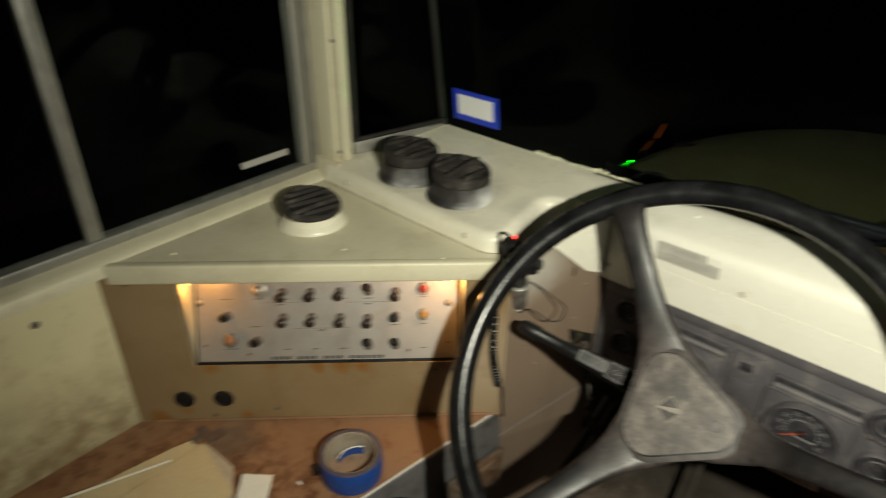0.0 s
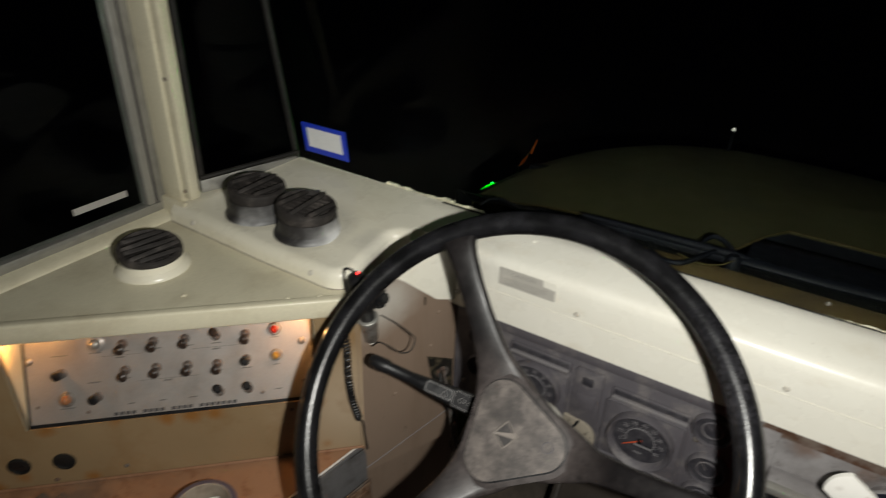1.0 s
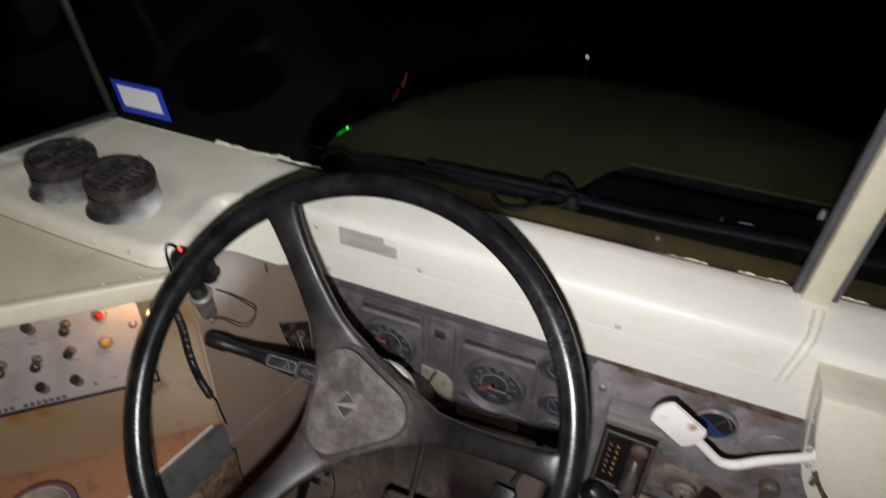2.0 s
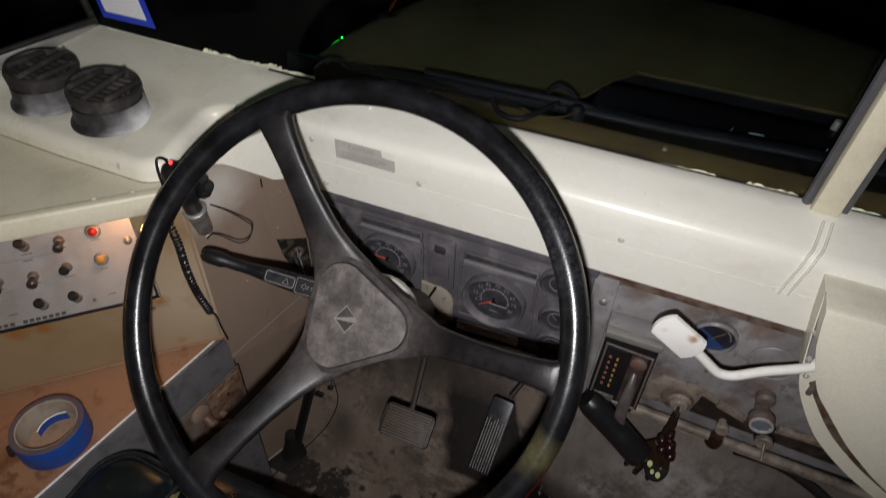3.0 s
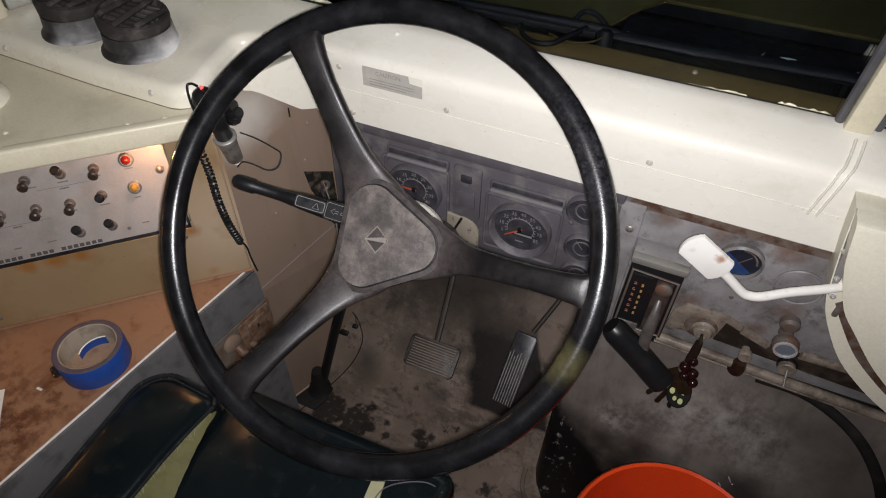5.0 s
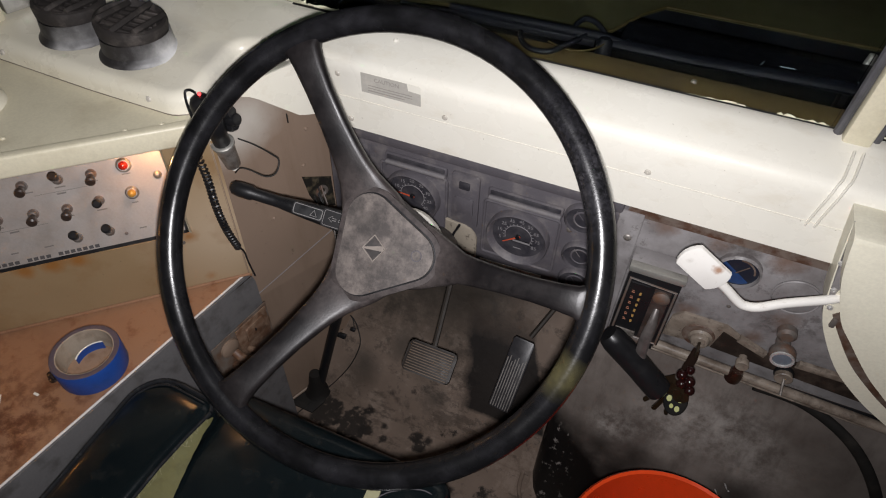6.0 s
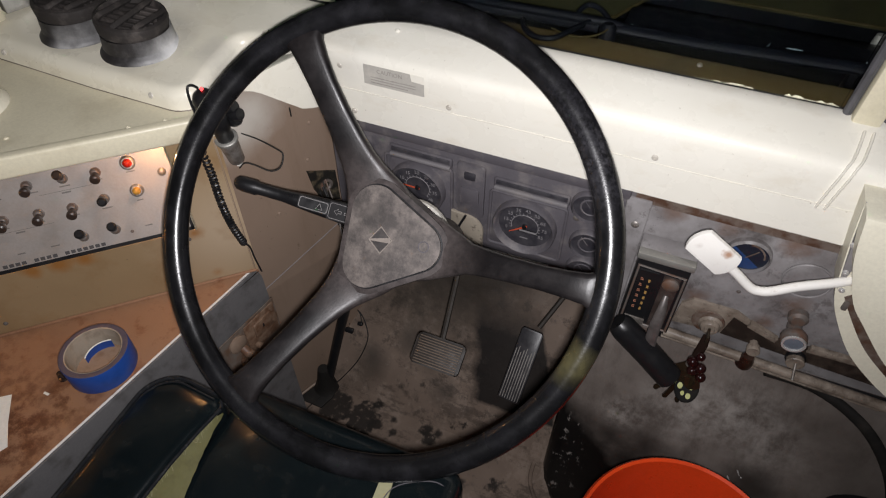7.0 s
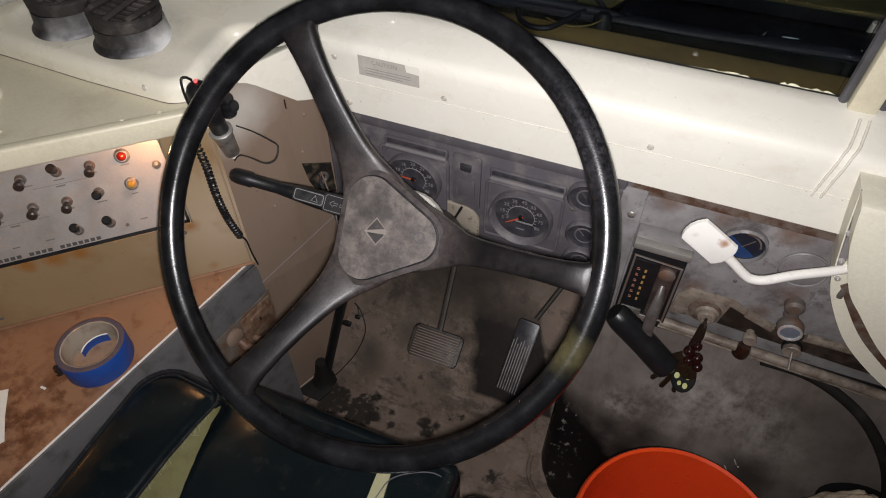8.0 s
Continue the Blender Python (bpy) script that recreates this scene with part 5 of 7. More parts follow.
def small_gauge(x, z, r):
    m = front(x, z)
    g = part("small_gauge", lathe([(r * 1.15, 0.0), (r * 1.15, 0.006), (r * 1.03, 0.010), (r, 0.004)], m, 32, False), CHARCOAL, cluster)
    part("dial", lathe([(r * 1.0, 0.004), (r * 0.7, 0.003), (0, 0.0025)], m, 32, False), DIAL, g)
    part("ring_mark", lathe([(r * 0.62, 0.0048), (r * 0.55, 0.0056), (r * 0.5, 0.0048)], m, 28, False), CHARCOAL, g)
    part("needle", box((-0.0006, 0.0, 0.005), (0.0006, r * 0.7, 0.0056), m @ Matrix.Rotation(radians(40), 4, "Z")), CHARCOAL, g, smooth=0)


for x, z in ((0.420, 0.684), (0.428, 0.610), (0.430, 0.552), (0.045, 0.690), (0.045, 0.625)):
    small_gauge(x, z, 0.025 if x > 0.1 else 0.021)
part("switch_bezel", prism(round_rect(0.220, 0.625, 0.250, 0.660, 0.004), 0.004, 0.008, front(0, 0), 0.0015), CHARCOAL, cluster)
part("switch_bezel", prism(round_rect(0.225, 0.676, 0.243, 0.690, 0.002), 0.004, 0.007, front(0, 0), 0.001), DIAL, cluster)
for x, z in ((0.014, 0.576), (0.252, 0.700), (0.403, 0.655), (0.403, 0.700)):
    screw_head(cluster, (x, GY - 0.001, z), (0, -1, 0), 0.005, CHROME)
COVERPLATE = surface("stained_beige_plate", (0.27, 0.235, 0.185), 0.7, dirt=(0.055, 0.04, 0.03), dirty=0.85, scale=75, lo=0.56, hi=0.66)
kn_plate = part("beige_cover_plate", prism([(-0.030, -0.040), (0.026, -0.040)] + [(-0.004 + 0.030 * math.cos(radians(a)), 0.004 + 0.030 * math.sin(radians(a))) for a in range(0, 100, 11)] + [(-0.030, 0.036)], 0.004, 0.009, front(0.235, 0.570), 0.0015), COVERPLATE, cluster, "stained beige cover plate")
part("slit", box((-0.012, -0.0020, 0.009), (0.022, 0.0020, 0.0110), front(0.2230, 0.584) @ Matrix.Rotation(radians(68), 4, "Z")), BLACK, kn_plate, smooth=0)
tag = part("warning_tag", box((-0.053, -0.0095, 0.004), (0.053, 0.0095, 0.0055), front(0.322, 0.530) @ Matrix.Rotation(radians(2), 4, "Z")), CARD, cluster, "small white warning plate")
part("heading", lettering("PRIOR TO OPERATION:", 0.0078, front(0.318, 0.5335) @ Matrix.Rotation(radians(2), 4, "Z") @ Matrix.Translation((0, 0, 0.0056)), 0.0002), DARKMARK, tag, smooth=0)
for k in range(2):
    part("unreadable_line", box((-0.040, -0.0030 - 0.0038 * k, 0.0055), (0.046 - 0.02 * k, -0.0018 - 0.0038 * k, 0.006), front(0.322, 0.530)), DASHGREY, tag, smooth=0)

# ---- grey lower dash panel to the side of the cluster ----
panel2 = thing("lower_dash_panel", (0.7, 1.012, 0.45), "worn grey steel dash panel with a rusty upper edge", "dash panel")
part("sheet", box((0.470, 0.462, -0.012), (1.30, 0.742, -0.002), front(0, 0), bevel=0.002), DASHGREY, panel2)
part("rusty_edge", box((0.476, 0.716, -0.002), (0.90, 0.7375, 0.0004), front(0, 0)), PIPE, panel2, "rust-brown top edge")
part("side_plate", box((0.466, 0.455, -0.002), (0.500, 0.722, 0.004), front(0, 0), bevel=0.002), DASHGREY, panel2)
part("bottom_flange", box((0.50, 0.455, -0.002), (1.30, 0.470, 0.008), front(0, 0), bevel=0.003), DARKSTEEL, panel2)
screw_head(panel2, (0.486, GY - 0.004, 0.676), (0, -1, 0), 0.006, CHROME)
screw_head(panel2, (0.486, GY - 0.004, 0.520), (0, -1, 0), 0.006, DARKSTEEL)
dialg = part("blue_dial_gauge", lathe([(0.030, -0.002), (0.030, 0.006), (0.027, 0.009), (0.026, 0.003)], front(0.640, 0.674), 36, False), DASHGREY, panel2)
part("dial", lathe([(0.0265, 0.003), (0, 0.003)], front(0.640, 0.674), 36, False), surface("black_blue_dial", (0.012, 0.016, 0.026), 0.4, dirt=(0.06, 0.055, 0.05), dirty=0.4, scale=60), dialg, "dark blue dial")
part("blue_sector", prism([(0.024 * math.cos(radians(q)), 0.024 * math.sin(radians(q))) for q in range(150, 325, 8)], 0.003, 0.0034, front(0.640, 0.674)), surface("blue_dial_print", (0.016, 0.05, 0.15), 0.4, dirt=(0.03, 0.03, 0.04), dirty=0.5, scale=70), dialg, "blue lower half", smooth=0)
part("red_arc", prism([(0.022 * math.cos(radians(q)), 0.022 * math.sin(radians(q))) for q in range(0, 100, 8)] + [(0.0195 * math.cos(radians(q)), 0.0195 * math.sin(radians(q))) for q in range(96, -4, -8)], 0.0034, 0.0038, front(0.640, 0.674)), PIPE, dialg, smooth=0)
part("needle", box((-0.0006, -0.004, 0.004), (0.0006, 0.017, 0.005), front(0.640, 0.674) @ Matrix.Rotation(radians(-40), 4, "Z")), PIPE, dialg, smooth=0)
part("blank_rim", lathe([(0.0305, -0.002), (0.0315, 0.0015), (0.0300, 0.003), (0.0285, 0.002)], front(0.722, 0.656), 36, False), DASHGREY, panel2)
part("round_blank", lathe([(0.030, -0.002), (0.030, 0.001), (0.028, 0.0025), (0, 0.0025)], front(0.722, 0.656), 36), DASHGREY, panel2, "round steel blanking plate")
for x, z in ((0.652, 0.598), (0.600, 0.525)):
    screw_head(panel2, (x, GY + 0.002, z), (0, -1, 0), 0.003, DARKSTEEL)
plate = part("switch_strip", prism([(0.582, 0.497), (0.672, 0.505), (0.690, 0.545), (0.664, 0.560), (0.600, 0.560), (0.586, 0.545)], -0.002, 0.003, front(0, 0), 0.002), TAN, panel2, "worn tan plate round the lock")
part("recess", prism([(0.655, 0.505), (0.93, 0.490), (0.93, 0.532), (0.77, 0.528), (0.712, 0.528), (0.662, 0.548)], -0.002, 0.0042, front(0, 0)), surface("grimy_brown_slot", (0.020, 0.014, 0.011), 0.6, dirt=(0.075, 0.055, 0.042), dirty=0.7, scale=36, lo=0.45, hi=0.7, spec=0.2), panel2, "dark open slot behind the rail")
part("recess_lip", prism([(0.684, 0.540), (0.728, 0.524), (0.730, 0.533), (0.686, 0.551)], 0.0, 0.009, front(0, 0), 0.002), TAN, panel2)
part("recess_lip", prism([(0.772, 0.524), (0.90, 0.528), (0.90, 0.538), (0.775, 0.536)], 0.0, 0.008, front(0, 0), 0.002), TAN, panel2)
lock = part("ignition_lock", lathe([(0.018, -0.002), (0.018, 0.006), (0.0145, 0.009), (0.0145, 0.013), (0.0115, 0.017), (0.008, 0.0175), (0.007, 0.015), (0, 0.015)], front(0.636, 0.520), 32), TAN, panel2, "dull worn ignition lock")
part("lock_washer", lathe([(0.0245, 0.003), (0.0235, 0.005), (0.017, 0.0055)], front(0.632, 0.522), 28), PIPE, panel2)
part("rail", sweep([(0.575, GY - 0.020, 0.490), (0.70, GY - 0.020, 0.484), (0.98, GY - 0.020, 0.470)], 0.008, 12), TAN, panel2, "bare worn steel rail")
# Black plate that draws the shade under the rail.
part("rail_shadow_plate", box((0.57, 0.458, 0.002), (0.92, 0.474, 0.010), front(0, 0), bevel=0.003), BLACK, panel2)
part("rail_lip", sweep([(0.575, GY - 0.014, 0.470), (0.70, GY - 0.014, 0.464), (0.90, GY - 0.014, 0.456)], 0.003, 8), TAN, panel2)
BRIGHT = surface("bright_chrome", (0.75, 0.74, 0.72), 0.3, 0.6, dirt=(0.3, 0.28, 0.25), dirty=0.3, scale=80)
INSET = surface("grey_blue_inset", (0.12, 0.14, 0.17), 0.3, dirty=0.1)
for x, z, r, l in ((0.740, 0.566, 0.0172, 0.036), (0.704, 0.508, 0.010, 0.024), (0.764, 0.506, 0.013, 0.020)):
    big = r > 0.015
    k = part("pull_knob", lathe([(r * 0.6, 0.0), (r * 0.6, l * 0.5), (r * 0.95, l * 0.55), (r, l * 0.95), (r * 0.9, l * 1.02), (r * 0.72, l), (0, l * 0.98)], front(x, z), 28), DARKSTEEL if big else TAN, panel2)
    if big:
        part("knob_inset", lathe([(r * 0.70, l * 1.005), (r * 0.4, l * 1.02), (0, l * 1.03)], front(x, z), 28), INSET, k)
        part("knob_ring", lathe([(r * 0.94, l * 0.99), (r * 0.92, l * 1.06), (r * 0.76, l * 1.06), (r * 0.72, l * 1.0)], front(x, z), 28, False), BRIGHT, k, "bright chrome ring")
        part("knob_grip", lathe([(r * 0.98, l * 0.60), (r * 1.04, l * 0.65), (r * 1.04, l * 0.85), (r * 0.98, l * 0.9)], front(x, z), 28, False), DARKSTEEL, k)
part("switch_ring", lathe([(0.0135, 0.004), (0.0145, 0.009), (0.0135, 0.013)], front(0.764, 0.506), 24, False), BLACK, panel2)
part("rubber_drop", lathe([(0.006, -0.022), (0.0125, -0.016), (0.012, 0.0), (0.008, 0.012)], axes((0.702, GY - 0.022, 0.486), (1, 0, 0), (0, 1, 0.2)), 16), surface("dark_red_rubber", (0.020, 0.007, 0.005), 0.3, dirty=0.3), panel2, "dark red rubber boot")
part("knob_collar", lathe([(0.0135, 0.0), (0.0135, 0.010), (0.009, 0.014)], front(0.737, 0.588), 20), DARKSTEEL, panel2)
part("toggle_lever", sweep([(0.765, GY - 0.018, 0.506), (0.768, GY - 0.034, 0.486)], 0.0022, 10), CHROME, panel2)

# keys
SPOT = surface("yellow_green_spot", (0.30, 0.31, 0.06), 0.5, dirty=0.1)
ring = thing("key_bunch", (0.625, 0.978, 0.42), "bunch of keys with dark fobs hanging from the ignition", "keys")
part("inserted_key", box((-0.002, -0.010, 0.0), (0.002, 0.010, 0.020), front(0.636, 0.513, GY - 0.016), bevel=0.001), surface("dark_key_brass", (0.03, 0.021, 0.013), 0.4, 0.3, dirty=0.2), ring)
part("leather_tab", sweep([(0.636, 0.985, 0.513), (0.634, 0.972, 0.505), (0.631, 0.962, 0.486), (0.630, 0.955, 0.476)], [0.005, 0.007, 0.007, 0.005], 8, squash=0.4), surface("brown_leather", (0.012, 0.006, 0.004), 0.85, dirt=(0.035, 0.018, 0.010), dirty=0.3, spec=0.08), ring)
part("split_ring", sweep([(0.632 + 0.012 * math.cos(a), 0.954, 0.474 + 0.012 * math.sin(a)) for a in np.linspace(0, 2 * math.pi, 24, endpoint=False)], 0.0012, 6, True), CHROME, ring)
TODRIVER = Vector((-0.17, -0.60, 0.78)).normalized()
KEYSTEEL = surface("tarnished_key_brass", (0.045, 0.028, 0.016), 0.32, 0.6, dirty=0.3)
for k, (ang, ln) in enumerate(((-126, 0.074), (-116, 0.090), (-104, 0.092), (-92, 0.084), (-78, 0.066))):
    ex = Vector((math.cos(radians(ang)), 0.02 - 0.02 * k, math.sin(radians(ang))))
    km2 = axes((0.632, 0.950 - 0.003 * k, 0.474), ex, (TODRIVER + Vector((0.3 * (k % 3 - 1), 0.25 * (k % 2), 0))).cross(ex))
    part("key", prism([(0.012, -0.011), (0.032, -0.012), (0.040, -0.004), (ln, -0.0035), (ln + 0.003, 0.0), (ln, 0.004), (0.062, 0.003), (0.040, 0.004), (0.032, 0.012), (0.012, 0.011)], -0.0014, 0.0014, km2), KEYSTEEL, ring)
exf = Vector((1, -0.10, 0.15)).normalized()
fm2 = axes((0.634, 0.938, 0.432), exf, TODRIVER.cross(exf))
fob = part("round_fob", prism([(0.0185 * math.cos(a), 0.024 * math.sin(a)) for a in np.linspace(0, 2 * math.pi, 22, endpoint=False)], -0.004, 0.004, fm2, 0.002), surface("matt_black_fob", (0.006, 0.006, 0.006), 0.6, dirty=0.1, spec=0.08), ring)
for dx, dy, rx in ((-0.008, 0.012, 0.0042), (0.006, 0.004, 0.0045), (-0.010, 0.0005, 0.004), (0.005, -0.012, 0.0038), (-0.004, -0.010, 0.003)):
    part("fob_spot", prism([(dx + rx * math.cos(a), dy + 1.25 * rx * math.sin(a)) for a in np.linspace(0, 2 * math.pi, 14, endpoint=False)], 0.004, 0.0046, fm2), SPOT, fob)
BEAD = surface("dark_red_bead", (0.016, 0.004, 0.004), 0.07, dirty=0.1)
for at, r in (((0.626, 0.946, 0.490), 0.0085), ((0.640, 0.944, 0.482), 0.0085), ((0.630, 0.942, 0.473), 0.008), ((0.645, 0.940, 0.466), 0.008), ((0.634, 0.949, 0.503), 0.007)):
    part("glass_bead", lathe([(0.001, -r), (r * 0.6, -r * 0.8), (r * 0.93, -r * 0.4), (r, 0.0), (r * 0.93, r * 0.4), (r * 0.6, r * 0.8), (0, r)], axes(at, (1, 0, 0), (0, 1, 0)), 16), BEAD, ring)

# ---- gear selector box with a black T handle ----
sel = thing("gear_selector", (0.545, 0.98, 0.46), "black gear selector box with orange gear marks and handle", "gear selector")
bmx = front(0, 0.038, 0.966)
part("case", prism([(0.502, 0.474), (0.578, 0.472), (0.577, 0.613), (0.504, 0.622)], -0.042, 0.0, bmx, 0.003), BLACK, sel)
part("top_plate", box((0.501, 0.616, -0.042), (0.580, 0.625, -0.012), bmx, bevel=0.002), DASHGREY, sel)
part("top_lip", box((0.501, 0.614, -0.012), (0.580, 0.626, 0.002), bmx, bevel=0.002), ALU, sel)
part("face_frame", sweep([(x, 0.9655, z + 0.038) for x, z in ((0.506, 0.480), (0.574, 0.478), (0.573, 0.598), (0.508, 0.602))], 0.0022, 8, True, up=(0, 1, 0)), DARKSTEEL, sel)
part("scale_window", box((0.511, 0.492, 0.0), (0.538, 0.594, 0.0015), bmx), BLACK, sel, smooth=0)
AMBER = surface("amber_print", (0.34, 0.20, 0.06), 0.5, dirty=0.1)
PINK = surface("faded_red_print", (0.36, 0.15, 0.09), 0.5, dirty=0.1)
for k in range(6):
    part("gear_mark", box((0.5155, 0.512 + 0.0125 * k, 0.0015), (0.5198, 0.5133 + 0.0125 * k, 0.002), bmx), PINK, sel, "small faded red mark", smooth=0)
    part("gear_mark", box((0.5155, 0.5155 + 0.0125 * k, 0.0015), (0.5190, 0.5164 + 0.0125 * k, 0.002), bmx), PINK, sel, "small faded red mark", smooth=0)
    part("gear_letter_bar", box((0.5265, 0.510 + 0.0125 * k, 0.0015), (0.5296, 0.5156 + 0.0125 * k, 0.002), bmx), AMBER, sel, "unreadable amber mark", smooth=0)
part("scale_foot", box((0.510, 0.478, 0.0), (0.540, 0.491, 0.003), bmx, bevel=0.001), CHROME, sel)
part("slot", box((0.545, 0.482, 0.0), (0.568, 0.594, 0.001), bmx), surface("oily_brown_slot", (0.035, 0.025, 0.022), 0.35, dirt=(0.10, 0.08, 0.07), dirty=0.6, scale=40), sel, smooth=0)
part("pivot_boss", lathe([(0.012, 0), (0.012, 0.004), (0.008, 0.007), (0, 0.008)], front(0.557, 0.618, 0.966), 20), DARKSTEEL, sel)
arm = part("lever_arm", sweep([(0.557, 0.966, 0.592), (0.557, 0.950, 0.575), (0.556, 0.944, 0.550), (0.557, 0.940, 0.520), (0.560, 0.938, 0.490)], [0.004, 0.0070, 0.0085, 0.0085, 0.0085], 12, squash=0.55), surface("worn_grey_lever_steel", (0.115, 0.10, 0.095), 0.4, 0.3, dirt=(0.03, 0.025, 0.022), dirty=0.7, scale=40), sel, "worn steel lever")
gx = smooth_path([(0.503, 0.945, 0.529), (0.530, 0.942, 0.508), (0.560, 0.938, 0.486), (0.588, 0.933, 0.465), (0.607, 0.930, 0.451)], 4)
part("handle_grip", sweep(gx, [0.0155, 0.0190] + [0.0208] * (len(gx) - 4) + [0.0200, 0.015], 18), BLACK, sel, "black plastic grip")

# ---- white lever with a flat taped paddle ----
lev = thing("white_lever", (0.66, 0.94, 0.70), "white painted bent lever with a flat taped paddle", "lever")
lp = [(0.604, 0.925, 0.723), (0.619, 0.928, 0.711), (0.641, 0.930, 0.692), (0.652, 0.931, 0.688), (0.667, 0.934, 0.690), (0.695, 0.945, 0.700), (0.735, 0.958, 0.712), (0.752, 0.966, 0.717)]
part("rod", sweep(smooth_path(lp, 4), 0.0062, 12), LEVER, lev)
pmx = axes((0.5845, 0.922, 0.739), (0.82, 0.02, -0.56), (0.50, 0.1, 0.85)) @ Matrix.Diagonal((0.95, 0.90, 1, 1))
part("paddle", prism([(-0.0285, -0.0218), (0.0275, -0.0218), (0.0310, -0.0165), (0.0338, -0.009), (0.0350, 0.0), (0.0338, 0.009), (0.0310, 0.0165), (0.0275, 0.0218), (-0.0285, 0.0218), (-0.0320, 0.0165), (-0.0347, 0.009), (-0.0360, 0.0), (-0.0347, -0.009), (-0.0320, -0.0165)], -0.003, 0.004, pmx, 0.0012), LEVER, lev)

# ---- cream heater housing ----
heat = thing("heater_housing", (0.95, 0.97, 0.50), "cream painted steel heater housing with a bolted flange", "heater")


def eased(corners, steps=4):
    """A smooth flat curve through corners."""
    return [(p.x, p.y) for p in smooth_path([(x, z, 0) for x, z in corners], steps)]


FLANGE = eased([(0.714, 0.834), (0.7245, 0.772), (0.737, 0.712), (0.7435, 0.686), (0.760, 0.650), (0.796, 0.595), (0.835, 0.556), (0.884, 0.520), (0.95, 0.488), (1.10, 0.46)])
BODY = eased([(0.7145, 0.834), (0.7235, 0.790), (0.7335, 0.757), (0.756, 0.706), (0.783, 0.672), (0.817, 0.632), (0.845, 0.605), (0.89, 0.568), (0.955, 0.532), (1.10, 0.50)])
part("flange", prism(FLANGE + [(1.30, 0.44), (1.30, 0.834)], 0.0, 0.044, front(0, 0, 1.008), 0.002), HEATCREAM, heat)
part("body", prism(BODY + [(1.29, 0.48), (1.29, 0.833)], 0.02, 0.072, front(0, 0, 1.008), 0.007), HEATCREAM, heat)
half = [(b[0] + (f[0] - b[0]) * 0.50, b[1] + (f[1] - b[1]) * 0.50) for b, f in zip(BODY, FLANGE)]
part("flange_gap", prism(BODY[13:] + half[:12:-1], 0.0435, 0.0455, front(0, 0, 1.008)), PIPE, heat, "brown rust line along the flange", smooth=0)
# Grey strip between the upper flange edge and the body.
part("grey_strip", prism(BODY[:11] + [(x + 0.0015, z) for x, z in FLANGE[10::-1]], 0.0435, 0.0452, front(0, 0, 1.008)), DASHGREY, heat, "grey strip along the upper flange", smooth=0)
part("gap_bracket", box((0.757, 0.668, 0.044), (0.764, 0.684, 0.050), front(0, 0, 1.008), bevel=0.002), DARKSTEEL, heat)
for x, z in ((0.7285, 0.772), (0.7385, 0.728), (0.747, 0.698)):
    screw_head(heat, (x, 0.9625, z), (0, -1, 0), 0.0038, BRIGHT)

# ---- steering wheel ----
WC, WN = Vector((0.208, 0.749, 0.774)), Vector((0.032, -0.724, 0.689)).normalized()
wm = axes(WC, Vector((1, 0, 0)) - WN * WN.x, WN.cross(Vector((1, 0, 0)) - WN * WN.x))
wheel = thing("steering_wheel", WC, "large black three-spoke steering wheel with a worn grey hub", "steering wheel")
N = 96
part("rim", sweep([wm @ Vector((0.2695 * math.cos(a), 0.2695 * math.sin(a), 0)) for a in np.linspace(0, 2 * math.pi, N, endpoint=False)], 0.0158, 18, True, up=WN), RIMBLACK, wheel)


def spoke(angle, slim=1.0):
    d, s = Vector((math.cos(radians(angle)), math.sin(radians(angle)), 0)), Vector((-math.sin(radians(angle)), math.cos(radians(angle)), 0))
    bm = bmesh.new()
    rings = []
    for r, h, w, t in ((0.030, -0.067, 0.048, 0.0150), (0.060, -0.0635, 0.0395, 0.0140), (0.078, -0.0590, 0.0315, 0.0128), (0.092, -0.0530, 0.0262, 0.0118), (0.108, -0.0455, 0.0222, 0.0112), (0.128, -0.037, 0.0196, 0.0106), (0.16, -0.025, 0.0172, 0.010),
                       (0.20, -0.012, 0.0166, 0.010), (0.230, -0.004, 0.0182, 0.0105), (0.249, -0.001, 0.0205, 0.012), (0.258, 0.0, 0.0255, 0.0105), (0.266, 0.0, 0.036, 0.0075)):
        w *= slim if r > 0.1 else 1.0
        ring = []
        for k in range(16):
            a = 2 * math.pi * k / 16
            ca, sa = math.cos(a), math.sin(a)
            ring.append(bm.verts.new(wm @ (d * r + s * (w * abs(ca) ** 0.5 * (1 if ca > 0 else -1)) + Vector((0, 0, h + t * abs(sa) ** 0.5 * (1 if sa > 0 else -1))))))
        rings.append(ring)
    for a, b in zip(rings, rings[1:]):
        for k in range(16):
            bm.faces.new((a[k], a[(k + 1) % 16], b[(k + 1) % 16], b[k]))
    bm.faces.new(rings[0]), bm.faces.new(rings[-1])
    return bm


for angle in (126, 4, -117):
    part("spoke", spoke(angle, 0.86 if angle == 4 else 1.0), SPOKEBLACK, wheel, smooth=70)


def tri_outline(big, r):
    """A triangle with rounded corners towards the spokes."""
    out = []
    for a in (4, 126, 243):
        cx, cy = big * math.cos(radians(a)), big * math.sin(radians(a))
        out += [(cx + r * math.cos(radians(a + q)), cy + r * math.sin(radians(a + q))) for q in np.linspace(-60, 60, 17)]
    return out


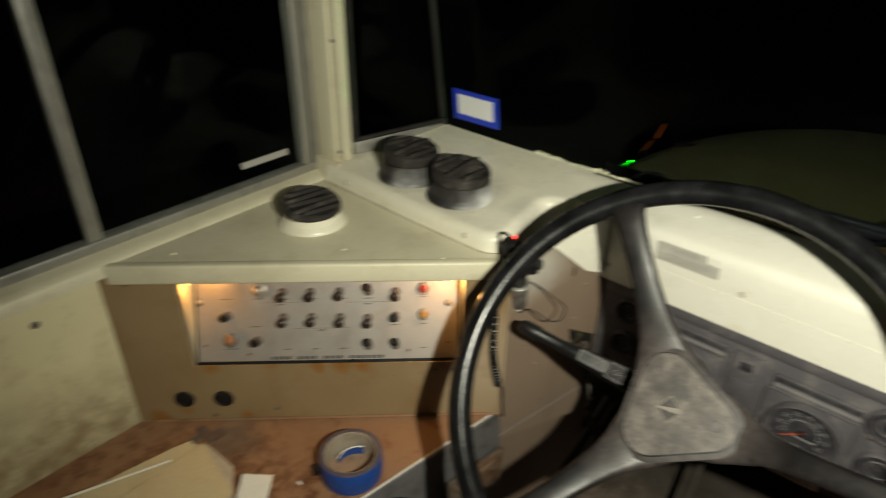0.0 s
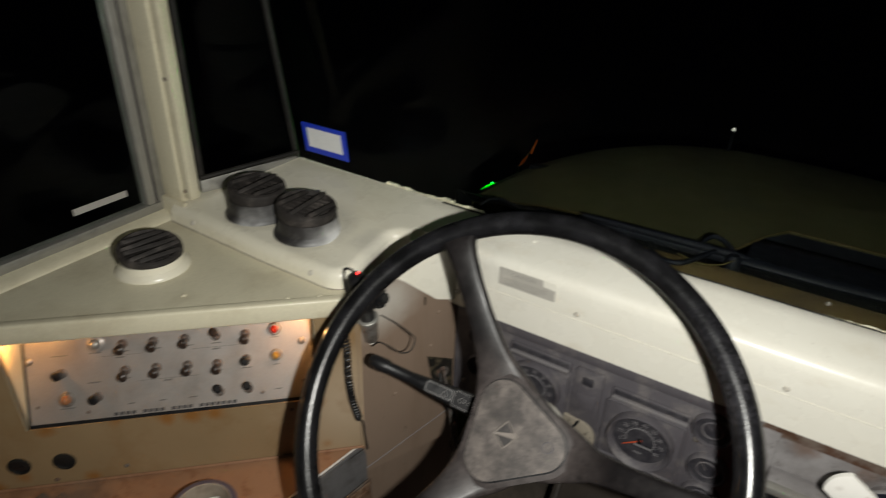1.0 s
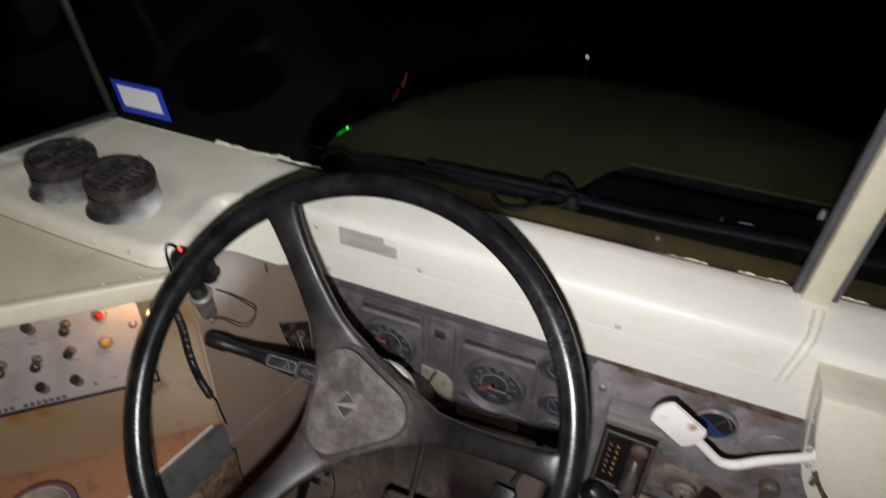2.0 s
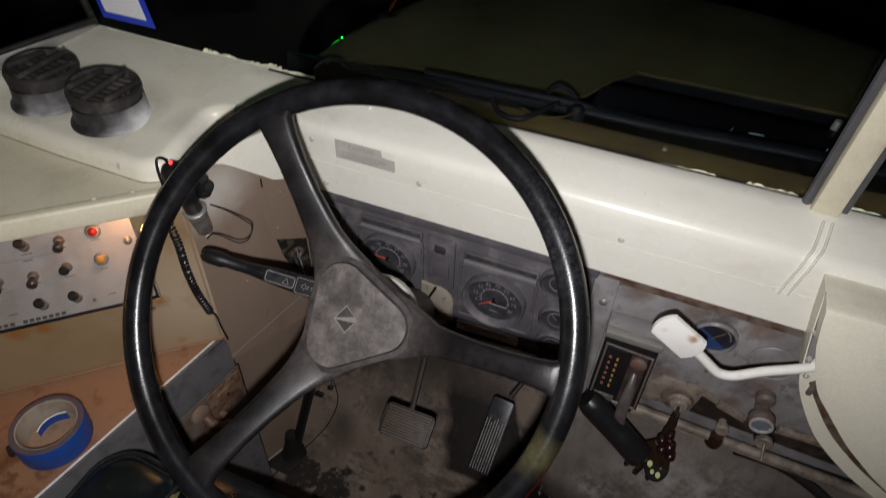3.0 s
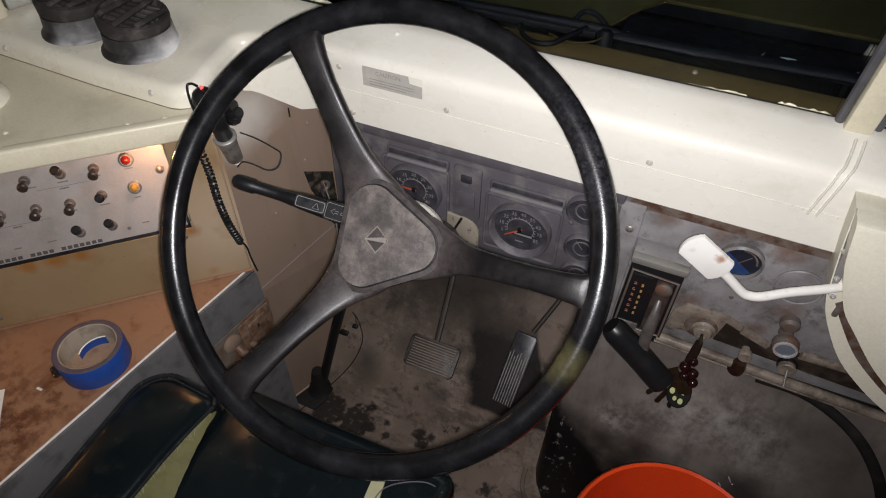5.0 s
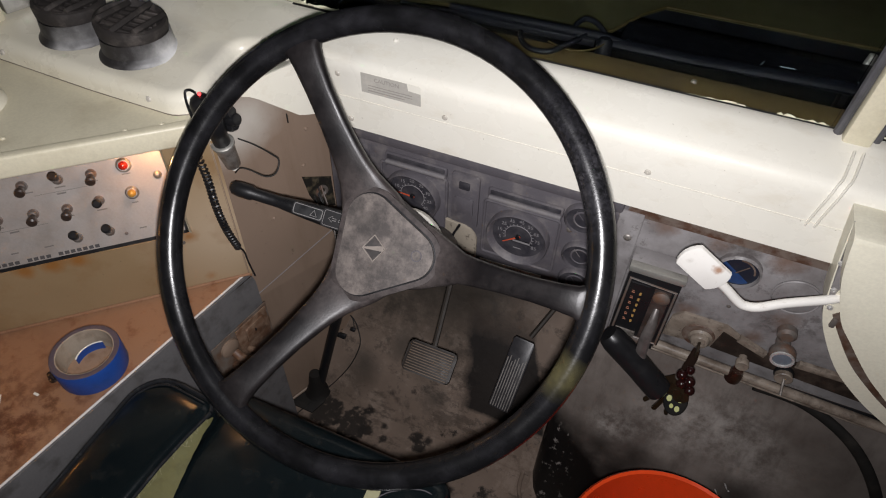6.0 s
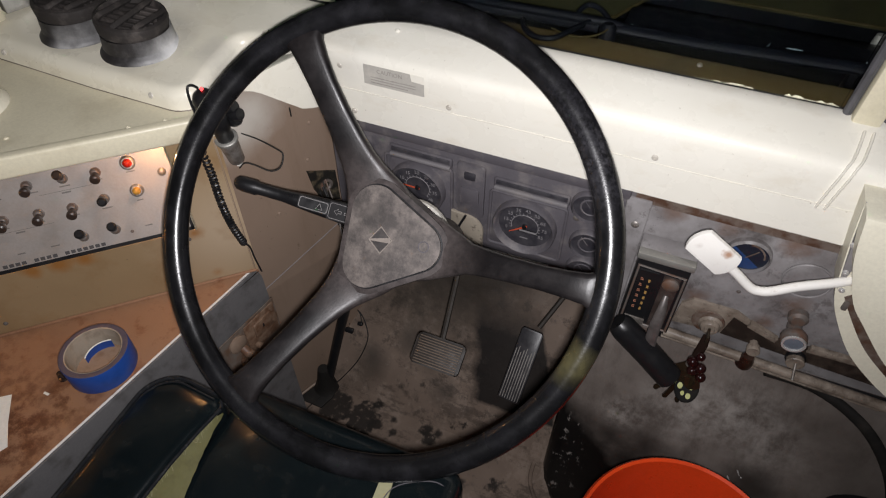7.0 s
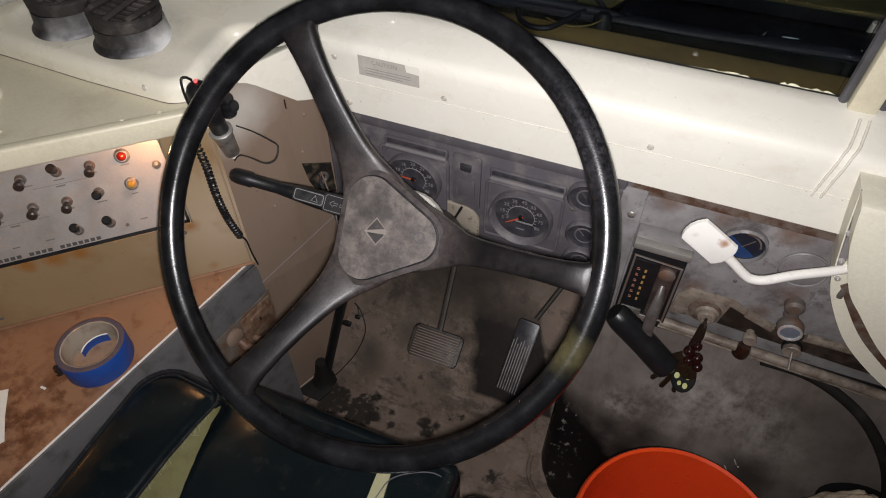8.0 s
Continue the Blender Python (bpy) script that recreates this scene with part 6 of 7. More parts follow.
part("hub_shell", prism(tri_outline(0.040, 0.0392), -0.085, -0.0470, wm, 0.006), SPOKEBLACK, wheel, smooth=70)
part("hub_groove", prism(tri_outline(0.040, 0.0326), -0.056, -0.0467, wm), BLACK, wheel)
pad = part("horn_pad", prism(tri_outline(0.040, 0.0306), -0.056, -0.0420, wm, 0.003), PAD, wheel, "worn mottled grey horn pad")
EMBLEMGREY = surface("rubbed_dark_emblem", (0.030, 0.026, 0.025), 0.5, dirt=(0.085, 0.072, 0.066), dirty=0.7, scale=90)
PALEPAD = surface("worn_pale_emblem", (0.20, 0.172, 0.150), 0.5, dirt=(0.06, 0.05, 0.045), dirty=0.4, scale=80)
em2 = wm @ Matrix.Translation((-0.006, -0.002, -0.0410)) @ Matrix.Rotation(radians(12), 4, "Z")
part("emblem", prism([(-0.015, 0), (0, -0.0165), (0.015, 0), (0, 0.0165)], -0.001, 0.0006, em2), EMBLEMGREY, pad, "small diamond emblem")
part("emblem_ridge", sweep([em2 @ Vector(p) for p in ((-0.015, 0, 0.0008), (0, -0.0165, 0.0008), (0.015, 0, 0.0008), (0, 0.0165, 0.0008))], 0.0013, 6, True), PALEPAD, pad)
part("emblem_ridge", prism([(-0.014, 0.001), (-0.014, -0.001), (0.013, -0.0036), (0.013, 0.0036)], 0, 0.0016, em2), PALEPAD, pad)
part("round_mark", sweep([wm @ Vector((0.049 + 0.0065 * math.cos(a), 0.005 + 0.0065 * math.sin(a), -0.0413)) for a in np.linspace(0, 2 * math.pi, 20, endpoint=False)], 0.0007, 6, True), CHARCOAL, pad)

# ---- steering column and stalk ----
col = thing("steering_column", WC - WN * 0.5, "dark steering column with a turn signal stalk", "steering column")
part("jacket", lathe([(0.036, -0.50), (0.036, -0.20), (0.044, -0.18), (0.047, -0.10), (0.047, -0.092), (0.030, -0.088)], wm, 32), CHARCOAL, col)
part("collar", lathe([(0.050, -0.165), (0.056, -0.155), (0.0575, -0.145), (0.055, -0.138), (0.045, -0.134)], wm, 32), LABEL, col, "pale bare collar under the hub")
tip, root = Vector((-0.043, 0.812, 0.730)), Vector((0.150, 0.846, 0.695))
sd = (root - tip).normalized()
sp = [tip + sd * k for k in (0.0, 0.004, 0.012, 0.030, 0.034, 0.07, 0.11, 0.15, 0.19)]
stalk = part("turn_signal_stalk", sweep(sp, [0.006, 0.0095, 0.0108, 0.0108, 0.0088, 0.0088, 0.0125, 0.0150, 0.0165], 14), BLACK, col, "black tapered stalk")
stm = axes(tip + sd * 0.120 + Vector((0, -0.0092, 0.0098)), sd, Vector((0, 0.69, 0.72)))
part("print_field", prism(round_rect(-0.022, -0.0085, 0.022, 0.0085, 0.003), -0.004, 0.0035, stm), BLACK, stalk)
STALKGREY = surface("dark_stalk_plate", (0.014, 0.0135, 0.0145), 0.5, dirt=(0.035, 0.032, 0.032), dirty=0.4, scale=60, spec=0.12)
STALKPRINT = surface("worn_stalk_print", (0.20, 0.19, 0.185), 0.6, dirt=(0.03, 0.03, 0.03), dirty=0.4, scale=90)
part("print_border", sweep([stm @ Vector((x, y, 0.0036)) for x, y in round_rect(-0.020, -0.007, 0.020, 0.007, 0.003, 3)], 0.0006, 6, True), STALKPRINT, stalk)
part("hazard_mark", sweep([stm @ Vector(p) for p in ((0.004, -0.004, 0.0037), (0.013, -0.004, 0.0037), (0.0085, 0.004, 0.0037))], 0.0009, 5, True), STALKPRINT, stalk)
st2 = axes(tip + sd * 0.163 + Vector((0, -0.0100, 0.0105)), sd, Vector((0, 0.69, 0.72)))
part("arrow_plate", prism(round_rect(-0.0215, -0.0125, 0.020, 0.0125, 0.003), -0.006, 0.0045, st2), STALKGREY, stalk)
for sgn in (-1, 1):
    part("arrow", sweep([st2 @ Vector((sgn * x, y, 0.0047)) for x, y in ((0.002, -0.0015), (0.007, -0.0015), (0.007, -0.0042), (0.0125, 0.0), (0.007, 0.0042), (0.007, 0.0015), (0.002, 0.0015))], 0.0005, 5, True), STALKPRINT, stalk)
part("print_border", sweep([st2 @ Vector((x, y, 0.0046)) for x, y in round_rect(-0.0195, -0.0105, 0.018, 0.0105, 0.003, 3)], 0.0004, 5, True), STALKPRINT, stalk)

# ---- pedals and the floor ----
ARMBROWN = surface("grimy_brown_arm", (0.022, 0.017, 0.013), 0.65, dirt=(0.05, 0.040, 0.030), dirty=0.5, scale=40)
PEDALTAN = surface("dusty_pedal_rib", (0.135, 0.098, 0.070), 0.6, dirt=(0.04, 0.030, 0.023), dirty=0.7, scale=50)
brake = thing("brake_pedal", (0.228, 0.905, 0.33), "ribbed rubber brake pedal on a bare steel arm", "pedal")
bpm = axes((0.2235, 0.899, 0.342), (1, 0.0, 0.0), (0.0, 0.85, 0.53))
part("pad", prism(round_rect(-0.047, -0.029, 0.047, 0.029, 0.008), -0.008, 0.0, bpm, 0.002), surface("brown_pedal_rubber", (0.020, 0.015, 0.012), 0.6, dirt=(0.045, 0.035, 0.027), dirty=0.6, scale=40), brake)
for k in range(11):
    part("rib", box((-0.0415, -0.0258 + 0.0048 * k, 0.0), (0.0415, -0.0237 + 0.0048 * k, 0.0034), bpm, bevel=0.0005, seg=1), PEDALTAN, brake)
part("arm", sweep(smooth_path([(0.222, 0.925, 0.350), (0.215, 0.99, 0.40), (0.212, 1.06, 0.50), (0.21, 1.10, 0.62)], 4), 0.0052, 8), ARMBROWN, brake)
acc = thing("accelerator_pedal", (0.365, 1.0, 0.19), "long ribbed rubber accelerator pedal", "pedal")
apm = axes((0.3575, 0.996, 0.250), (0.945, -0.09, 0.0), (0.35, 0.62, 0.72))
part("pad", prism([(-0.0215, -0.077), (0.0225, -0.077), (0.0225, 0.068), (0.019, 0.073), (-0.018, 0.073), (-0.0215, 0.068)], -0.006, 0.0, apm, 0.002), surface("worn_grey_pedal_rubber", (0.022, 0.021, 0.024), 0.4, dirt=(0.075, 0.068, 0.07), dirty=0.6, scale=35), acc)
for k in range(8):
    part("rib", box((-0.0185 + 0.0052 * k, -0.074, 0.0), (-0.0165 + 0.0052 * k, 0.030 + 0.006 * math.sin(k * 2.1), 0.0028), apm, bevel=0.0007, seg=1), PEDAL, acc)
part("hinge_rod", sweep([(0.372, 1.055, 0.305), (0.40, 1.10, 0.36), (0.42, 1.16, 0.45)], 0.005, 8), ARMBROWN, acc)
boot = thing("column_boot", (-0.02, 0.90, 0.0), "dark rubber boot with a black rod through the floor", "boot")
part("boot_flange", prism([(-0.115, 0.871), (-0.056, 0.870), (-0.044, 0.905), (-0.052, 0.940), (-0.092, 0.946), (-0.132, 0.940)], 0.001, 0.005, None, 0.002), RUBBER, boot)
part("boot_cone", lathe([(0.030, 0.004), (0.026, 0.010), (0.021, 0.022), (0.017, 0.044), (0.014, 0.065), (0.012, 0.075)], Matrix.Translation((-0.072, 0.925, 0.002)), 20), RUBBER, boot)
part("rod", sweep([(-0.066, 0.930, 0.03), (-0.030, 0.955, 0.20), (0.020, 0.975, 0.40), (0.05, 0.985, 0.52)], 0.0105, 12), BLACK, boot)
single("floor_wire", sweep(smooth_path([(-0.100, 0.812, 0.003), (-0.066, 0.905, 0.007), (-0.038, 0.950, 0.030), (-0.011, 0.983, 0.072), (-0.002, 1.016, 0.112), (-0.015, 1.036, 0.136), (-0.035, 1.050, 0.153), (-0.065, 1.058, 0.162)], 6), 0.0014, 6), RUBBER, (0, 0.95, 0), "thin dark wire along the floor", "wire")
apm2 = axes((-0.1395, 0.418, 0.0), (0.154, 0.988, 0), (0, 0, 1))
RUSTCAST = rusty("rusty_cast_iron", (0.19, 0.125, 0.085), (0.09, 0.036, 0.016), 0.8, 0.5, 0.40, 0.6, 60)
RUSTPLATE = rusty("rust_streaked_plate", (0.15, 0.125, 0.105), (0.11, 0.05, 0.022), 0.8, 0.5, 0.42, 0.62, 35)
brk = thing("rusty_side_bracket", apm2 @ Vector((0.38, 0.34, 0)), "rust-stained plate with a raised panel at the apron end", "bracket")
part("backing", box((0.300, 0.325, 0.0), (0.428, 0.428, 0.002), apm2), RUSTPLATE, brk)
part("plate", box((0.352, 0.347, 0.002), (0.424, 0.424, 0.005), apm2, bevel=0.002), RUSTCAST, brk)
part("raised_panel", prism(round_rect(0.370, 0.377, 0.414, 0.412, 0.004), 0.005, 0.0085, apm2, 0.002), RUSTCAST, brk)
part("slot_mark", box((0.388, 0.392, 0.0085), (0.391, 0.400, 0.0092), apm2), BLACK, brk, smooth=0)
fit = thing("cast_fitting", apm2 @ Vector((0.34, 0.36, 0)), "rusty cast pipe fitting at the apron end", "pipe fitting")
part("pale_disc", lathe([(0.018, 0.002), (0.018, 0.006), (0.013, 0.009), (0, 0.009)], apm2 @ Matrix.Translation((0.333, 0.402, 0)), 20), BEIGE, fit)
part("elbow", sweep(smooth_path([apm2 @ Vector(p) for p in ((0.338, 0.388, 0.006), (0.339, 0.378, 0.018), (0.346, 0.366, 0.024), (0.352, 0.356, 0.022))], 4), 0.0085, 12), RUSTCAST, fit)
part("union_nut", lathe([(0.010, 0.0), (0.0145, 0.002), (0.0145, 0.010), (0.010, 0.013), (0.006, 0.013), (0.005, 0.008), (0, 0.008)], apm2 @ Matrix.Translation((0.355, 0.353, 0.022)), 6 * 3), RUSTCAST, fit)
part("lower_lug", lathe([(0.007, 0.0), (0.009, 0.004), (0.009, 0.012), (0.004, 0.016)], apm2 @ Matrix.Translation((0.330, 0.360, 0.008)), 14), RUSTCAST, fit)
part("side_lug", lathe([(0.006, 0.0), (0.0075, 0.004), (0.0075, 0.010), (0.003, 0.013)], apm2 @ Matrix.Translation((0.366, 0.366, 0.008)), 14), RUSTCAST, fit)

single("light_flange", sweep([(-0.118, 0.875, 0.004), (-0.085, 0.945, 0.012), (-0.045, 1.02, 0.098)], 0.003, 8), BEIGE, (-0.05, 0.93, 0.02), "beige flange at the foot of the kick panel", "flange")

conn = thing("floor_connector", (-0.050, 1.035, 0.112), "small black connector with a thin wire end", "connector")
tm = axes((-0.050, 1.0224, 0.1145), (1, 0, 0), (0, 0.646, 0.763))
part("block", box((-0.010, -0.006, 0.0), (0.010, 0.006, 0.010), tm, bevel=0.002), BLACK, conn)
part("block", box((0.016, 0.018, 0.0), (0.028, 0.027, 0.009), tm, bevel=0.002), BLACK, conn)
part("wire_stub", sweep(smooth_path([tm @ Vector(p) for p in ((0.024, 0.026, 0.004), (0.016, 0.044, 0.004), (0.002, 0.052, 0.003), (-0.008, 0.040, 0.003), (-0.004, 0.012, 0.004))], 4), 0.0012, 6), RUBBER, conn)

cover = thing("engine_cover", (0.8, 0.98, 0.0), "smooth dirty grey engine cover below the dash", "engine cover")
rows = []
for y, z in ((0.865, 0.0), (0.872, 0.01), (0.880, 0.02), (0.8863, 0.04), (0.8925, 0.06), (0.905, 0.10), (0.93, 0.185), (0.955, 0.27), (0.990, 0.36), (1.015, 0.42), (1.035, 0.455), (1.06, 0.47)):
    g = 0.034 * max(0.0, 1 - z / 0.07) ** 2
    row = [(0.460 + g, y + 0.20, z), (0.454 + g, y + 0.05, z), (0.4555 + g, y + 0.022, z), (0.460 + g, y + 0.008, z), (0.468 + g, y + 0.0015, z), (0.480 + g, y, z)]
    row += [(x, y + 0.004 * math.sin(x * 7), z) for x in (0.56, 0.66, 0.78, 0.9, 1.05, 1.3)]
    rows.append(row)
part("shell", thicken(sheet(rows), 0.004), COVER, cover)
# Flat black disc on the shell paints the dark of a recess.
part("dark_recess_disc", prism([(0.062 * math.cos(a), 0.045 * math.sin(a)) for a in np.linspace(0, 2 * math.pi, 28, endpoint=False)], -0.002, 0.0035, axes((0.968, 0.944, 0.235), (1, 0, 0), (0, 0.28, 0.96))), BLACK, cover, "black disc drawn as a dark arched recess")
# Dark curved band, modelled as a flattened tube.
part("curved_dark_band", sweep(smooth_path([(0.74, 1.000, 0.455), (0.82, 1.004, 0.445), (0.90, 0.990, 0.41), (0.96, 0.968, 0.35), (1.0, 0.955, 0.27), (1.02, 0.94, 0.18)], 6), 0.009, 12, squash=0.6, up=(0, -1, 0.3)), RUBBER, cover)
def shell_y(z):
    """Where the cover's front lies at a height."""
    return float(np.interp(z, (0.0, 0.02, 0.10, 0.27, 0.36, 0.42), (0.865, 0.880, 0.905, 0.955, 0.990, 1.015)))


# Torch glints on wet spots, drawn as slivers of bright metal.
for x, z, dx, dz in ((0.760, 0.226, 0.008, -0.010), (0.768, 0.216, 0.002, -0.003), (0.770, 0.246, 0.008, -0.012), (0.780, 0.233, 0.003, -0.002), (0.792, 0.198, 0.001, 0.002)):
    part("water_glint", sweep([(x + dx * q, shell_y(z + dz * q) - 0.0065, z + dz * q) for q in (0, 0.35, 0.7, 1)], [0.0010, 0.0020, 0.0014, 0.0008], 6), BRIGHT, cover)
single("trim", sweep(smooth_path([(0.432, 0.945, 0.003), (0.432, 0.915, 0.001), (0.437, 0.890, 0.001), (0.452, 0.867, 0.001), (0.476, 0.850, 0.001), (0.53, 0.836, 0.001)], 4), 0.0045, 8), FLOORING, (0.45, 0.88, 0), "raised floor bead round the engine cover", "trim", kind="structure")
screw_head(cover, (0.866, 1.006, 0.418), (0, -0.9, 0.4), 0.006, TAN)

# ---- driver seat ----
seat = thing("driver_seat", (0.13, 0.40, 0.0), "dark green vinyl driver seat with a torn taped seam", "seat")


def cushion(x0, x1, y0, y1, z0, z1, r, crown=0.012, nx=14, ny=14):
    """A padded block: rounded edges and a soft crown."""
    bm = box((x0, y0, z0), (x1, y1, z1), None, r, 5)
    bmesh.ops.subdivide_edges(bm, edges=[e for e in bm.edges if e.calc_length() > 0.06], cuts=5, use_grid_fill=True)
    for v in bm.verts:
        if v.co.z > (z0 + z1) / 2:
            a, b = (v.co.x - x0) / (x1 - x0), (v.co.y - y0) / (y1 - y0)
            v.co.z += crown * 4 * max(a * (1 - a), 0) * 4 * max(b * (1 - b), 0) + 0.003 * noise.noise(v.co * 9)
    return bm


def padded(outline, z0, z1, bevel, crown):
    """A padded block with a sewn rim and a soft, rounded top."""
    bm = bmesh.new()
    cx, cy = sum(p[0] for p in outline) / len(outline), sum(p[1] for p in outline) / len(outline)
    rings = [[bm.verts.new((x, y, z0)) for x, y in outline], [bm.verts.new((x, y, z1 - bevel)) for x, y in outline]]
    for f in (0.985, 0.95, 0.90, 0.82, 0.70, 0.55, 0.38, 0.20):
        rise = bevel * (1 - max(0.0, (f - 0.82) / 0.18) ** 2) - bevel + crown * (1 - f * f)
        rings.append([bm.verts.new((cx + (x - cx) * f, cy + (y - cy) * f, z1 + rise + 0.0008 * noise.noise(Vector((x * 30 * f, y * 14 * f, 2))))) for x, y in outline])
    for a, b in zip(rings, rings[1:]):
        for k in range(len(a)):
            bm.faces.new((a[k], a[(k + 1) % len(a)], b[(k + 1) % len(b)], b[k]))
    bm.faces.new(rings[-1]), bm.faces.new(rings[0])
    return bm


part("side_bolster", padded([(-0.110, 0.05), (-0.012, 0.05), (-0.008, 0.40), (-0.004, 0.51), (0.001, 0.56), (0.008, 0.604), (-0.002, 0.622)] + arc(-0.065, 0.572, 0.054, 85, 180, 9) + [(-0.115, 0.45)], 0.34, 0.484, 0.012, 0.003), VINYL, seat, smooth=60)
part("cushion", cushion(0.000, 0.370, 0.05, 0.668, 0.33, 0.457, 0.026, 0.008), VINYL, seat)
part("side_bolster", cushion(0.375, 0.452, 0.05, 0.640, 0.33, 0.462, 0.035, 0.008), VINYL, seat)
def seam_x(y):
    """The bolster's inner edge."""
    return float(np.interp(y, (0.05, 0.40, 0.51, 0.56, 0.604), (-0.012, -0.008, -0.004, 0.001, 0.008)))


rows = []
for y in np.linspace(0.05, 0.604, 60):
    x0, x1 = seam_x(y) - 0.004, float(np.interp(y, (0.05, 0.30, 0.449, 0.471, 0.525, 0.58, 0.604), (0.080, 0.068, 0.044, 0.038, 0.023, 0.0115, 0.009))) + 0.0016 * noise.noise(Vector((0, y * 70, 4)))
    rows.append([(x0 + (x1 - x0) * v, y, 0.4765 - 0.008 * v - 0.003 * v ** 3 + 0.0012 * noise.noise(Vector((v * 6, y * 60, 1)))) for v in (0, 0.2, 0.4, 0.6, 0.8, 1)])
part("torn_seam_strip", thicken(sheet(rows), 0.003), STRIP, seat, "frayed yellow-green seam filler")
FRINGE = surface("pale_torn_threads", (0.30, 0.29, 0.17), 0.8, dirty=0.2)
random.seed(5)
for k in range(52):
    y = 0.33 + 0.0052 * k + random.uniform(-0.003, 0.003)
    x = seam_x(y) + 0.001 + random.uniform(-0.001, 0.001)
    ln = random.uniform(0.001, 0.006) * random.choice((0.5, 1.0, 1.0, 2.0))
    part("frayed_thread", sweep([(x - 0.002, y, 0.4795), (x + ln * 0.5, y + random.uniform(-0.003, 0.002), 0.4785), (x + ln, y + random.uniform(-0.007, 0.003), 0.4762)], 0.00025, 3), FRINGE, seat)
part("torn_patch", prism([(0.268, 0.560), (0.288, 0.570), (0.280, 0.622), (0.264, 0.608)], 0.44, 0.4645), FRINGE, seat, smooth=0)
part("piping", sweep([(-0.106, 0.06, 0.482), (-0.112, 0.45, 0.482), (-0.116, 0.560, 0.482)] + [(x, y, 0.482) for x, y in arc(-0.065, 0.572, 0.0515, 175, 85, 9)] + [(-0.002, 0.620, 0.481), (0.007, 0.606, 0.478)], 0.0032, 8), PIPING, seat)
part("piping", sweep([(-0.100, 0.06, 0.4835), (-0.106, 0.45, 0.4835), (-0.109, 0.560, 0.4835)] + [(x, y, 0.4835) for x, y in arc(-0.065, 0.572, 0.044, 175, 85, 9)] + [(-0.008, 0.612, 0.4835)], 0.0016, 6), PIPING, seat)
part("stitched_seam", sweep([(seam_x(y) - 0.001, y, 0.4785) for y in (0.06, 0.40, 0.51, 0.56, 0.58, 0.604)], 0.0028, 8), PIPING, seat)
part("stitched_seam", sweep(smooth_path([(0.268, 0.50, 0.4665), (0.279, 0.575, 0.466), (0.286, 0.602, 0.465), (0.309, 0.622, 0.4625), (0.336, 0.634, 0.459), (0.358, 0.632, 0.452)], 4), 0.0009, 6), CHARCOAL, seat, "pale stitched seam")
part("seat_base", box((-0.06, 0.08, 0.04), (0.38, 0.56, 0.345), None, 0.02), RUBBER, seat)
part("pedestal_foot", box((-0.04, 0.12, 0.0), (0.32, 0.52, 0.045), None, 0.005), DARKSTEEL, seat)

# ---- bucket and cloth ----
bk = thing("bucket", (0.680, 0.699, 0.0), "bright orange-red plastic bucket on the floor", "bucket")
bmt = Matrix.Translation((0.680, 0.699, 0.0))
part("shell", lathe([(0.128, 0.0), (0.130, 0.002), (0.146, 0.33), (0.153, 0.332), (0.154, 0.366), (0.150, 0.372), (0.146, 0.368), (0.144, 0.33), (0.127, 0.006), (0, 0.006)], bmt, 56), BUCKET, bk)
part("rim_rib", lathe([(0.1475, 0.300), (0.1525, 0.301), (0.1525, 0.306), (0.1475, 0.307)], bmt, 56, False), BUCKET, bk)
bm = bmesh.new()
bmesh.ops.create_icosphere(bm, subdivisions=5, radius=1.0)
for v in bm.verts:
    k = 1 + 0.14 * noise.noise(v.co * 2.3) + 0.07 * noise.noise(v.co * 6) + 0.05 * abs(noise.noise(v.co * 11))
    v.co = Vector((0.930 + 0.085 * v.co.x * k, 0.862 + 0.046 * v.co.y * k, max(0.0, 0.185 + 0.205 * v.co.z * k)))
single("cloth_sack", bm, CLOTH, (0.930, 0.862, 0.0), "crumpled beige cloth sack standing on the floor", "cloth", smooth=80)

# ---- outside the windshield ----
hood = thing("bus_hood", (0.45, 1.6, 0.4), "dusty yellow rounded bus hood, colour darkened for night, seen through the windshield", "hood")


def hood_rear(x):
    """The rear edge of the hood, cut forward over the vent grille."""
    k = min(1.0, max(0.0, (x - 0.345) / 0.085))
    return Vector((x, 1.246 + 0.004 * x + 0.135 * k * k * (3 - 2 * k), 0.840 + 0.004 * k - 0.034 * min(1.0, max(0.0, (0.14 - x) / 0.26)) ** 1.6))


def hood_nose(q):
    """The rounded edge of the hood: long on the far side, short on the near one."""
    c = math.cos(q)
    return Vector((0.33 + (0.45 if c < 0 else 0.78) * c, 1.30 + 0.10 * max(0.0, c) + (0.60 - 0.05 * max(0.0, c)) * math.sin(q), 0.800))


rows, rear = [], []
for q in np.linspace(math.pi, 0, 61):
    nose = hood_nose(q)
    back = hood_rear(-0.12 + 1.23 * (0.5 - 0.5 * math.cos(math.pi - q)))
    rear.append(back)
    row = []
    for v in np.linspace(0, 1, 16):
        p = back.lerp(nose, v)
        p.z = back.z + (nose.z - back.z) * v ** 2.2 + 0.010 * v * (1 - v)
        row.append(tuple(p))
    out = Vector((nose.x - 0.40, nose.y - 1.25, 0)).normalized()
    for d, h in ((0.010, 0.003), (0.020, 0.009), (0.028, 0.020), (0.033, 0.040), (0.036, 0.10), (0.040, 0.30), (0.05, 0.62)):
        row.append((nose.x + out.x * d, nose.y + out.y * d, nose.z - h))
    rows.append(row)
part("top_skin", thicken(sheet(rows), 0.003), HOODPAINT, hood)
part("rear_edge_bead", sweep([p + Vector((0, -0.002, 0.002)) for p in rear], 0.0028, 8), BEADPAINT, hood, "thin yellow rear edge")
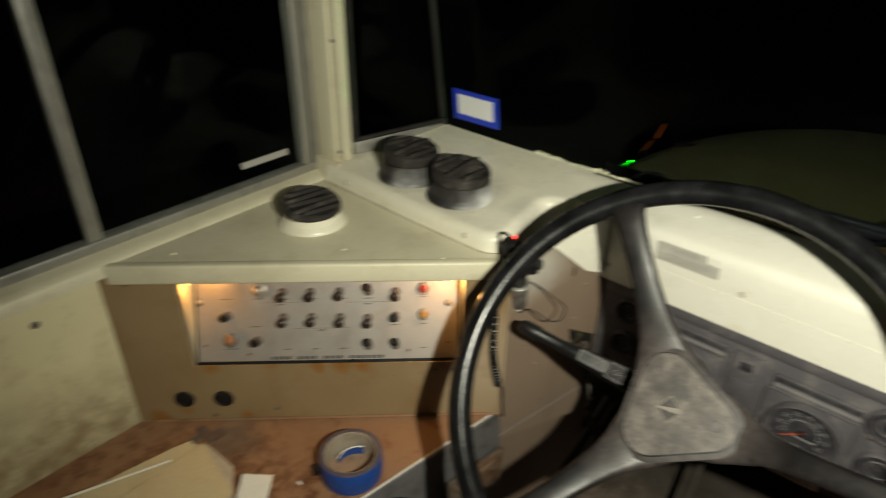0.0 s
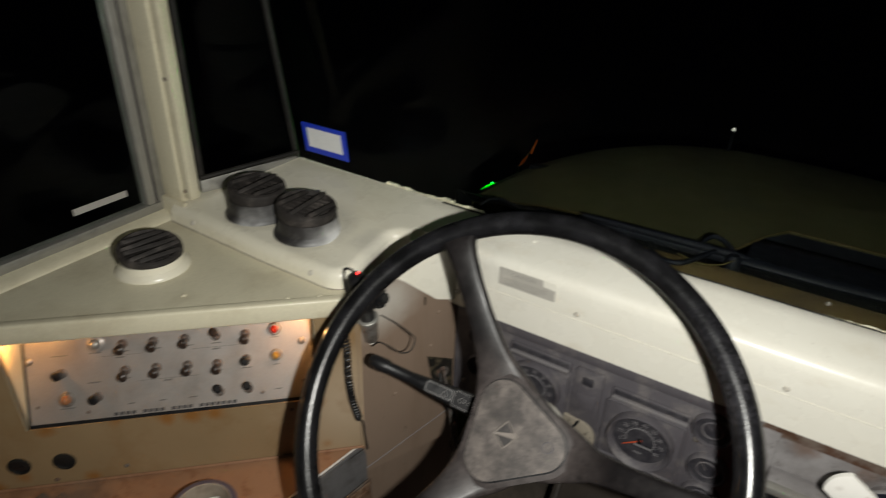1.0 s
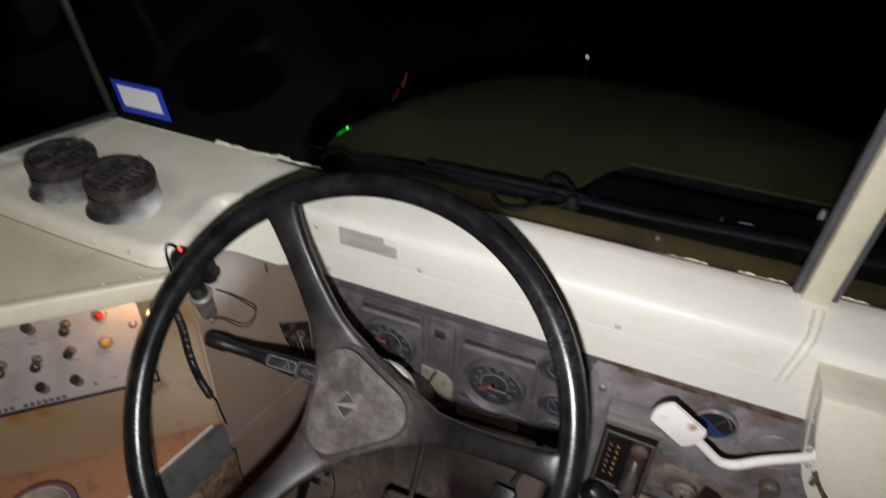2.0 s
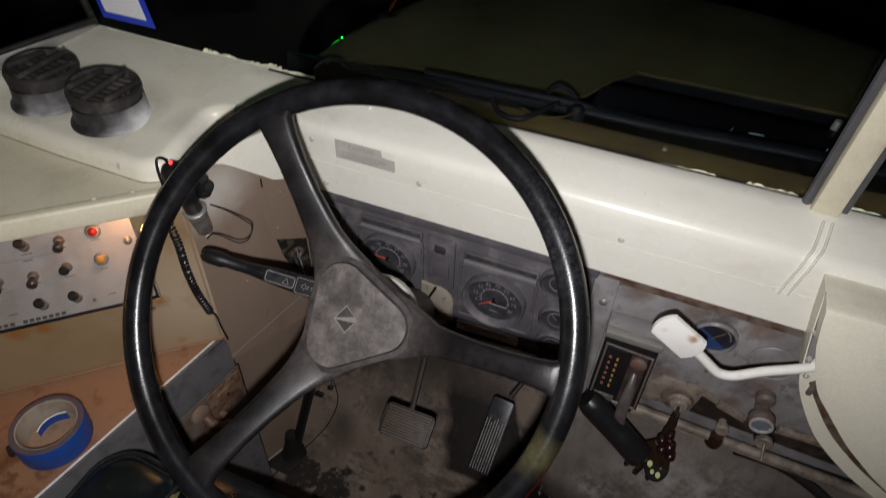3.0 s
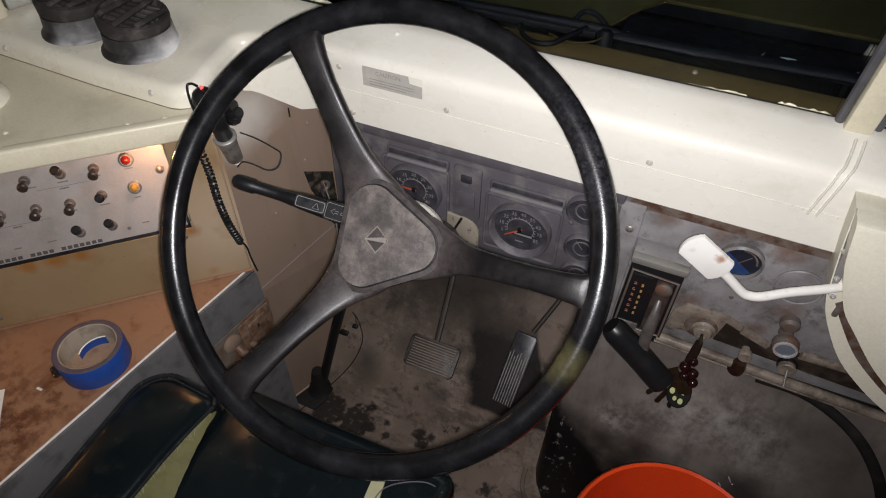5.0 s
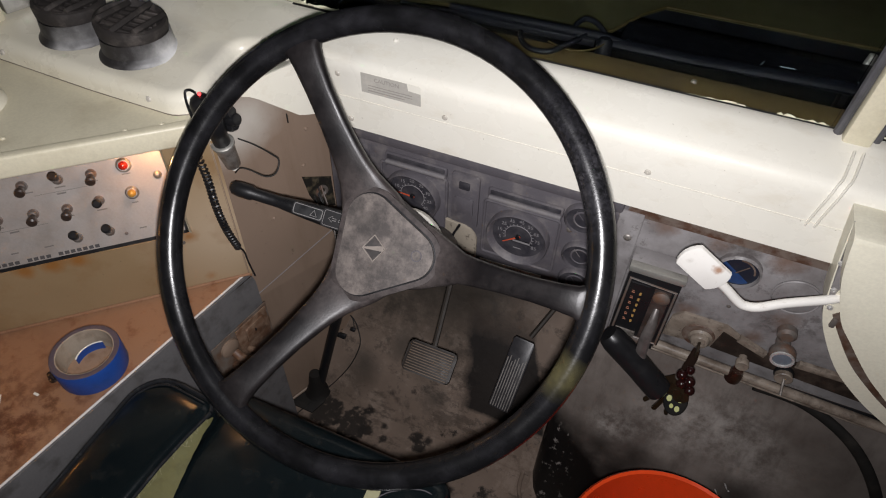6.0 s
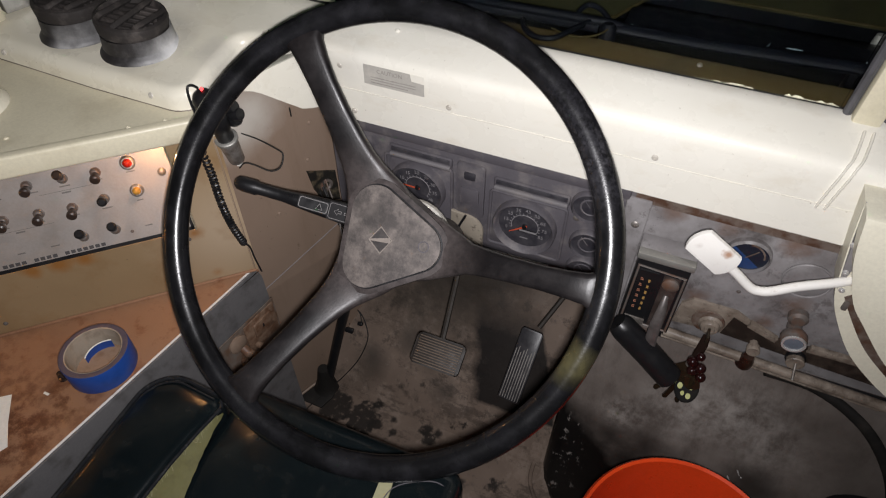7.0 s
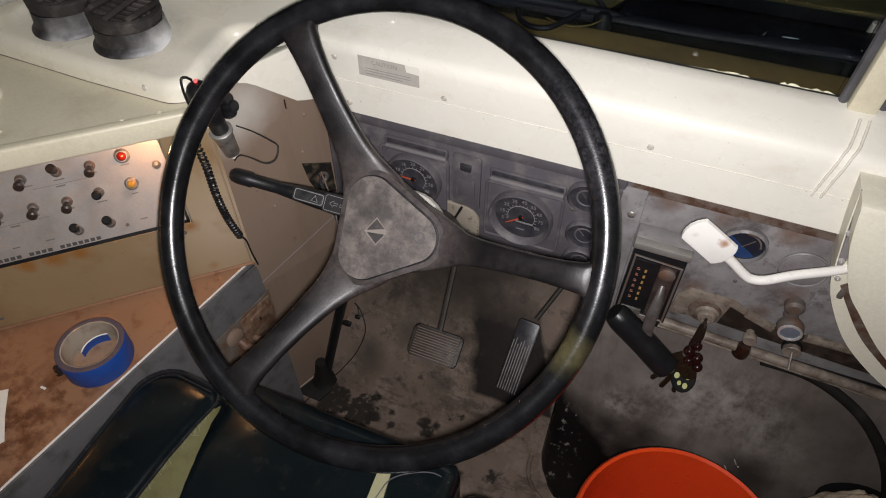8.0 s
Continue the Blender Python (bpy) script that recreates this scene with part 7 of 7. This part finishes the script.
# Black sheet added so that the engine bay stays dark.
part("engine_bay_dark_sheet", box((-0.10, 1.47, 0.15), (1.10, 1.49, 0.812)), PITCH, hood, "black sheet standing for the unlit engine bay")
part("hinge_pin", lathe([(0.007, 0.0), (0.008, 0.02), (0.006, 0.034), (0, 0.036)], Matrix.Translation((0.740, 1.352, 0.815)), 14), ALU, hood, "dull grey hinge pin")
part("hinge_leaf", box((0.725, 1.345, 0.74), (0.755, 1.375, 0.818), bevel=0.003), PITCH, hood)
cowl = thing("cowl_panel", (0.6, 1.13, 0.7), "dark yellow cowl strip below the windshield", "cowl")
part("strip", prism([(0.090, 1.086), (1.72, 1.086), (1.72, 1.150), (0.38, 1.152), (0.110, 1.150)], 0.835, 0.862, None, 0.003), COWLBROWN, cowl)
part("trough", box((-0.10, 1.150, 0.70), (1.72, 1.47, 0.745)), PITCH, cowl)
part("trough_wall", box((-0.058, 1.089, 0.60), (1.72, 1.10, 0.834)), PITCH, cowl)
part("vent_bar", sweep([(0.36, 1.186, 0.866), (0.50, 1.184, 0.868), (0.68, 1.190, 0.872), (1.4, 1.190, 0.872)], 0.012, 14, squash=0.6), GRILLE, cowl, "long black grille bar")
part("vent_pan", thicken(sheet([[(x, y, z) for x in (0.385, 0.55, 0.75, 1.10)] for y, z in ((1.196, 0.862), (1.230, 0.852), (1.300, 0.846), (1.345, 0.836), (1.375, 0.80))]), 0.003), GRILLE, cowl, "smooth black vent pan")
def vent_z(y):
    """The height of the black vent's face."""
    return float(np.interp(y, (1.185, 1.196, 1.230, 1.300, 1.345), (0.879, 0.866, 0.8545, 0.8485, 0.8385)))


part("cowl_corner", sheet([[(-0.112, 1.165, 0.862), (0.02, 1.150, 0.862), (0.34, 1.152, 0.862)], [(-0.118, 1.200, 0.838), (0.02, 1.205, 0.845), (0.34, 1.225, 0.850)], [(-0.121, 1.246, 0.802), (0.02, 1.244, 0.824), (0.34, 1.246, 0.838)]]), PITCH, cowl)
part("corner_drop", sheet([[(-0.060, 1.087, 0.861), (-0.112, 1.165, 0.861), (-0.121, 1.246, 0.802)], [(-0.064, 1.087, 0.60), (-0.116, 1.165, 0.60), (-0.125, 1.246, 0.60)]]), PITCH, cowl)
for x, y, dx, dy in ((0.585, 1.235, 0.006, 0.020), (0.612, 1.248, 0.022, 0.002), (0.618, 1.206, 0.034, -0.004), (0.52, 1.19, 0.05, -0.002), (0.38, 1.196, 0.020, 0.0), (0.40, 1.190, 0.016, 0.004)):
    part("pale_scratch", sweep([(x, y, vent_z(y)), (x + dx * 0.5, y + dy * 0.5, vent_z(y + dy * 0.5)), (x + dx, y + dy, vent_z(y + dy))], [0.0006, 0.0013, 0.0005], 6), SCRATCH, cowl)
part("screw_dot", lathe([(0.004, 0), (0.003, 0.003), (0, 0.004)], Matrix.Translation((0.505, 1.135, 0.862)), 10), CHROME, cowl)
single("wall_front_lower", box((-0.60, 1.275, 0.0), (1.75, 1.31, 0.72)), BLACK, (0.6, 1.28, 0), "dark firewall below the windshield", "wall", kind="structure")

wip = thing("wiper", (0.25, 1.17, 0.86), "black windshield wiper with loose hose loops", "wiper")
part("arm", sweep([(0.130, 1.178, 0.872), (0.25, 1.180, 0.872), (0.37, 1.184, 0.872), (0.40, 1.186, 0.868)], [0.005, 0.007, 0.007, 0.005], 10), GRILLE, wip)
part("blade", sweep([(0.060, 1.150, 0.872), (0.18, 1.156, 0.873), (0.36, 1.162, 0.872)], 0.0045, 8, squash=1.5), GRILLE, wip)
part("pivot", lathe([(0.012, -0.02), (0.012, 0.004), (0.007, 0.010), (0, 0.011)], Matrix.Translation((0.372, 1.176, 0.866)), 18), GRILLE, wip)
part("hose_loop", sweep(smooth_path([(0.250, 1.160, 0.868), (0.262, 1.130, 0.868), (0.284, 1.110, 0.870), (0.309, 1.112, 0.872), (0.328, 1.142, 0.874), (0.345, 1.170, 0.876)], 6), 0.0042, 8), GRILLE, wip)
part("hose_loop", sweep(smooth_path([(0.322, 1.186, 0.870), (0.324, 1.200, 0.876), (0.334, 1.212, 0.880), (0.352, 1.208, 0.878), (0.368, 1.196, 0.872)], 6), 0.0038, 8), GRILLE, wip)
part("hose_loop", sweep(smooth_path([(-0.040, 1.130, 0.862), (-0.030, 1.145, 0.870), (-0.005, 1.150, 0.873), (0.020, 1.142, 0.868), (0.060, 1.150, 0.868)], 6), 0.0026, 8), PITCH, wip)
part("yellow_wire", sweep(smooth_path([(0.296, 1.150, 0.866), (0.33, 1.138, 0.866), (0.36, 1.150, 0.868), (0.375, 1.170, 0.872)], 5), 0.0013, 6), BEADPAINT, wip, "thin dull yellow wire")

mark = thing("green_marker", (-0.220, 1.500, -1.0), "small glowing green marker beside the hood", "marker lamp")
part("lens", sweep([(-0.228, 1.485, 0.712), (-0.220, 1.500, 0.718), (-0.208, 1.520, 0.722)], [0.0010, 0.0024, 0.0010], 8), GREENLENS, mark)
part("stem", box((-0.224, 1.494, -1.0), (-0.216, 1.506, 0.716)), PITCH, mark)
orange = thing("orange_marker", (-0.566, 2.45, -1.0), "dim orange marker lamp on the fender", "marker lamp")
part("lens", sweep([(-0.565, 2.45, 0.375), (-0.550, 2.45, 0.400), (-0.535, 2.45, 0.425)], [0.003, 0.007, 0.003], 10), ORANGELENS, orange)
part("stem", box((-0.572, 2.44, -1.0), (-0.560, 2.465, 0.378)), BLACK, orange)
part("lens", sweep([(-0.520, 2.45, 0.440), (-0.500, 2.45, 0.500)], [0.005, 0.003], 8), ORANGELENS, orange)
part("lens_holder", rod((-0.566, 2.455, 0.372), (-0.498, 2.455, 0.505), 0.002, 6), BLACK, orange)
orn = thing("hood_ornament", (0.248, 1.878, 0.79), "tiny hood ornament with its glint drawn as a glowing tip", "ornament")
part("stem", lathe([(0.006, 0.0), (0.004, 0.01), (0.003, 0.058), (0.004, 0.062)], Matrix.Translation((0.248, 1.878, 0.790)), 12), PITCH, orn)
# The ornament's glint is put in as a small glowing tip.
part("lens", lathe([(0.004, 0.0), (0.005, 0.003), (0.003, 0.007), (0, 0.008)], Matrix.Translation((0.248, 1.878, 0.852)), 12), GLINTGLOW, orn)
single("ground", box((-300, -300, -1.2), (300, 300, -1.0)), ASPHALT, (0, 0, -1.0), "dark night ground outside the bus", "ground", kind="structure")
